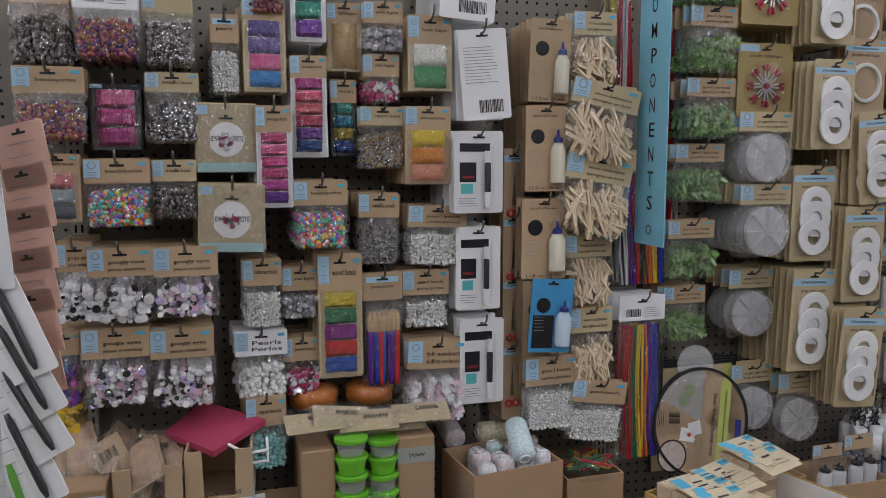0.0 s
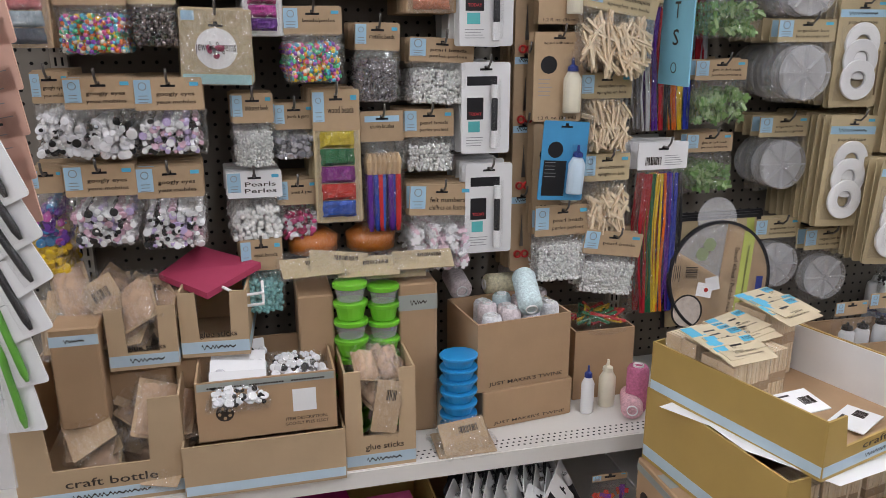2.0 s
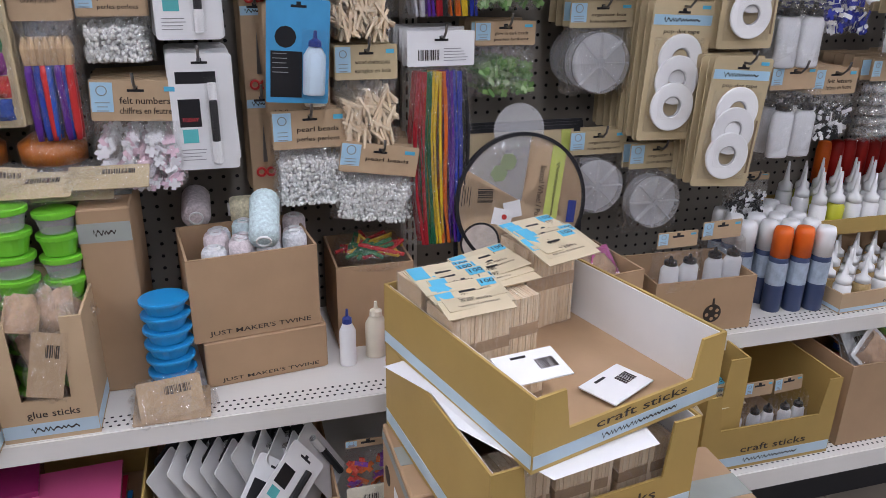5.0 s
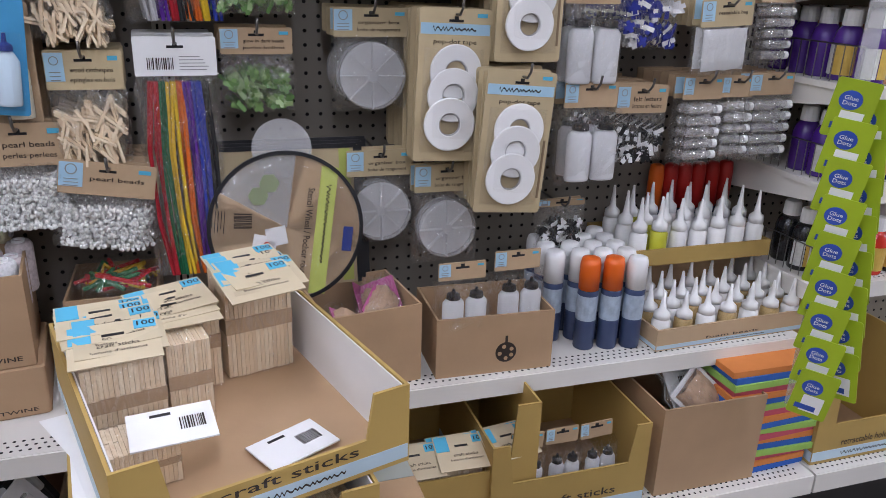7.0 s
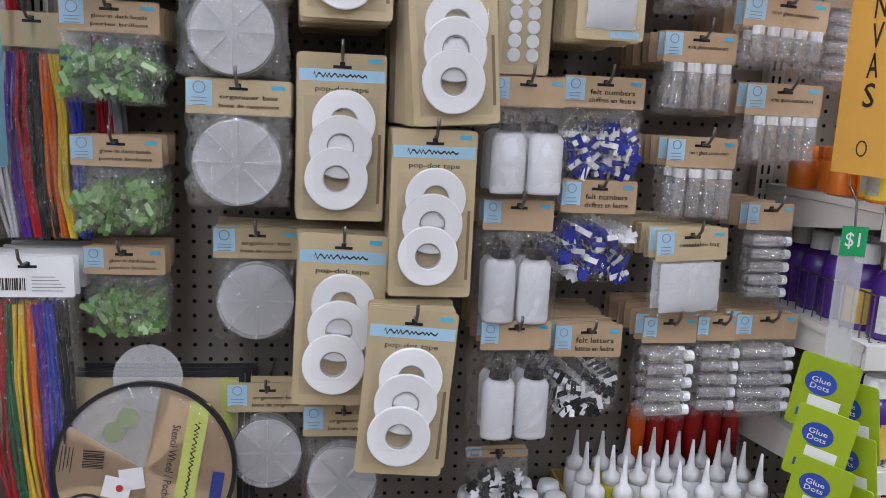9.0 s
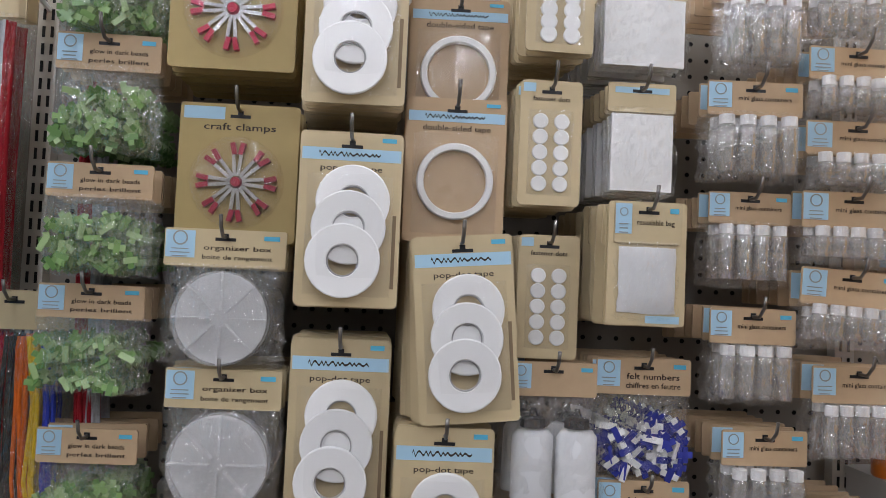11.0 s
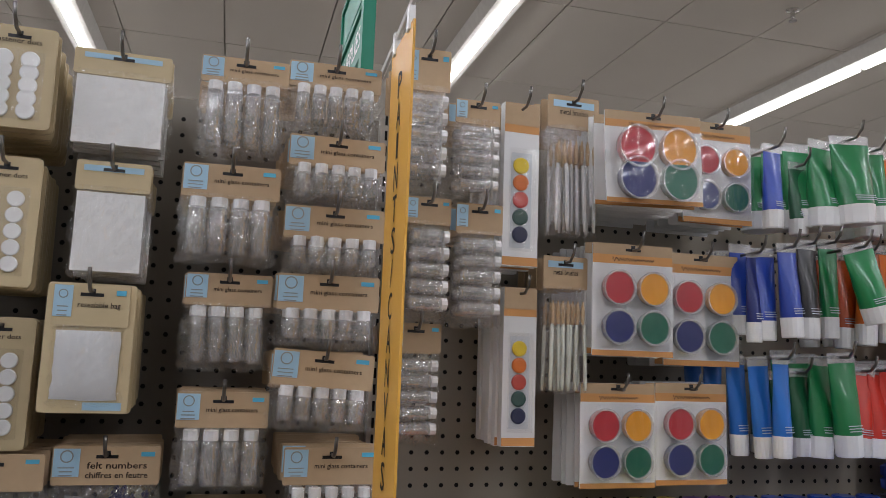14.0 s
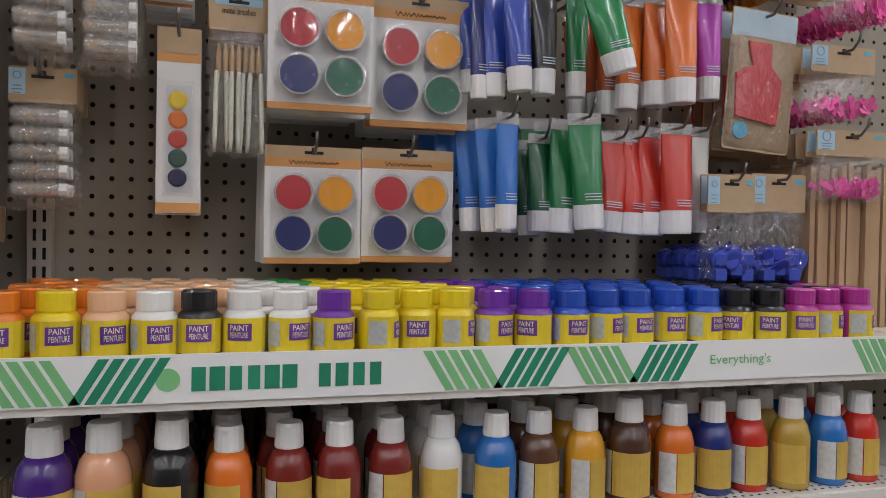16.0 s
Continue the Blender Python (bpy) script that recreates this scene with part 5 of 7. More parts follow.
part("apron", Geo().sheet([(-0.028, -0.05), (-0.018, -0.085), (-0.046, -0.1), (-0.042, -0.165), (0.03, -0.172), (0.034, -0.105), (0.014, -0.085), (0.012, -0.05)][::-1], -0.006, -0.0012), mat("apron_red", (0.55, 0.02, 0.03), 0.45), ap, "red apron")
part("blue_dot", Geo().lathe([(0.013, 0), (0.013, 0.002)], pose(-0.03, -0.0012, -0.185, 90), 18), CYAN, ap)
part("clear_bag", Geo().pillow(-0.057, 0.057, -0.213, -0.04, 0.012, -0.001, 9, 9, 0.002), FILM, ap)
stacked(ap, 3.18, 1.53, 1.653, 4, 0.03, 4, 0)
bag(3.192, 1.540, 1.836, 0.134, 0.154, "thread skeins in orange, yellow and black", 0.3, "disc", 0.014, palette("skeins", [(0.75, 0.2, 0.02), (0.7, 0.5, 0.03), (0.02, 0.02, 0.02), (0.4, 0.08, 0.4)], 0.8), n=2)
for k in range(26):
    p = thing("paper_stack", "brown paper pad standing on the paint shelf", "paper pad", "paper pads")
    part("pad", Geo().box((3.262 + 0.0125 * k, 1.6 + random.uniform(-0.006, 0.006), P1 + 0.125 + 0.002 * (k % 3)), (0.0095, 0.18, 0.25 + 0.004 * (k % 3))), CORR, p)

# ---- signs ----
def sign(x, y0, y1, z0, z1, material, text, label):
    th = thing("hanging_sign", label, "sign", "section signs")
    part("board", Geo().box((0, 0, (z0 + z1) / 2), (y1 - y0, 0.003, z1 - z0)), material, th)
    step = (z1 - z0 - (0.125 if len(text) > 10 else 0.1)) / max(len(text), 1)
    for i, c in enumerate(text):
        lettering(c, 0.022 if c not in "I/" else 0.01, 0.032, th, 0, -0.0016, z1 - 0.06 - i * step)
        lettering(c, 0.022 if c not in "I/" else 0.01, 0.032, th, 0, -0.0016, z1 - 0.06 - i * step).matrix_basis = pose(0, 0, 0, 0, 0, 180)
    part("logo_mark", Geo().lathe([(0.009, 0), (0.011, 0), (0.011, 0.0005), (0.009, 0.0005)], pose(0, -0.0018, z0 + 0.035, 90), 14, True), INK, th)
    th.matrix_basis = pose(x, (y0 + y1) / 2, 0, 0, 0, -90)
    arm = thing("sign_arm", "white wire arm that holds the hanging sign", "sign arm", "sign arms")
    part("wire", Geo().rod([(x, Y0, z1 - 0.02), (x, y1, z1 + 0.012), (x, y0 - 0.01, z1 + 0.03), (x, y0 - 0.016, z1 + 0.015)], 0.004, 6), WPLAST, arm)
    for yy in (y0 + 0.02, y1 - 0.02):
        part("clip", Geo().box((x, yy, z1 + 0.008), (0.008, 0.012, 0.03)), WPLAST, arm)


sign(0.95, 1.425, 1.545, 1.165, 1.80, mat("sky_blue_sign", (0.22, 0.52, 0.66), 0.45, var=0.04), "COMPONENTS", "sky blue vertical aisle sign with dark letters")
sign(2.102, 1.307, 1.428, 1.209, 1.834, mat("amber_sign", (0.78, 0.42, 0.07), 0.45, var=0.05), "PAINTS/CANVAS", "amber vertical aisle sign with dark letters")
gs = thing("aisle_sign", "green sign on a post on top of the shelving", "sign")
GRN = mat("sign_green", (0.01, 0.22, 0.13), 0.4, var=0.05)
part("post", Geo().box((0, 0, 0.42), (0.022, 0.03, 0.84)), GRN, gs)
for nm, y0, y1, z0, z1 in (("title_board", 0.02, 0.32, 0.255, 0.35), ("word_board", 0.02, 0.32, 0.145, 0.24), ("near_board", -0.32, -0.02, 0.285, 0.38)):
    b = part(nm, Geo().box((0, (y0 + y1) / 2, (z0 + z1) / 2), (0.008, y1 - y0, z1 - z0)), GRN, gs)
    for z in (z0, z1):
        part("rail", Geo().box((0, (y0 + y1) / 2, z), (0.018, y1 - y0, 0.01)), GRN, b)
    part("end_rail", Geo().box((0, y1 if y1 > 0 else y0, (z0 + z1) / 2), (0.018, 0.01, z1 - z0 + 0.01)), GRN, b)
w = lettering("SUPPLIES", 0.24, 0.042, gs, 0, 0, 0, WPLAST)
w.matrix_basis = pose(-0.0045, 0.17, 0.192, 0, 0, -90)
gs.location = (2.118, 1.765, TOP)

# ---- cartons and trays on the shelves ----
def tray(x, y, z, w, h, label, depth=0.25, material=CORR2, text="", notch=(0.6, 0.6), base=None, band=BLUE_BAND, rot=0.0, name="display_tray", side=1.0, brand=True, tilt=0.0):
    """An open carton: front face centred at x, y with its top at z, and a cut-out in the front."""
    if base is not None:
        h = z - base
    th = thing(name, label, "display carton")
    t = 0.004
    nw, nh = w * notch[0] / 2, h * (1 - notch[1])
    if notch[1] > 0:
        o = [(-w / 2, 0), (w / 2, 0), (w / 2, h), (nw, h), (nw * 0.92, nh), (-nw * 0.92, nh), (-nw, h), (-w / 2, h)]
        g = Geo().sheet(o, 0, t)
    else:
        g = Geo().sheet([(-w / 2, 0), (w / 2, 0), (w / 2, h), (-w / 2, h)], 0, t)
    part("front", g, material, th)
    part("back", Geo().box((0, depth - t / 2, h * side / 2), (w, t, h * side)), material, th)
    for s in (-1, 1):
        part("side", Geo().box((s * (w / 2 - t / 2), depth / 2, h * side / 2), (t, depth - 2 * t, h * side)), material, th)
    part("bottom", Geo().box((0, depth / 2, t / 2 + 0.001), (w - 2 * t, depth - 2 * t, t)), CORR if material == GOLD else material, th)
    bz = min(h * 0.2, 0.025)
    if band:
        flat_part("printed_band", 0, bz * 0.75, w * 0.99, bz * 0.9, 0, band, th)
        if brand:
            wordmark(th, w * 0.04, bz * 0.75, min(w * 0.5, 0.13), bz * 0.5, -0.0006)
        for s in (-1, 1):
            part("side_band", Geo().box((s * (w / 2 + 0.0004), depth / 2, bz * 0.75), (0.0006, depth * 0.99, bz * 0.9)), band, th)
    if text:
        lettering(text, min(w * 0.55, 0.013 * len(text)), min(0.016, h * 0.12), th, w * 0.05 if notch[1] else 0, -0.0002, bz * 1.25 + min(0.014, h * 0.1))
    th.matrix_basis = pose(x, y, z - h, tilt, 0, rot)
    return th


def rounded_block(w, d, h, e):
    """A block with worn, rounded upright edges and softened top and bottom, front face at y = 0."""
    ring = [(x, z) for x, z in rounded(w, d, e * 1.6, d)]
    g, n = Geo(), len(ring)
    vs = []
    for z, q in ((0, e), (e, 0), (h - e, 0), (h, e)):
        vs += [(x * (1 - 2 * q / w), d / 2 + (y - d / 2) * (1 - 2 * q / d), z) for x, y in ring]
    fs = [tuple(range(n - 1, -1, -1)), tuple(range(3 * n, 4 * n))]
    for k in range(3):
        fs += [(k * n + i, k * n + (i + 1) % n, (k + 1) * n + (i + 1) % n, (k + 1) * n + i) for i in range(n)]
    return g.add(vs, fs)


def carton(x, y, z, w, h, label, depth=0.2, base=None, band=None, text="", rot=0.0, palette_mark=False, tri=False, label_patch=False, name="carton"):
    """A closed cardboard carton with its front face at y."""
    if base is not None:
        h = z - base
    th = thing(name, label, "cardboard carton", "cartons")
    e = 0.003
    part("body", rounded_block(w, depth, h, e), CORR, th)
    if band:
        flat_part("printed_band", 0, h * 0.88, w * 0.99, h * 0.1, 0, band, th)
        wordmark(th, 0, h * 0.88, w * 0.42, h * 0.045, -0.0006)
        part("top_tape", Geo().box((0, depth / 2, h + 0.0006), (w * 0.99, 0.045, 0.0006)), GREY_BAND, th)
        part("side_band", Geo().box((-w / 2 - 0.0005, depth / 2, h * 0.88), (0.0006, depth * 0.98, h * 0.1)), band, th)
    if palette_mark:
        mark(th, -w * 0.28, h * 0.5, h * 0.17)
        bars(th, -w * 0.28, h * 0.24, w * 0.13, 1, 0.01, -0.0005, INK, 0.004)
    if tri:
        tz, tx, s = h * 0.42, w * 0.25, h * 0.26
        part("triangle_mark", Geo().rod([(tx - s * 1.4, -0.0006, tz - s * 0.7), (tx + s * 1.4, -0.0006, tz - s * 0.7), (tx, -0.0006, tz + s), (tx - s * 1.4, -0.0006, tz - s * 0.7)], 0.0009, 4), INK, th)
    if label_patch:
        part("label_patch", Geo().box((-w / 2 - 0.0006, depth * 0.45, h * 0.4), (0.0006, depth * 0.2, h * 0.4)), WHITE, th)
        sm = Geo().lathe([(h * 0.11, 0), (h * 0.11, 0.0006)], pose(-w / 2, depth * 0.8, h * 0.5, 0, -90, 0), 14)
        part("side_mark", sm, INK, th)
    if text:
        lettering(text, w * 0.8, h * 0.1, th, w * 0.02, -0.0002, h * 0.14)
    th.matrix_basis = pose(x, y, z - h, 0, 0, rot)
    return th


def mark(th, x, z, r):
    """A painter's palette emblem with a brush."""
    g = Geo().lathe([(r, 0), (r, 0.0006)], pose(x, -0.0001, z, 90), 18).box((x, -0.0006, z + r * 1.2), (r * 0.24, 0.0006, r * 0.9))
    part("palette_mark", g, INK, th)
    h = Geo()
    for a in (30, 110, 190, 270, 330):
        h.lathe([(r * 0.2, 0), (r * 0.2, 0.0004)], pose(x + r * 0.6 * math.cos(radians(a)), -0.0009, z + r * 0.6 * math.sin(radians(a)), 90), 8)
    part("palette_holes", h, CORR, th)


PEACH = mat("peach_foam", (0.47, 0.32, 0.21), 0.6, var=0.3, scale=60)


def loose_pack(x, y, z, w, h, label, rx=60, ry=0, rz=0, d=0.02, card=KRAFT, flip_side=False):
    th = thing("loose_pack", label, "craft pack", "loose packs")
    part("card", Geo().sheet(rounded(w, h, 0.003, h / 2), 0, 0.0015), card, th)
    if flip_side:
        part("foam_stick", Geo().pillow(-w * 0.42, w * 0.42, -h * 0.46, h * 0.4, d * 0.75, 0.0, 6, 8, 0.002), PEACH, th, "peach foam sticks under the film", smooth=True)
    else:
        bars_v(th, w * 0.12, h * 0.22, w * 0.4, h * 0.2, -0.0006)
    part("wrap", Geo().pillow(-w * 0.56, w * 0.56, -h * 0.56, h * 0.56, d, 0.004, 11, 11, 0.0045), FILM, th, "crinkled clear film")
    th.matrix_basis = pose(x, y, z, rx - 90, ry, rz)


def heap(x, y, z, w, d, n, size, label, card=KRAFT):
    for i in range(n):
        loose_pack(x + random.uniform(-0.5, 0.5) * w, y + random.uniform(0, 1) * d, z + 0.0055 * i + random.uniform(0, 0.015), size * random.uniform(0.8, 1.1), size * random.uniform(1.2, 1.5), label, random.uniform(15, 60), random.uniform(-50, 50), random.uniform(-20, 20), card=card, flip_side=i % 2 == 0)


# upper shelf, from the glue sticks to the twine
t1 = tray(-0.197, 1.338, 0.657, 0.280, 0.186, "craft bottle display tray full of wrapped packs", 0.3, base=SA, text="craft bottle", notch=(0.62, 0.62))
heap(-0.16, 1.37, SA + 0.03, 0.17, 0.12, 24, 0.08, "clear-wrapped kraft pack in a display tray")
tray(0.085, 1.312, 0.566, 0.289, 0.128, "plain pale display tray with a blue band", 0.34, base=SA, notch=(0, 0), brand=False)
gb = tray(0.094, 1.325, 0.681, 0.246, 0.122, "brown carton of googly eye packs with its top cut off", 0.2, material=CORR, notch=(0, 0), band=None, base=0.567, name="open_carton")
bz = (0.100, 1.325, 0.681, 0.242, 0.021)
flat_part("printed_band", 0, (bz[2] - 0.567) * 0.92, bz[3] * 0.99, 0.014, 0, GREY_BAND, gb)
lettering("CRAFTERS SQUARE   CRAFTERS SQUARE   CRAFTERS SQUARE".replace("CRAFTERS SQUARE", "-------------"), bz[3] * 0.85, 0.003, gb, 0, -0.0006, (bz[2] - 0.567) * 0.92)
mark(gb, -bz[3] * 0.31, 0.052, 0.016)
lettering("ITEM DESCRIPTION:", 0.075, 0.006, gb, bz[3] * 0.28, 0, 0.026)
lettering("GOOGLY EYES 125CT", 0.078, 0.006, gb, bz[3] * 0.28, 0, 0.016)
flat_part("label_patch", bz[3] * 0.27, 0.062, 0.042, 0.044, 0, WHITE, gb)
for i in range(7):
    a = (bz[0] + (i % 2 - 0.5) * 0.11, 1.345 + 0.023 * i, bz[2] - 0.004)
    pk = thing("eye_pack", "white-backed googly eye pack standing in a carton", "googly eyes", "eye packs")
    if i % 2 == 0:
        part("card", Geo().sheet(rounded(0.1, 0.026, 0.002, 0.012), 0, 0.001), WHITE, pk)
    tagged(part("eyes", fill_geo("disc", 0.1, 0.05, -0.005, 0.012, 0.007), EYES, pk), kind="stuff")
    part("wrap", Geo().pillow(-0.055, 0.055, -0.06, -0.01, 0.015, 0.001), FILM, pk, smooth=True)
    pk.matrix_basis = pose(*a, -35, random.uniform(-6, 6), 0)
tray(0.300, 1.334, 0.667, 0.135, 0.230, "glue sticks display tray half full of packs", 0.22, base=SA, text="glue sticks", notch=(0.55, 0.66))
gx = (0.300, 1.334, 0.667, 0.135, 0.230)
heap(gx[0], 1.37, gx[2] - 0.06, 0.05, 0.08, 10, 0.06, "clear-wrapped glue stick pack in a tray")
loose_pack(gx[0] + 0.012, 1.33, gx[2] - 0.075, 0.05, 0.1, "glue stick pack leaning out of its tray", 80, 12, 0)
tray(-0.117, 1.410, 0.801, 0.119, 0.118, "glue sticks display tray stacked on packs", 0.2, text="glue sticks", notch=(0.5, 0.72))
tray(0.008, 1.420, 0.816, 0.123, 0.126, "glue sticks display tray stacked on packs", 0.2, text="glue sticks", notch=(0.5, 0.72), rot=-4)
carton(-0.170, 1.450, 0.663, 0.189, 0.267, "brown carton behind the trays", 0.2, base=SA)
carton(-0.015, 1.440, 0.682, 0.111, 0.171, "brown carton behind the trays", 0.2, base=SA)
hx = (-0.112, 1.440, 0.827, 0.110, 0.070)
heap(hx[0], 1.45, hx[2] - 0.1, 0.07, 0.08, 12, 0.07, "wrapped tan glue stick pack lying loose")
carton(-0.228, 1.400, 0.776, 0.081, 0.155, "pale glue stick carton at the shelf's end", 0.2, base=SA + 0.12, band=BLUE_BAND)
hx = (-0.218, 1.400, 0.862, 0.147, 0.096)
heap(hx[0], 1.44, hx[2] - 0.13, 0.12, 0.1, 13, 0.085, "clear-wrapped kraft foam pack lying loose")
px = (-0.001, 1.500, 0.866, 0.126, 0.061)
pb = thing("gift_bag", "pink paper gift bag with white rope handles lying flat", "gift bag")
part("bag_body", Geo().add([(-0.09, 0.02, 0), (0.0, -0.06, -0.02), (0.1, -0.02, 0.02), (-0.02, 0.1, 0.03), (-0.09, 0.02, 0.012), (0.0, -0.06, -0.008), (0.1, -0.02, 0.032), (-0.02, 0.1, 0.042)], [(3, 2, 1, 0), (4, 5, 6, 7), (0, 1, 5, 4), (1, 2, 6, 5), (2, 3, 7, 6), (3, 0, 4, 7)]), mat("pink_paper", (0.4, 0.045, 0.1), 0.55, var=0.1), pb)
for k in range(2):
    part("handle", Geo().rod([(0.02 + 0.02 * k, -0.04, 0.0 - 0.02 * k), (0.06, -0.08, -0.012 - 0.02 * k), (0.1, -0.07, -0.012 - 0.022 * k), (0.1, -0.05, 0.004 - 0.02 * k)], 0.003, 6), WPLAST, pb, "white rope handle")
pb.location = (px[0], 1.5, px[2] - 0.05)


def cup_stack(x, y, z, w, h, base, col, n, label):
    th = thing("cup_stack", label, "storage cups", "stacked storage cups")
    m = mat("cup_" + col, {"lime": (0.16, 0.52, 0.03), "blue": (0.02, 0.27, 0.6)}[col], 0.3, var=0.06, bump=0.02, coat=0.3)
    step = (z - base) / n
    for i in range(n):
        part("cup", Geo().lathe([(w * 0.36, 0.001), (w * 0.45, step * 0.75), (w * 0.43, step * 0.75)], pose(0, 0, step * i) @ Matrix.Diagonal((1, 0.9, 1, 1)), 20), FROST if i % 2 == 0 and col == "lime" else m, th, smooth=False)
        part("lid", Geo().lathe([(w * 0.49, step * 0.72), (w * 0.5, step * 0.78), (w * 0.5, step * 0.93), (w * 0.46, step * 0.97)], pose(0, 0, step * i) @ Matrix.Diagonal((1, 0.9, 1, 1)), 20), m, th)
    th.location = (x, y, base)
    return th


cup_stack(0.264, 1.450, 0.807, 0.069, 0.326, SA, "lime", 9, "lime green lidded storage cups stacked in a column")
cup_stack(0.331, 1.460, 0.793, 0.065, 0.324, SA, "lime", 9, "lime green lidded storage cups stacked in a column")
cup_stack(0.476, 1.420, 0.645, 0.079, 0.170, SA, "blue", 7, "blue lidded storage cups stacked in a column")
st = carton(0.400, 1.450, 0.790, 0.079, 0.329, "tall brown storage carton with grey printed band", 0.18, base=SA, band=GREY_BAND)
carton(0.197, 1.450, 0.782, 0.069, 0.126, "brown carton with a torn top", 0.15, base=SA)
cx = (0.473, 1.360, 0.568, 0.126, 0.061)
loose_pack(cx[0], 1.36, SA + 0.025, 0.1, 0.07, "kraft header card lying on the shelf", 50, 0, 10)
loose_pack(cx[0], 1.37, SA + 0.008, 0.12, 0.08, "flat craft pack lying on the shelf", 8, 0, 0)
cx = (0.205, 1.460, 0.857, 0.119, 0.046)
for k in range(5):
    loose_pack(cx[0] + 0.055 * k - 0.01, 1.47 + 0.01 * (k % 2), cx[2] - 0.03 + random.uniform(-0.01, 0.01), 0.12, 0.05, "container header card lying on top of cups", 30 + 20 * (k % 2), random.uniform(-8, 12), random.uniform(-20, 10), card=TAN)
AMBER = mat("amber_plastic", (0.55, 0.17, 0.02), 0.3)
for k, xx in enumerate((cx[0] - 0.0, cx[0] + 0.12)):
    c = thing("amber_cups", "amber storage cups in a wrapped pack", "storage cups", "amber cups")
    part("cup", Geo().lathe([(0.05, 0), (0.052, 0.03), (0.03, 0.045)], None, 16), AMBER, c, smooth=True)
    part("wrap", Geo().lathe([(0.054, -0.002), (0.057, 0.032), (0.03, 0.05)], None, 12), FILM, c, smooth=True)
    c.location = (xx, 1.57, cx[2] - 0.015)

# twine boxes
carton(0.634, 1.430, 0.550, 0.212, 0.118, "brown twine carton under an open twine carton", 0.17, base=SA, text="JUST MAKER'S TWINE", rot=7)
tw = tray(0.622, 1.430, 0.702, 0.215, 0.151, "open brown carton of twine spools", 0.17, material=CORR, notch=(0, 0), band=None, base=0.552, rot=7, name="open_carton")
tx = (0.622, 1.430, 0.702, 0.215, 0.151)
lettering("JUST MAKER'S TWINE", tx[3] * 0.8, 0.011, tw, 0.005, -0.0002, 0.014)


def spool(x, y, z, r, h, col, name, m=None, label=""):
    th = thing("twine_spool", label or name + " and white twine wound on a paper core", "twine spool", "twine spools")
    part("winding", Geo().lathe([(r * 0.85, 0), (r, h * 0.08), (r, h * 0.92), (r * 0.85, h)], None, 16), mat("twine_" + name, col, 0.85, var=0.5, scale=160, bump=1.0, bscale=240), th, smooth=True)
    part("core", Geo().lathe([(r * 0.45, -0.004), (r * 0.5, -0.004), (r * 0.5, h + 0.004), (r * 0.42, h + 0.004), (r * 0.42, -0.004)], None, 14, True), WHITE, th)
    th.matrix_basis = pose(x, y, z) @ (m or Matrix())


for i in range(4):
    for j in range(3):
        c, nm = random.choice((((0.72, 0.6, 0.6), "pink"), ((0.72, 0.74, 0.76), "white"), ((0.55, 0.68, 0.72), "aqua")))
        spool(tx[0] - 0.062 + 0.045 * i + 0.004 * j, 1.465 + 0.045 * j + 0.006 * i, tx[2] - 0.085 + 0.01 * (i + j) % 0.02, 0.021, 0.085, c, nm)
spool(tx[0] + 0.02, 1.45, tx[2] + 0.012, 0.026, 0.1, (0.5, 0.66, 0.72), "aqua", pose(0, 0, 0, -60, 12, 0))
spool(tx[0] - 0.09, 1.6, tx[2] + 0.01, 0.026, 0.09, (0.55, 0.35, 0.38), "pink", pose(0, 0, 0, -80, 0, 0))
spool(tx[0] - 0.03, 1.62, tx[2] + 0.015, 0.024, 0.09, (0.7, 0.62, 0.42), "straw", pose(0, 0, 0, 0, 90, 0))
spool(tx[0] + 0.06, 1.62, tx[2] + 0.03, 0.02, 0.07, (0.65, 0.6, 0.55), "grey", pose(0, 0, 0, -90, 0, 20))
sx = (0.883, 1.400, 0.566, 0.057, 0.125)
spool(sx[0], 1.42, SA + 0.004, 0.024, sx[2] - SA, (0.55, 0.16, 0.28), "rose")
spool(sx[0] - 0.03, 1.38, SA + 0.024, 0.024, 0.085, (0.66, 0.4, 0.44), "blush", pose(0, 0, 0, -90, 0, -25) )
bx = (0.775, 1.450, 0.575, 0.037, 0.125)
gbt = thing("glue_bottle", "small white glue bottle with a navy cap on the shelf", "glue bottle")
glue_bottle(gbt, 0, 0, 0, 0.03, bx[2] - SA, NAVY, WPLAST)
gbt.location = (bx[0], 1.44, SA)
bx = (0.831, 1.480, 0.574, 0.043, 0.145)
gb2 = thing("glue_bottle", "cream glue bottle on a kraft card", "glue bottle")
glue_bottle(gb2, 0, 0, 0, 0.04, bx[2] - SA, CREAM, CREAM)
gb2.location = (bx[0], 1.46, SA)
tray(0.840, 1.500, 0.629, 0.145, 0.215, "brown carton of tangled feather packs", 0.17, material=CORR, notch=(0, 0), band=None, base=SA, name="open_carton")
fx = (0.844, 1.540, 0.658, 0.144, 0.058)
fe = thing("feather_pack", "tangled red, yellow and green feathers in clear film", "feathers")
for k in range(24):
    part("feather", Geo().rod([(random.uniform(-0.06, 0.06), random.uniform(-0.03, 0.05), 0), (random.uniform(-0.06, 0.06), random.uniform(-0.03, 0.05), random.uniform(0.0, 0.03)), (random.uniform(-0.07, 0.07), random.uniform(-0.04, 0.05), 0.005)], 0.004, 5), mat("feather_%d" % (k % 3), ((0.5, 0.03, 0.03), (0.65, 0.4, 0.03), (0.05, 0.2, 0.08))[k % 3], 0.9), fe)
part("wrap", Geo().lathe([(0.08, -0.005), (0.07, 0.03), (0.02, 0.04)], None, 12), FILM, fe, smooth=True)
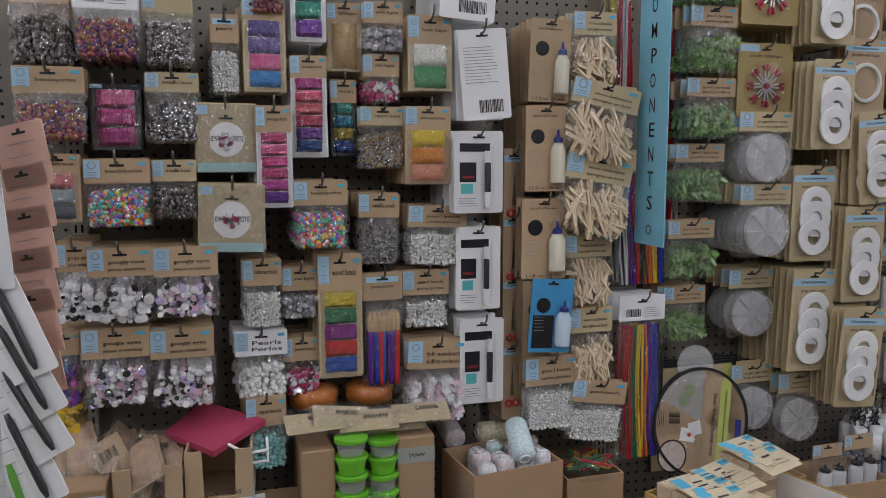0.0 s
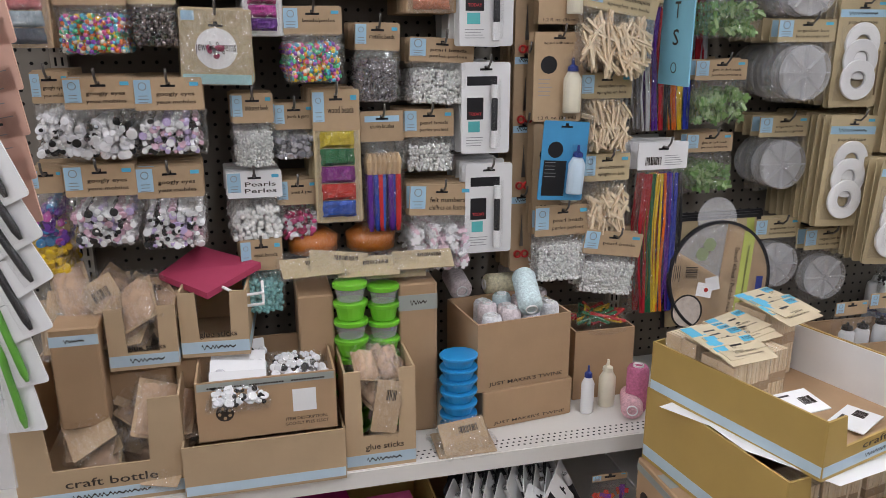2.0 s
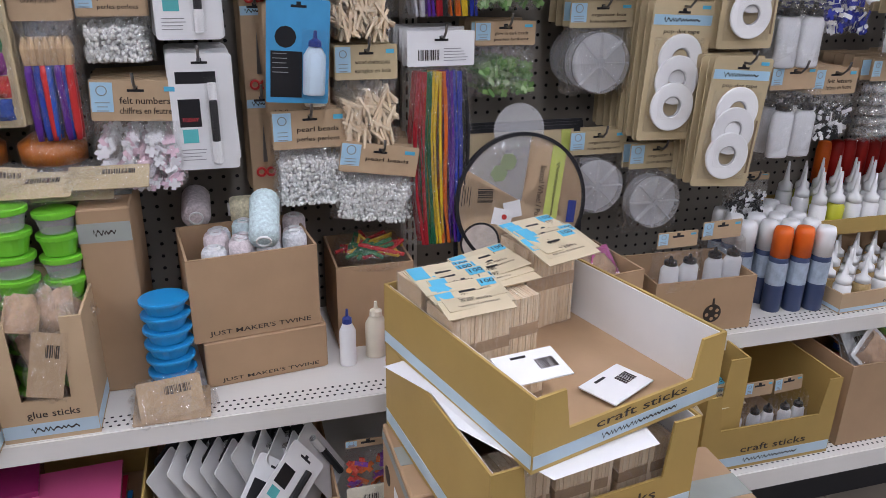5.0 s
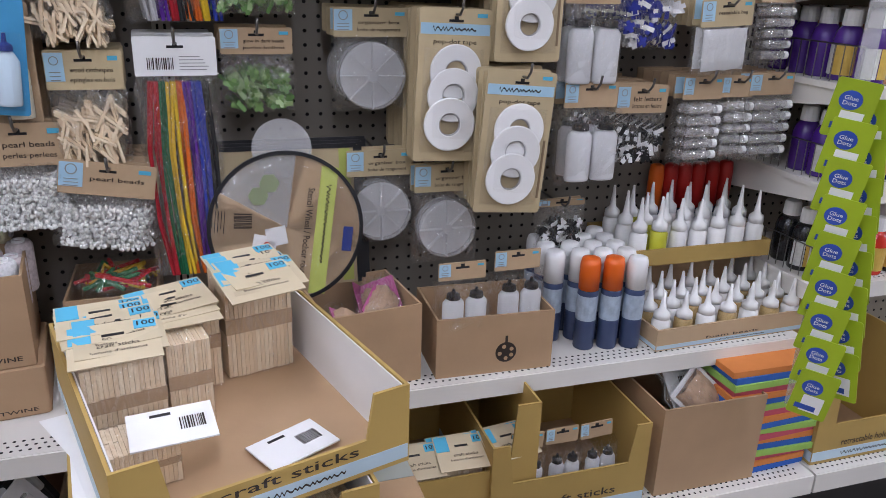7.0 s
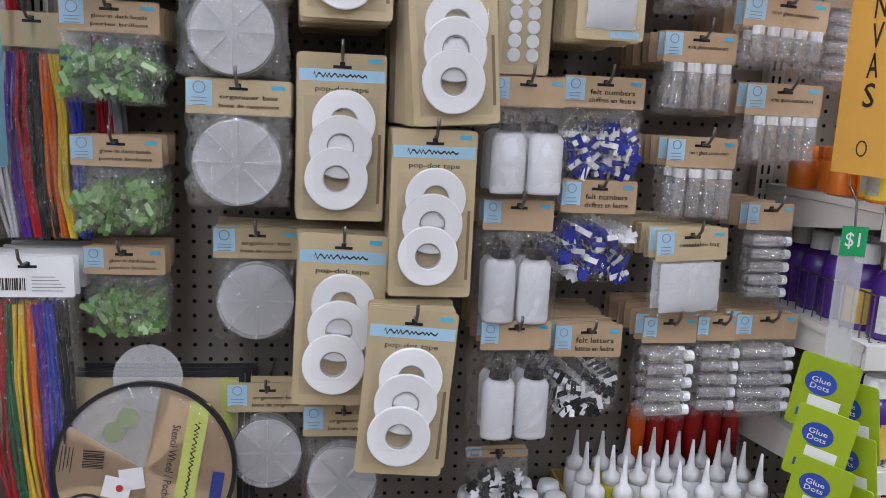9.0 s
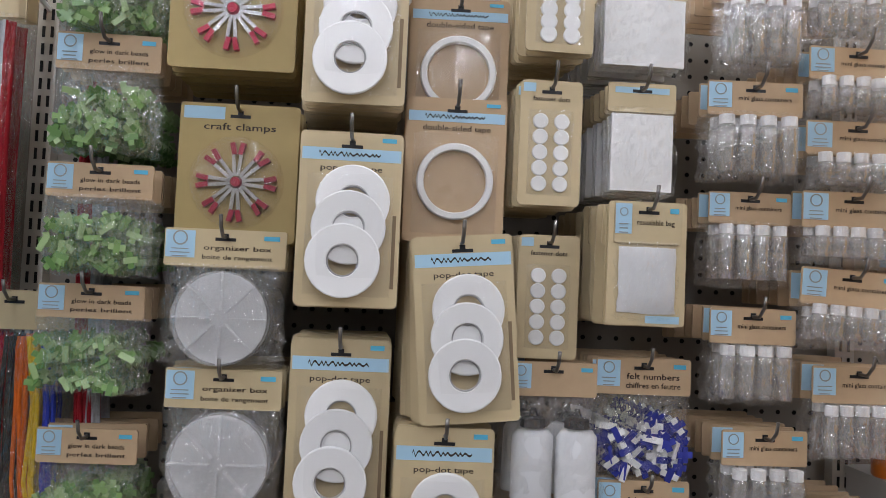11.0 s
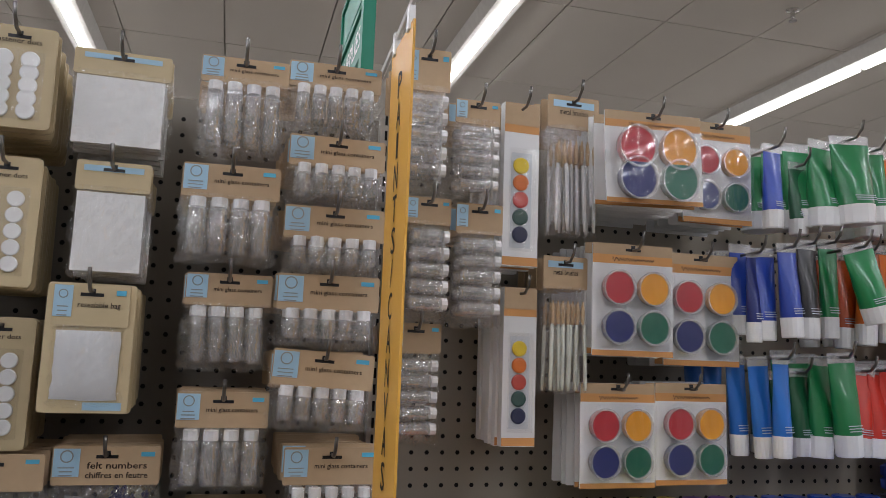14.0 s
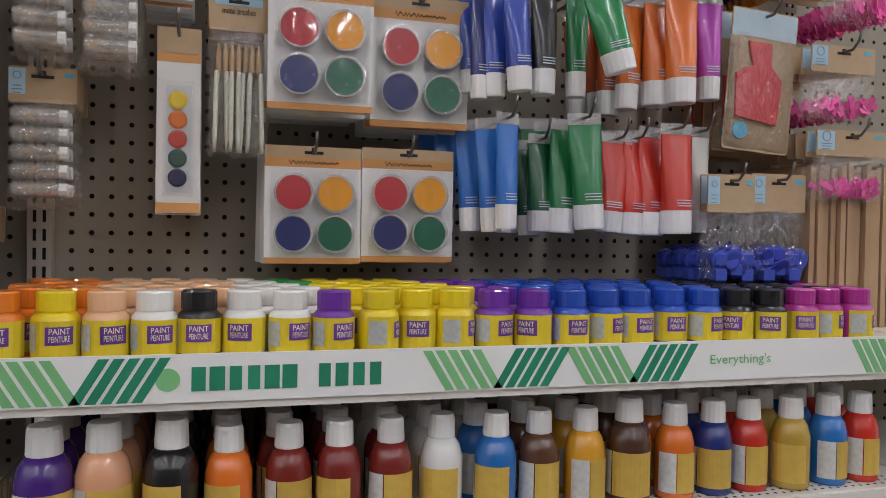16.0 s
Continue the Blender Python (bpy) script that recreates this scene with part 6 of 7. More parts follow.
fe.location = (fx[0], 1.56, fx[2] - 0.03)

# lower shelf
tray(0.042, 1.268, 0.321, 0.138, 0.131, "plain brown tray of foam brush packs", 0.3, base=SL, notch=(0, 0), material=CORR2, brand=False)
for k in range(2):
    lx = (0.053, 1.300, 0.424, 0.136, 0.127)
    loose_pack(lx[0] - 0.035 + 0.07 * k, 1.3, lx[2] - 0.06, 0.06, 0.13, "peach foam brush pack standing in a tray", 80, 0, 0, card=ROSE)
tray(0.264, 1.283, 0.348, 0.306, 0.181, "golden craft storage box tray with a low front", 0.3, base=SL, material=GOLD, text="craft storage box", notch=(0.74, 0.62))
bx = (0.312, 1.310, 0.389, 0.148, 0.148)


def case(x, y, z, w, d, h, col, name, rot=0):
    th = thing("storage_case", name + " translucent plastic craft storage case", "storage case", "storage cases")
    m = mat("case_" + name, col, 0.25, var=0.06, bump=0.02, coat=0.4)
    part("tray_half", Geo().box((0, d / 2, h * 0.3), (w * 0.96, d * 0.96, h * 0.56)), m, th)
    part("lid_half", Geo().box((0, d / 2, h * 0.8), (w, d, h * 0.38)), m, th)
    for s in (-0.28, 0.28):
        part("latch", Geo().box((s * w, -0.003, h * 0.6), (0.018, 0.006, h * 0.6)), m, th)
    th.matrix_basis = pose(x, y, z, 0, 0, rot)


for k, (c, nm) in enumerate((((0.4, 0.02, 0.06), "red"), ((0.03, 0.2, 0.5), "blue"), ((0.45, 0.03, 0.05), "red"), ((0.6, 0.1, 0.25), "pink"))):
    case(bx[0], 1.3, SL + 0.012 + 0.032 * k, 0.135, 0.13, 0.031, c, nm, -3 + 2 * k)
case(bx[0] - 0.12, 1.36, SL + 0.06, 0.12, 0.13, 0.09, (0.3, 0.02, 0.12), "plum", 8)
bag(bx[0] - 0.1, 1.31, SL + 0.1, 0.055, 0.06, "purple glitter pack behind the tray front", 0.3, "chip", 0.006, palette("purple_glitter", [(0.3, 0.05, 0.4), (0.2, 0.03, 0.3)], 0.2, 0.5), n=0)
tray(0.575, 1.288, 0.293, 0.308, 0.130, "craft sticks tray crammed with chalk marker cards", 0.3, base=SL, text="", notch=(0.8, 0.5), material=CORR)
mx = (0.577, 1.300, 0.353, 0.305, 0.140)
for k in range(28):
    mk = thing("marker_card", "chalk marker card packed on edge in a tray", "marker pack", "packed marker cards")
    part("backing_card", Geo().sheet(rounded(0.075, 0.15, 0.006, 0.075), -0.001, 0.001), WHITE if k % 3 == 0 else BLACK, mk)
    part("marker", Geo().rod([(0.015, -0.008, -0.06), (0.015, -0.008, 0.05)], 0.0065, 8), BLACK, mk)
    part("marker_cap", Geo().rod([(0.015, -0.008, 0.015), (0.015, -0.008, 0.05)], 0.0075, 8), WPLAST, mk)
    mk.matrix_basis = pose(mx[0] - 0.11 + 0.0088 * k, 1.37 + 0.03 * (k % 3), SL + 0.1 + 0.006 * (k % 4), -15, random.uniform(-25, -10), 62 + random.uniform(-8, 8))
for k, (dx, rr) in enumerate(((0.02, 40), (0.06, 55))):
    mk = thing("marker_card", "white chalk marker card lying across a full tray", "marker pack", "loose marker cards")
    part("backing_card", Geo().sheet(rounded(0.08, 0.16, 0.006, 0.08), -0.001, 0.001), WHITE, mk)
    flat_part("sample_label", -0.018, 0.02, 0.028, 0.035, -0.001, BLACK, mk)
    flat_part("teal_label", -0.02, -0.012, 0.02, 0.018, -0.001, mat("teal_ink", (0.1, 0.45, 0.45), 0.6), mk)
    part("marker", Geo().rod([(0.015, -0.008, -0.04), (0.015, -0.008, 0.05)], 0.0065, 8), BLACK, mk)
    part("marker_cap", Geo().rod([(0.015, -0.008, -0.06), (0.015, -0.008, -0.03)], 0.0075, 8), WPLAST, mk)
    slot(mk, 0.068)
    mk.matrix_basis = pose(mx[0] + dx, 1.29, SL + 0.105 + 0.02 * k, -40, rr, 0)
loose = (0.779, 1.300, 0.287, 0.092, 0.103)
loose_pack(loose[0], 1.3, SL + 0.05, 0.07, 0.09, "cream glue pack lying at the tray's end", 80, 0, 0, card=CREAM)
bag(loose[0] + 0.01, 1.34, SL + 0.17, 0.08, 0.1, "orange and purple feathers in a clear bag", 0.15, "chip", 0.012, palette("feather_mix", [(0.65, 0.15, 0.02), (0.2, 0.05, 0.3), (0.5, 0.05, 0.03)], 0.9), n=0)
lx = (-0.227, 1.300, 0.414, 0.150, 0.117)
loose_pack(lx[0], 1.3, lx[2] - 0.06, 0.14, 0.1, "kraft foam pack in clear film on the base shelf", 70, 6, 0)
heap(lx[0] - 0.1, 1.32, SL + 0.03, 0.3, 0.15, 9, 0.11, "wrapped craft pack lying on the base shelf")
bl = thing("black_bag_pack", "black felt sheets in a pack on the base shelf", "felt sheets")
part("felt", Geo().pillow(-0.07, 0.07, 0, 0.07, 0.06, 0.06), mat("black_felt", (0.008, 0.008, 0.009), 0.95), bl, smooth=True)
bl.location = (lx[0] + 0.13, 1.35, SL + 0.02)

# cartons on the floor before the shelves
tray(0.047, 1.200, 0.243, 0.224, 0.240, "white-lined carton of googly eye packs on the floor", 0.12, material=WHITE, notch=(0, 0), band=None, base=0.0, name="open_carton")
ex = (0.054, 1.200, 0.243, 0.220, 0.126)
for k in range(5):
    pk = thing("eye_pack", "googly eye pack lying in a floor carton", "googly eyes", "floor eye packs")
    tagged(part("eyes", fill_geo("disc", 0.1, 0.07, 0.03, 0.012, 0.008), EYES, pk), kind="stuff")
    part("wrap", Geo().pillow(-0.055, 0.055, -0.045, 0.035, 0.015, 0.001), FILM, pk, smooth=True)
    pk.matrix_basis = pose(ex[0] - 0.05 + 0.03 * k, 1.24 + 0.012 * k, ex[2] - 0.02, -55, random.uniform(-30, 30), 0)
loose_pack(ex[0] + 0.03, 1.2, ex[2] + 0.0, 0.1, 0.09, "white-backed eye pack with a barcode", 60, 3, 0, card=WHITE)
tray(0.294, 1.170, 0.178, 0.238, 0.192, "brown carton of button packs on the floor", 0.13, material=CORR, notch=(0, 0), band=None, base=0.0, name="open_carton")
ex = (0.297, 1.170, 0.199, 0.233, 0.095)
for k in range(4):
    loose_pack(ex[0] - 0.05 + 0.035 * k, 1.2 + 0.02 * (k % 2), ex[2] - 0.02, 0.075, 0.1, "tan craft card pack in a floor carton", 65, random.uniform(-12, 12), 0, card=TAN if k % 2 else WHITE)
tray(-0.165, 1.000, 0.496, 0.249, 0.277, "brown carton of storage cup packs on the floor", 0.22, material=CORR2, notch=(0, 0), band=None, base=0.0, name="open_carton")
ex = (-0.186, 1.050, 0.506, 0.177, 0.194)
for k in range(4):
    for j in range(2):
        c = thing("blue_cups", "blue storage cups in a wrapped pack", "storage cups", "blue cup packs")
        part("cup", Geo().lathe([(0.026, 0), (0.034, 0.018), (0.036, 0.018), (0.036, 0.024), (0.03, 0.026)], None, 16), mat("cup_blue", (0.02, 0.27, 0.6), 0.3), c)
        part("wrap", Geo().lathe([(0.03, -0.002), (0.039, 0.02), (0.03, 0.03)], None, 10), FILM, c, smooth=True)
        c.matrix_basis = pose(ex[0] - 0.06 + 0.05 * j + 0.012 * k, 1.0 + 0.035 * k, ex[2] - 0.045 + 0.018 * k, 55 - 6 * j, 20, 0)
loose_pack(ex[0] + 0.1, 1.05, ex[2] - 0.06, 0.1, 0.08, "tan header card on orange storage cups", 60, -15, 0, card=TAN)
loose_pack(ex[0] + 0.09, 1.0, ex[2] - 0.11, 0.11, 0.09, "tan header card lying in the carton", 45, 5, 0, card=TAN)
og = thing("amber_cups", "orange storage cups in a wrapped pack", "storage cups", "amber cups")
part("cup", Geo().lathe([(0.04, 0), (0.046, 0.03), (0.03, 0.04)], None, 16), AMBER, og, smooth=True)
og.location = (ex[0] + 0.12, 1.08, ex[2] - 0.11)

# stack of cartons and craft stick trays
for k in range(3):
    for j in range(2):
        c = carton(1.03 + 0.005 * k - 0.012 * j, 0.868 + 0.192 * j, 0.155 * (k + 1) - 0.001, 0.46, 0.153, "brown carton with grey tape band and palette emblem", 0.186, band=GREY_BAND, palette_mark=True, tri=j == 0, label_patch=True, rot=(2, -1, 1)[k] * 0.6)


def stick_tray(x, y, z, rot, h, w, d, label, torn=False):
    th = tray(x, y, z + h, w, h, label, d, material=GOLD, text="craft sticks", notch=(0.72, 0.55), rot=rot, name="stick_tray", side=1.0)
    for s in (-1, 1):
        part("liner", Geo().box((s * (w / 2 - 0.006), d / 2, h * 0.5), (0.002, d * 0.96, h * 0.96)), WHITE, th, "white inner face of the carton")
    return th


stick_tray(1.005, 0.915, 0.4655, 8, 0.15, 0.31, 0.35, "golden craft sticks tray full of sticks under another")
stick_tray(1.048, 0.925, 0.617, 15.8, 0.1, 0.316, 0.357, "golden craft sticks tray with a torn half-empty front")
M2 = pose(1.048, 0.925, 0.617, 0, 0, 15.8)
M1 = pose(1.005, 0.915, 0.4655, 0, 0, 8)


def stick_bundle(m, x, y, z, w, d, h, cols):
    th = thing("stick_bundle", "bundle of pale craft sticks held by a paper band", "craft sticks", "stick bundles")
    g = Geo()
    n = 16
    for i in range(n):
        for j in range(2):
            g.box(((i + 0.5) / n * w - w / 2, (j + 0.5) / 2 * d - d / 2 + random.uniform(-0.001, 0.001), h / 2), (w / n * 0.92, d / 2 * 0.98, h + random.uniform(-0.003, 0)))
    tagged(part("sticks", g, WOODS, th), kind="stuff")
    part("paper_band", Geo().box((0, 0, h * 0.55), (w * 1.02, d * 1.02, h * 0.16)), mat("band_paper", (0.4, 0.28, 0.17), 0.7), th)
    part("wrap", Geo().box((0, 0, h / 2), (w * 1.03, d * 1.04, h * 1.02)), FILM, th)
    th.matrix_basis = m @ pose(x, y, z, 0, 0, random.uniform(-3, 3))


for bx0, by0, bw, bh in ((-0.105, 0.3, 0.085, 0.118), (-0.105, 0.215, 0.088, 0.108), (-0.012, 0.3, 0.084, 0.12), (-0.03, 0.222, 0.05, 0.112), (0.085, 0.305, 0.09, 0.138)):
    stick_bundle(M2, bx0, by0, 0.006, bw, 0.072, bh, 0)
stick_bundle(M2, -0.11, 0.12, 0.006, 0.075, 0.06, 0.05, 0)
for i in range(3):
    stick_bundle(M1, -0.095 + 0.095 * i, 0.06, 0.006, 0.085, 0.06, 0.1, 0)
CREAMC = mat("cream_header", (0.57, 0.48, 0.32), 0.5, var=0.06)
def stick_header(m):
    th = thing("stick_pack", "craft sticks header card with cyan patches", "craft sticks", "craft stick packs")
    part("card", Geo().box((0, 0, 0), (0.098, 0.075, 0.0015)), CREAMC, th)
    part("cyan_patch", Geo().box((-0.035, 0.02, 0.001), (0.024, 0.032, 0.0008)), CYAN, th)
    part("count_mark", Geo().box((0.035, 0.026, 0.001), (0.024, 0.016, 0.0008)), CYAN, th)
    part("hang_slot", Geo().box((0, 0.014, 0.001), (0.024, 0.004, 0.0008)), BLACK, th)
    for words, ww, hh, xx, yy in (("100", 0.02, 0.009, 0.035, 0.026), ("craft sticks", 0.045, 0.006, 0.004, -0.006), ("batons d'artisanat", 0.06, 0.005, 0.004, -0.016)):
        o = lettering(words, ww, hh, th, 0, 0, 0, INK)
        o.matrix_basis = pose(xx, yy, 0.0009 if words != "100" else 0.0013, -90, 0, 0)
    th.matrix_basis = m


for hx0, hy0, hz0, hn, turn in ((-0.105, 0.24, 0.124, 5, -6), (-0.03, 0.26, 0.126, 3, 5), (0.085, 0.285, 0.144, 5, 3)):
    for k in range(hn):
        stick_header(M2 @ pose(hx0 + random.uniform(-0.006, 0.006), hy0 - 0.014 * k + 0.02, hz0 + 0.003 + 0.002 * (hn - k), 6 + 1.5 * k, random.uniform(-3, 3), turn + random.uniform(-5, 5)))
wp = thing("torn_paper", "torn white paper between the two trays", "paper")
part("sheet", Geo().add([(-0.19, 0.3, 0), (-0.17, 0.2, 0.003), (-0.18, 0.12, 0), (-0.165, 0.05, 0.004), (-0.14, -0.02, 0), (0.02, -0.03, -0.004), (0.06, 0.1, 0), (0, 0.3, 0.001)], [(0, 1, 2, 3, 4, 5, 6, 7)]), WHITE, wp)
wp.matrix_basis = M2 @ pose(0, 0, -0.0008)
for k, (a, b, r) in enumerate(((0.05, 0.08, 12), (-0.075, 0.11, -8))):
    th = thing("white_card", "white barcode pack lying in the stick tray", "craft pack", "white cards")
    part("card", Geo().box((0, 0, 0), (0.09, 0.06, 0.002)), WHITE, th)
    o = bars_v(th, 0, 0, 0.026, 0.02, 0)
    o.matrix_basis = pose(0.022, 0, 0.0016, -90, 0, 0)
    part("hang_slot", Geo().box((-0.01, 0.02, 0.0013), (0.022, 0.004, 0.0006)), BLACK, th)
    th.matrix_basis = M2 @ pose(a, b, 0.012 + 0.05 * k, 8 * k, 0, r)

# right-hand section of the upper shelf
hp = (1.130, 1.520, 0.855, 0.256, 0.266)
ho = thing("stencil_wheel", "round kraft and clear stencil wheel with a black rim", "stencil wheel")
hr = hp[4] / 2
ring = [(hr * 0.97 * math.cos(radians(a)), hr * 0.97 * math.sin(radians(a))) for a in range(148, 441, 4)]
part("kraft_disc", Geo().sheet([(0, 0)] + ring, -0.002, 0.0), KRAFT, ho, "printed kraft disc with a cut-out sector")
ring = [(hr * 0.95 * math.cos(radians(a)), hr * 0.95 * math.sin(radians(a))) for a in range(80, 149, 4)]
part("clear_sector", Geo().sheet([(0, 0)] + ring, -0.001, 0.0006), FROST, ho, "milky clear stencil sector")
for a, rr, nm in ((108, 0.62, "flower_stencil"), (128, 0.55, "leaf_stencil")):
    part(nm, Geo().lathe([(hr * 0.13, 0), (hr * 0.13, 0.0005)], pose(hr * rr * math.cos(radians(a)), -0.0012, hr * rr * math.sin(radians(a)), 90), 6), mat("stencil_green", (0.3, 0.36, 0.2), 0.4), ho)
part("rim", Geo().lathe([(hr * 0.95, -0.005), (hr, -0.005), (hr, 0.005), (hr * 0.95, 0.005)], pose(0, 0, 0, 90), 48, True), BLACK, ho, "black plastic rim")
LIMEP = mat("lime_print", (0.5, 0.56, 0.13), 0.5)
o = part("lime_band", Geo().box((hr * 0.47, -0.0028, 0), (hr * 0.22, 0.0008, hr * 1.7)), LIMEP, ho)
o.matrix_basis = pose(0, 0, 0, 0, 9, 0)
o = wordmark(ho, 0, 0, hr * 1.05, hr * 0.08, 0)
o.matrix_basis = pose(hr * 0.49, -0.0034, hr * 0.02, 0, 99, 0)
lettering("Stencil Wheel / Pochoir roue", hr * 1.15, hr * 0.09, ho, hr * 0.25, -0.003, -hr * 0.06, flip=99)
o = flat_part("navy_label", 0, 0, hr * 0.13, hr * 0.33, 0, NAVY, ho)
o.matrix_basis = pose(hr * 0.78, -0.0025, -hr * 0.2, 0, 8, 0)
o = bars_v(ho, 0, 0, 0.026, 0.03, 0)
o.matrix_basis = pose(-hr * 0.55, -0.0028, hr * 0.12, 0, 95, 0)
o = bars(ho, 0, 0, 0.04, 5, 0.005, 0, INK)
o.matrix_basis = pose(-hr * 0.78, -0.0025, hr * 0.12, 0, 98, 0)
for dx, dz, rr, ww in ((-0.3, -0.2, 14, 0.3), (-0.14, -0.1, -8, 0.26)):
    o = flat_part("card_picture", 0, 0, hr * ww, hr * 0.24, 0, WHITE, ho, "printed picture of white cards")
    o.matrix_basis = pose(hr * dx, -0.0026, hr * dz, 0, rr, 0)
part("cherry_print", Geo().lathe([(hr * 0.04, 0), (hr * 0.04, 0.0005)], pose(-hr * 0.27, -0.0034, -hr * 0.2, 90), 10), SCRED, ho)
part("round_picture", Geo().lathe([(hr * 0.27, 0), (hr * 0.27, 0.0006)], pose(-hr * 0.64, -0.0024, -hr * 0.55, 90), 24), mat("pale_picture", (0.5, 0.44, 0.38), 0.5, var=0.35, scale=70), ho)
part("picture_ring", Geo().lathe([(hr * 0.27, 0), (hr * 0.3, 0), (hr * 0.3, 0.0012), (hr * 0.27, 0.0012)], pose(-hr * 0.64, -0.0024, -hr * 0.55, 90), 24, True), BLACK, ho)
o = part("film", Geo().lathe([(hr * 0.96, 0.002), (hr * 0.96, 0.006), (hr * 0.8, 0.008)], pose(0, 0, 0, 90), 32), BLISTER, ho, smooth=True)
part("hang_hub", Geo().lathe([(hr * 0.38, 0), (hr * 0.38, 0.004), (hr * 0.1, 0.006)], pose(0, 0.012, hr * 1.02, 90), 26), FROST, ho, "frosted plastic hanging hub")
ho.matrix_basis = pose(hp[0], 1.52, hp[2] - hr, -8, 0, 0)
for k in range(3):
    fr = thing("stencil_card", "square tan stencil card with a black edge behind the wheel", "stencil card", "stencil cards")
    q = hr * 1.9
    part("card", Geo().box((0, 0, q / 2), (q, 0.003, q)), TAN, fr)
    part("edge", Geo().box((0, -0.0015, q), (q * 1.02, 0.005, 0.008)).box((q / 2, -0.0015, q / 2), (0.008, 0.005, q)).box((-q / 2, -0.0015, q / 2), (0.008, 0.005, q)), BLACK, fr, "black card edge")
    part("lime_tip", Geo().box((q * 0.42, -0.0022, q * 0.5), (0.02, 0.0008, q * 0.96)), LIMEP, fr)
    fr.matrix_basis = pose(hp[0] + 0.006 + 0.009 * k, 1.548 + 0.008 * k, hp[2] - hr * 1.93 + 0.004 * k, -8, 0, 0)
tray(1.255, 1.385, 0.610, 0.172, 0.137, "brown craft carton of pink-labelled packs", 0.17, material=CORR, notch=(0, 0), band=None, base=SB, name="open_carton", rot=8)
qx = (1.255, 1.385, 0.610, 0.172, 0.137)
heap(qx[0], 1.42, qx[2] - 0.05, 0.08, 0.08, 5, 0.07, "glossy craft pack in an open carton", card=mat("magenta_card", (0.45, 0.08, 0.25), 0.5))
pc = tray(1.476, 1.385, 0.578, 0.221, 0.110, "brown carton of squeeze bottle packs with palette emblem", 0.15, material=CORR, notch=(0, 0), band=None, base=SB, name="open_carton", rot=-2)
mark(pc, 0.02, 0.04, 0.02)
bottle_bag(1.419, 1.420, 0.671, 0.107, 0.136, 0)
bottle_bag(1.532, 1.440, 0.677, 0.110, 0.157, 0)
BLUEP = mat("spray_navy", (0.04, 0.06, 0.13), 0.35)


def spray(x, y, base, r, h, cap, capname):
    th = thing("spray_can", "spray glue can with a " + capname + " cap and dark label", "spray can", "spray cans")
    part("can", Geo().lathe([(r * 0.95, 0), (r, 0.003), (r, h * 0.64), (r * 0.9, h * 0.67)], None, 18), BLUEP, th, smooth=True)
    part("label_band", Geo().lathe([(r * 1.005, h * 0.33), (r * 1.005, h * 0.6)], None, 18), mat("spray_label", (0.35, 0.42, 0.5), 0.4, var=0.5, scale=60), th)
    part("cap", Geo().lathe([(r * 0.98, h * 0.66), (r * 0.98, h * 0.93), (r * 0.85, h * 0.99), (r * 0.5, h)], None, 18), cap, th, capname + " plastic cap", smooth=True)
    th.matrix_basis = pose(x, y, base, 0, 0, random.uniform(-60, 60))


ORC = mat("orange_cap", (0.75, 0.13, 0.01), 0.4)
for i in range(3):
    for j in range(5):
        s0 = (1.683, 1.430, 0.650, 0.048, 0.152)
        spray(s0[0] - 0.0 + 0.046 * i, 1.44 + 0.044 * j - 0.008 * i, SB, 0.02, s0[2] - SB, ORC if j == 0 and i < 2 else WPLAST, "orange" if j == 0 and i < 2 else "white")
for j in range(3):
    spray(s0[0] - 0.05, 1.49 + 0.045 * j, SB, 0.02, s0[2] - SB, WPLAST, "white")


def pointy(x, y, base, r, h, body, tint):
    th = thing("pointed_bottle", tint + " craft glue bottle with a long white nozzle", "glue bottle", "pointed bottles")
    part("bottle", Geo().lathe([(r * 0.95, 0), (r, 0.004), (r, h * 0.42), (r * 0.6, h * 0.5)], None, 14), body, th, smooth=True)
    part("nozzle", Geo().lathe([(r * 0.9, h * 0.47), (r * 0.85, h * 0.58), (r * 0.4, h * 0.64), (r * 0.25, h * 0.8), (r * 0.12, h)], None, 12), WPLAST, th, smooth=True)
    th.location = (x, y, base)


fb = (1.990, 1.392, 0.540, 0.360, 0.088)
tray(fb[0], 1.388, SB + 0.045, fb[3], 0.045, "pale foam beads tray of pointed glue bottles", 0.2, text="foam beads", notch=(0, 0), base=SB, rot=2)
GLIT = mat("gold_glitter", (0.45, 0.32, 0.14), 0.4, 0.3, var=0.4, scale=300)
for i in range(7):
    for j in range(4):
        pointy(fb[0] - fb[3] * 0.43 + fb[3] * 0.86 / 6 * i, 1.412 + 0.045 * j, SB + 0.006, 0.0185, 0.105 + random.uniform(-0.004, 0.004), GLIT if (i + j) % 2 else WPLAST, "gold" if (i + j) % 2 else "white")
ub = (1.968, 1.470, 0.713, 0.335, 0.116)
carton(ub[0], 1.575, ub[2] - ub[4], ub[3] * 0.95, 0.1, "brown carton that carries the upper glue tray", 0.1, base=SB)
tray(ub[0], 1.49, ub[2] - ub[4] + 0.035, ub[3], 0.035, "golden tray of glue bottles on a carton", 0.19, material=GOLD, notch=(0, 0), base=ub[2] - ub[4], band=None)
for i in range(7):
    for j in range(3):
        pointy(ub[0] - ub[3] * 0.42 + ub[3] * 0.84 / 6 * i, 1.515 + 0.055 * j, ub[2] - ub[4] + 0.006, 0.018, 0.13 + random.uniform(-0.01, 0.005), mat("yellow_glue", (0.5, 0.5, 0.03), 0.35) if i == 1 else WPLAST, "yellow" if i == 1 else "white")
RDC = mat("red_cap", (0.5, 0.02, 0.015), 0.4)
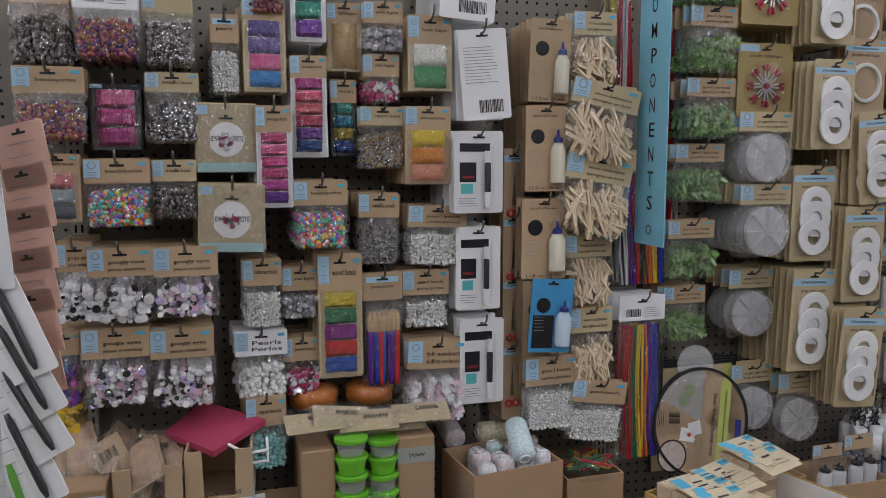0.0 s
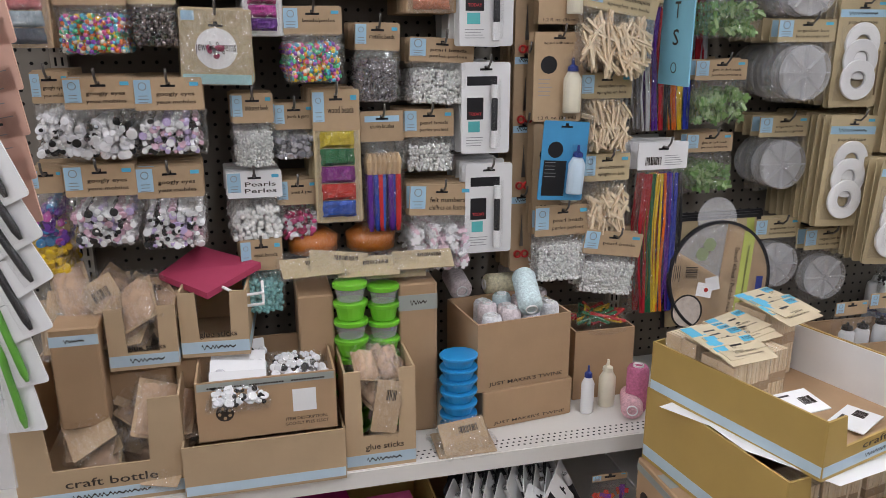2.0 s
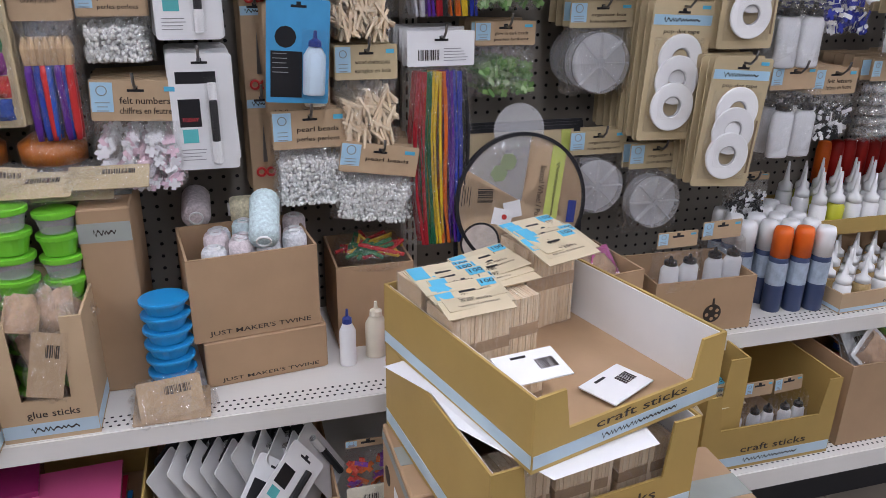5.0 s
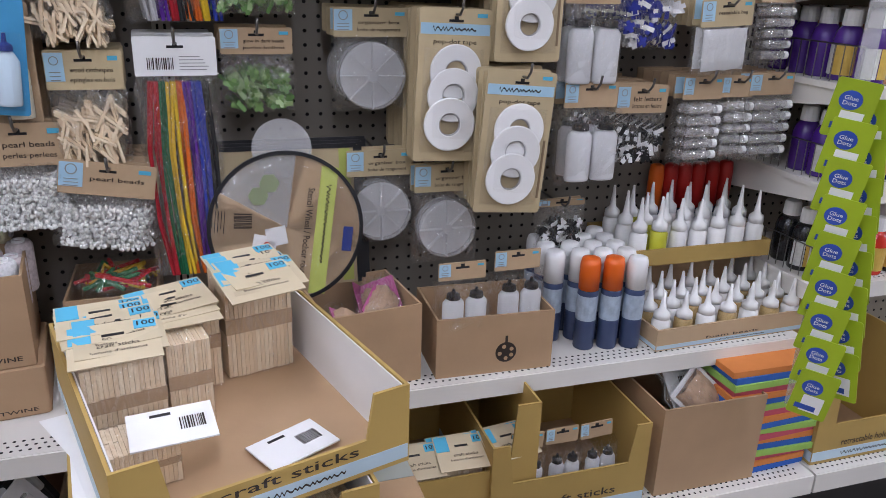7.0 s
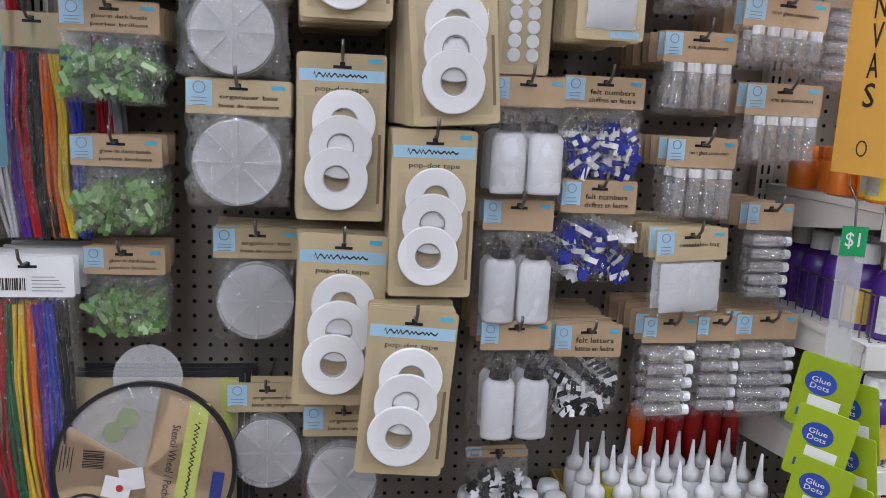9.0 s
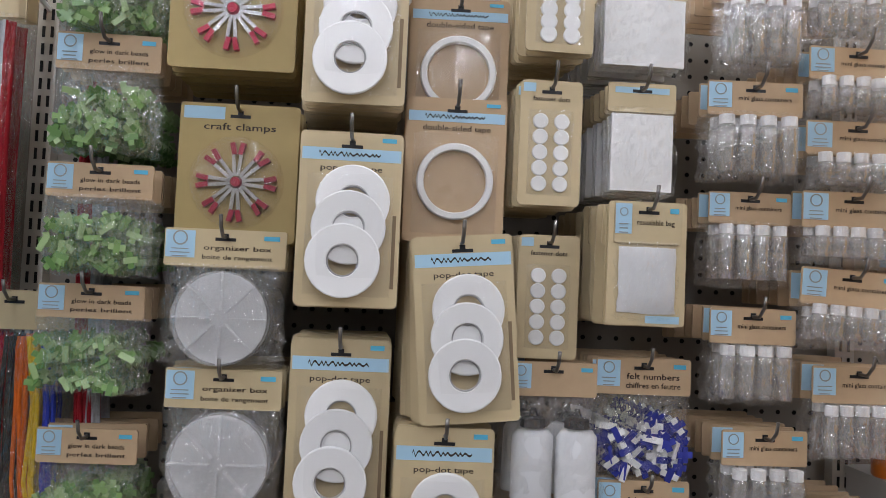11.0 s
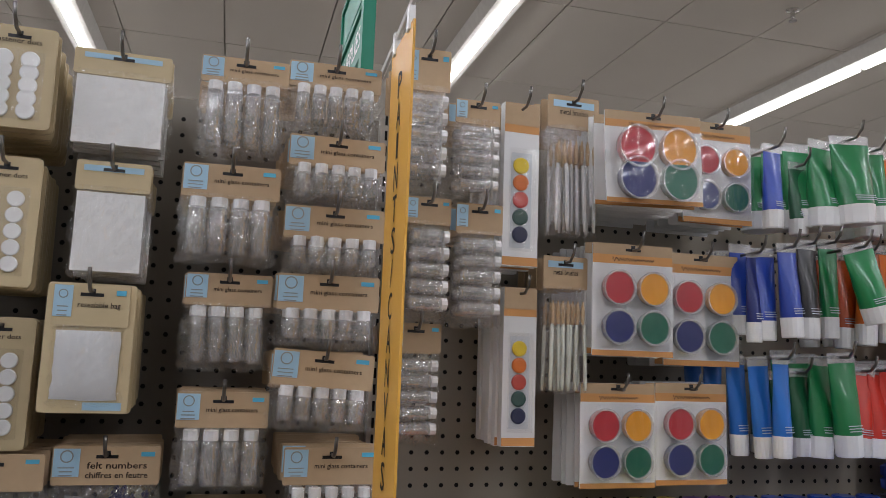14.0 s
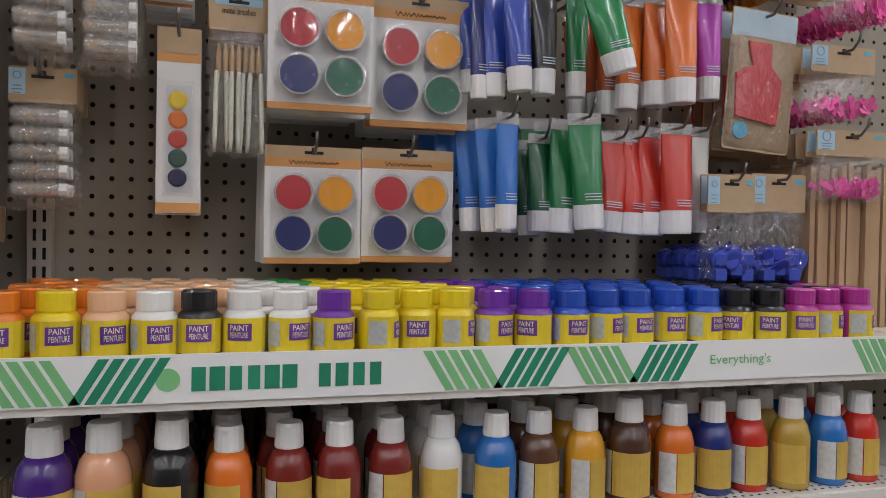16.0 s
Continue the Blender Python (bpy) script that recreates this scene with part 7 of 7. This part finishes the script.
for i in range(6):
    spray(ub[0] - 0.02 + 0.036 * i, 1.66, SB, 0.017, ub[2] + 0.05 - SB, ORC if i == 0 else RDC, "orange" if i == 0 else "red")
# base shelf, right section
tray(1.382, 1.290, 0.449, 0.296, 0.139, "golden tray of craft sticks on the base shelf", 0.3, base=SL, material=GOLD, notch=(0.7, 0.5))
ex = (1.392, 1.320, 0.426, 0.274, 0.076)
for k in range(3):
    stick_bundle(pose(ex[0] - 0.088 + 0.088 * k, 1.345, SL + 0.007), 0, 0, 0, 0.08, 0.075, 0.115 + 0.006 * k, 0)
    stick_header(pose(ex[0] - 0.088 + 0.088 * k, 1.34, SL + 0.138 + 0.006 * k, 14, 0, random.uniform(-8, 8)))
    stick_header(pose(ex[0] - 0.08 + 0.088 * k, 1.325, SL + 0.144 + 0.006 * k, 17, 0, random.uniform(-8, 8)))
tray(1.597, 1.280, 0.376, 0.315, 0.113, "golden craft sticks tray of black-capped bottle packs", 0.3, base=SL, material=GOLD, text="craft sticks", notch=(0.8, 0.45))
ex = (1.597, 1.280, 0.376, 0.315, 0.113)
for k in range(3):
    bottle_bag(ex[0] - 0.07 + 0.07 * k, 1.33, SL + 0.165, 0.08, 0.14, 0, tilt=4 - 4 * k)
tray(1.901, 1.290, 0.390, 0.230, 0.188, "brown carton with loose white header cards", 0.28, material=CORR, base=SL, notch=(0, 0), band=None, name="open_carton")
ex = (1.899, 1.300, 0.382, 0.204, 0.074)
heap(ex[0], 1.33, ex[2] - 0.04, 0.1, 0.12, 6, 0.08, "white and pink header pack in an open carton", card=WHITE)
fs = (2.05, 1.300, 0.44, 0.215, 0.243)
for k in range(18):
    c, nm = (((0.03, 0.12, 0.45), "blue"), ((0.65, 0.22, 0.05), "orange"), ((0.5, 0.08, 0.12), "red"), ((0.3, 0.5, 0.1), "green"))[k % 4]
    s = thing("foam_sheet", nm + " craft foam sheet in a stack", "foam sheet", "foam sheets")
    hh = (fs[2] - SL) / 18
    part("sheet", Geo().box((0, 0.1, hh / 2), (fs[3], 0.2, hh * 0.96)), mat("foam_" + nm, c, 0.9, var=0.08), s)
    s.matrix_basis = pose(fs[0] + random.uniform(-0.004, 0.004), 1.3 + random.uniform(-0.004, 0.004), SL + hh * k, 0, 0, random.uniform(-3, 3))
tray(2.289, 1.290, 0.443, 0.255, 0.198, "golden retractable holder tray of white packs", 0.3, base=SL, material=GOLD, text="retractable holder", notch=(0.7, 0.62))

# ---- paint shelves ----
def rear(th, m, j):
    """Another bottle or jar; those in the rear rows need no labels, which the front ones cover."""
    c = th.copy()
    scene.collection.objects.link(c)
    c.matrix_basis = m
    for o in th.children:
        if j < 2 or not ("label" in o.name or "print" in o.name):
            k = o.copy()
            scene.collection.objects.link(k)
            k.parent = c


def jar(x, y, base, r, h, body, cap, label, turn=0.0):
    th = thing("paint_jar", label, "paint jar", "paint jars")
    part("jar_body", Geo().lathe([(r * 0.92, 0), (r, 0.003), (r, h * 0.62), (r * 0.78, h * 0.7)], None, 18), body, th, smooth=True)
    part("cap", Geo().lathe([(r * 0.8, h * 0.7), (r * 0.82, h * 0.72), (r * 0.82, h * 0.97), (r * 0.74, h)], None, 18), cap, th)
    n = 9
    for nm, a0, a1, z0, z1, m in (("label", 170, 370, 0.06, 0.58, LABY), ("purple_print", 250, 315, 0.24, 0.5, LABP), ("grey_print", 175, 225, 0.14, 0.52, LABG)):
        rr = r * (1.025 if nm == "label" else 1.04)
        vs = [(rr * math.cos(radians(a0 + (a1 - a0) * i / n)), rr * math.sin(radians(a0 + (a1 - a0) * i / n)), z * h) for z in (z0, z1) for i in range(n + 1)]
        part(nm, Geo().add(vs, [(i, i + 1, n + 2 + i, n + 1 + i) for i in range(n)]), m, th)
    for words, z in (("PAINT", 0.43), ("PEINTURE", 0.32)):
        o = lettering(words, r * 0.82, h * 0.085, th, 0, 0, z * h, CREAM)
        o.name = "label_word"
        for v in o.data.vertices:
            a = radians(282) + v.co.x / r
            v.co.x, v.co.y = r * 1.052 * math.cos(a), r * 1.052 * math.sin(a)
    th.matrix_basis = pose(x, y, base, 0, 0, turn)
    return th


LABY, LABP, LABG = mat("label_yellow", (0.72, 0.56, 0.03), 0.4, var=0.05), mat("label_purple", (0.14, 0.04, 0.28), 0.4, var=0.2, scale=120), mat("label_grey", (0.45, 0.47, 0.46), 0.5, var=0.3, scale=160)
JC = {"orange": (0.75, 0.2, 0.02), "yellow": (0.78, 0.6, 0.02), "peach": (0.78, 0.47, 0.27), "white": (0.78, 0.77, 0.73), "black": (0.012, 0.012, 0.014), "purple": (0.15, 0.03, 0.33), "blue": (0.015, 0.07, 0.42), "green": (0.01, 0.27, 0.06), "navy": (0.01, 0.02, 0.12), "magenta": (0.4, 0.03, 0.25)}
order = ["orange", "yellow", "peach", "white", "black", "white", "white", "purple", "yellow", "yellow", "yellow", "purple", "purple", "blue", "blue", "blue", "blue", "blue", "black", "black", "magenta"]
protos = {}
for j in range(5):
    for i in range(23):
        c = order[min(i, 20)] if j == 0 else {0: "orange", 1: "orange", 2: "peach", 3: "peach", 4: "peach", 5: "white", 6: "green" if j > 2 else "white", 7: "yellow", 8: "yellow", 9: "yellow", 10: "yellow" if j < 3 else "purple", 11: "purple", 12: "blue", 13: "blue", 14: "blue", 15: "blue", 16: "blue", 17: "blue", 18: "black", 19: "black", 20: "black"}.get(i, "black" if i == 21 else "magenta")
        m = mat("jar_" + c, JC[c], 0.3, var=0.03, bump=0.02, coat=0.3)
        x, y = 2.172 + 0.0485 * i + (j % 2) * 0.02 + random.uniform(-0.004, 0.004), 1.4 + 0.05 * j + (random.uniform(0, 0.014) if j == 0 else random.uniform(0, 0.006))
        if c not in protos:
            protos[c] = jar(x, y, P1 + 0.0006, 0.0232, 0.071, m, m, c + " kids paint jar with a yellow label on the shelf", random.uniform(-45, 25))
        else:
            rear(protos[c], pose(x, y, P1 + 0.0006, 0, 0, random.uniform(-60, 60)), j)


def paint_bottle(x, y, base, r, h, c, rgb, big=False):
    th = thing("paint_bottle", c + (" tempera" if big else " acrylic") + " paint bottle with a white cap on the shelf", "paint bottle", "paint bottles")
    part("bottle", Geo().lathe([(r * 0.95, 0), (r, 0.004), (r, h * 0.58), (r * 0.85, h * 0.7), (r * 0.58, h * 0.78)], None, 18), mat("bottle_" + c, rgb, 0.25, var=0.04, bump=0.02, coat=0.5), th, smooth=True)
    part("cap", Geo().lathe([(r * 0.62, h * 0.77), (r * 0.64, h * 0.78), (r * 0.6, h * 0.97), (r * 0.54, h)], None, 16), WPLAST, th, "white flip cap")
    n = 9
    for nm, a0, a1, m in (("label", 215, 325, mat("label_ochre", (0.6, 0.4, 0.08), 0.45, var=0.15, scale=90)), ("back_label", 160, 212, mat("label_white", (0.6, 0.6, 0.58), 0.5, var=0.3, scale=150))):
        vs = [(r * 1.03 * math.cos(radians(a0 + (a1 - a0) * i / n)), r * 1.03 * math.sin(radians(a0 + (a1 - a0) * i / n)), z * h) for z in (0.08, 0.5) for i in range(n + 1)]
        part(nm, Geo().add(vs, [(i, i + 1, n + 2 + i, n + 1 + i) for i in range(n)]), m, th)
    th.matrix_basis = pose(x, y, base, 0, 0, random.uniform(-50, 50))
    return th


BC = {"purple": (0.06, 0.015, 0.2), "peach": (0.72, 0.36, 0.2), "black": (0.012, 0.012, 0.014), "orange": (0.75, 0.17, 0.02), "maroon": (0.2, 0.02, 0.015), "white": (0.75, 0.75, 0.72), "blue": (0.015, 0.16, 0.5), "brown": (0.1, 0.04, 0.02), "gold": (0.72, 0.35, 0.03), "deep brown": (0.07, 0.03, 0.018), "navy": (0.012, 0.03, 0.18), "red": (0.6, 0.03, 0.015), "mustard": (0.5, 0.33, 0.05)}
row = ["purple", "peach", "black", "orange", "maroon", "maroon", "maroon", "white", "blue", "brown", "gold", "deep brown", "orange", "navy", "red", "mustard", "blue", "red", "red", "red"]
made = {}
for zz, seq in ((P2, row), (P3, ["purple", "purple", "navy", "navy", "blue", "navy", "orange", "black"] * 3), (P4, ["black", "black", "red", "black", "navy", "black"] * 4)):
    for j in range(5):
        for i in range(18 if zz == P2 else 10):
            if zz != P2 and j > 2:
                continue
            c = seq[i]
            if j > 1 and zz == P2 and 3 <= i <= 8:
                c = "white" if i > 5 else "maroon"
            h = 0.122 if c not in ("purple", "black", "deep brown", "peach") else 0.132
            r = 0.0255 if h < 0.13 else 0.0285
            x, y = 2.21 + 0.062 * i + random.uniform(-0.004, 0.004), 1.412 + 0.056 * j + random.uniform(-0.004, 0.004)
            if c not in made:
                made[c] = paint_bottle(x, y, zz + 0.0006, r, h, c, BC[c], r > 0.025)
            else:
                rear(made[c], pose(x, y, zz + 0.0006, 0, 0, random.uniform(-50, 50)), j)
# printed price strip along the paint shelf
st = thing("shelf_strip", "white shelf strip with green diagonal stripes", "shelf strip", kind="structure")
part("strip", Geo().box((2.75, PY - 0.006, P1 - 0.016), (1.19, 0.003, 0.05)), WPLAST, st)
GR1, GR2 = mat("stripe_green", (0.02, 0.25, 0.14), 0.4), mat("stripe_lime", (0.2, 0.5, 0.22), 0.4)
for x0, x1 in ((2.155, 2.27), (2.6, 2.93), (3.19, 3.34)):
    k = 0
    x = x0
    while x < x1:
        for s in range(5):
            a = x + s * 0.0145 + (0.0 if k % 2 else 0.03)
            d = 0.045 if (k % 2) else -0.045
            part("stripe", Geo().sheet([(a, P1 - 0.039), (a + 0.0105, P1 - 0.039), (a + 0.0105 + d * 0.6, P1 + 0.006), (a + d * 0.6, P1 + 0.006)], PY - 0.0082, PY - 0.0076), GR1 if k % 2 else GR2, st)
        x += 0.0875
        k += 1
part("logo_disc", Geo().lathe([(0.012, 0), (0.012, 0.0006)], pose(2.335, PY - 0.0076, P1 - 0.017, 90), 18), GR2, st)
for i, wd in enumerate((0.018, 0.02, 0.016, 0.016, 0.02, 0.02, 0.0, 0.016, 0.018, 0.016, 0.016)):
    if wd:
        part("brand_bar", Geo().box((2.365 + 0.0185 * i, PY - 0.008, P1 - 0.017), (wd * 0.78, 0.0008, 0.025)), GR1, st, "green brand lettering shown as bars")
lettering("Everything's", 0.09, 0.016, st, 3.02, PY - 0.0078, P1 - 0.015, GR2)
# wire fences on the shelves below
for zz in (P2, P3, P4):
    f = thing("wire_fence", "low grey wire fence along the shelf side", "wire fence", "wire fences")
    for k in range(14):
        part("wire", Geo().rod([(2.168, PY + 0.015 + 0.023 * k, zz), (2.168, PY + 0.015 + 0.023 * k, zz + 0.07)], 0.0012, 5), STEEL, f)
    part("rail", Geo().rod([(2.168, PY + 0.012, zz + 0.07), (2.168, Y0 - 0.02, zz + 0.07)], 0.0016, 5), STEEL, f)

# lime clip strip of glue packs
LIME = mat("lime_pack", (0.34, 0.46, 0.015), 0.4, var=0.05)
gd = thing("clip_strip", "clear hanging strip of lime glue packs with a price tag", "clip strip")
cs = (1.985, 1.200, 1.139, 0.034, 0.112)
part("strip", Geo().box((0, 0, -0.32), (0.028, 0.0015, 0.72)), FROST, gd)
flat_part("price_tag", 0, 0.036, 0.028, 0.034, -0.001, mat("tag_green", (0.02, 0.32, 0.1), 0.4), gd)
lettering("$1", 0.016, 0.019, gd, 0, -0.0016, 0.037, WPLAST)
part("hook_wire", Geo().rod([(0, 0, 0.05), (0, 0.005, 0.08), (0, 0.03, 0.095), (0.05, 0.16, 0.1)], 0.0014, 5), STEEL, gd)
gd.matrix_basis = pose(cs[0], 1.2, cs[2] - 0.03, 0, 0, -14)
BLP = mat("pack_blue", (0.03, 0.08, 0.4), 0.4)
for k in range(17):
    side = k % 2
    p = thing("glue_pack", "lime green glue dot pack with a blue emblem", "glue pack", "lime glue packs")
    part("card", Geo().sheet(rounded(0.075, 0.11, 0.005), -0.001, 0.001), LIME, p)
    flat_part("white_panel", 0.004, -0.078, 0.04, 0.04, -0.001, WPLAST, p)
    part("emblem", Geo().lathe([(0.02, 0), (0.02, 0.0007)], pose(-0.006, -0.001, -0.038, 90) @ Matrix.Diagonal((1, 0.9, 1, 1)), 18), BLP, p)
    lettering("Glue", 0.024, 0.008, p, -0.006, -0.0018, -0.034, WPLAST)
    lettering("Dots", 0.024, 0.008, p, -0.006, -0.0018, -0.044, WPLAST)
    flat_part("blue_bar", -0.006, -0.088, 0.04, 0.012, -0.0016, BLP, p)
    p.matrix_basis = pose(cs[0] - 0.012 + 0.032 * side + 0.002 * k * (1 if side else 0.6), 1.188 - 0.002 * k + 0.012 * side, cs[2] - 0.13 - 0.031 * k, 6, 8 - 14 * side, -42 - 24 * side) @ Matrix.Scale(0.86, 4)

# cards on the strip beside the bead wall
c1 = (-0.279, 1.250, 1.355, 0.087, 0.164)
cl = thing("side_strip", "clear strip of pen cards hung beside the beads", "clip strip")
part("strip", Geo().box((c1[0] - 0.05, 1.28, 1.1), (0.03, 0.002, 1.1)), FROST, cl)
part("hook_wire", Geo().rod([(c1[0] - 0.02, 1.28, 1.65), (c1[0] - 0.02, 1.5, 1.68), (c1[0] - 0.02, 1.7, 1.68)], 0.003, 5), STEEL, cl)
for k, (z, tl, m, pen) in enumerate(((c1[2] + 0.15, 0, WHITE, "red"), (c1[2], -4, WHITE, "blue"), (c1[2] - 0.15, -24, WHITE, "black"), (c1[2] - 0.22, -28, WHITE, "black"), (c1[2] - 0.29, -30, WHITE, "black"), (c1[2] - 0.36, -24, WHITE, "black"), (c1[2] - 0.44, -16, WHITE, "green"), (c1[2] - 0.52, -10, WHITE, "green"))):
    p = thing("pen_card", "white hanging card with a single " + pen + " pen", "pen pack", "pen cards")
    part("backing_card", Geo().sheet(rounded(0.09, 0.19, 0.006), -0.001, 0.001), m, p)
    part("pen", Geo().lathe([(0.003, -0.085), (0.006, -0.07), (0.0065, 0.04), (0.004, 0.06)], pose(0.014, -0.008, -0.095), 10), mat("pen_" + pen, {"red": (0.5, 0.02, 0.04), "blue": (0.03, 0.25, 0.6), "black": (0.012, 0.012, 0.014), "green": (0.1, 0.35, 0.03)}[pen], 0.3), p, smooth=True)
    bars(p, -0.02, -0.03, 0.03, 6, 0.02, -0.001)
    slot(p)
    part("blister", Geo().box((0.014, -0.008, -0.1), (0.022, 0.016, 0.165)), BLISTER, p)
    p.matrix_basis = pose(c1[0] - 0.045, 1.255 + 0.006 * k, z, 0, tl, -22)
for k in range(6):
    p = thing("pen_card", "rose hanging card with arrow print", "pen pack", "rose cards")
    part("backing_card", Geo().sheet(rounded(0.09, 0.1, 0.004), -0.001, 0.001), ROSE, p)
    bars(p, 0, -0.03, 0.05, 3, 0.02, -0.001)
    slot(p)
    p.matrix_basis = pose(c1[0] + 0.012, 1.3, c1[2] + 0.06 - 0.065 * k, 0, -10, -30)

# ---- floor tiles ----
for tx0 in range(-4, 14):
    for ty in range(0, 9):
        me_name = "tile"
        o = part(me_name, Geo().box((0, 0, -0.006), (0.302, 0.302, 0.012)), FLOORM, bpy.data.objects["floor"]) if (tx0, ty) == (-4, 0) else new("tile", bpy.data.meshes["tile"])
        o.parent = bpy.data.objects["floor"]
        o.location = (0.64 + 0.3048 * (tx0 - 2) + 0.152, 1.235 - 0.3048 * ty + 0.152, 0)
g = Geo()
for i in range(-28, 30):
    for j in range(-22, 26):
        if i < -4 or i >= 14 or j < 0 or j > 8:
            g.box((0.64 + 0.3048 * (i - 2) + 0.152, 1.235 - 0.3048 * j + 0.152, -0.006), (0.302, 0.302, 0.012))
tagged(part("far_tiles", g, FLOORM, bpy.data.objects["floor"]), kind="stuff")

# sprinkler head under the ceiling
sp = thing("sprinkler_head", "small chrome sprinkler head under the ceiling", "sprinkler")
CHROME = mat("chrome", (0.7, 0.7, 0.7), 0.2, 1.0)
part("escutcheon", Geo().lathe([(0.035, 0), (0.035, -0.006), (0.015, -0.012)], None, 16), CHROME, sp)
part("stem", Geo().lathe([(0.012, -0.01), (0.012, -0.045), (0.006, -0.06)], None, 10), CHROME, sp)
part("deflector", Geo().lathe([(0.022, -0.062), (0.022, -0.065)], None, 14), CHROME, sp)
sp.location = (4.754, 3.804, CEIL + 0.004)
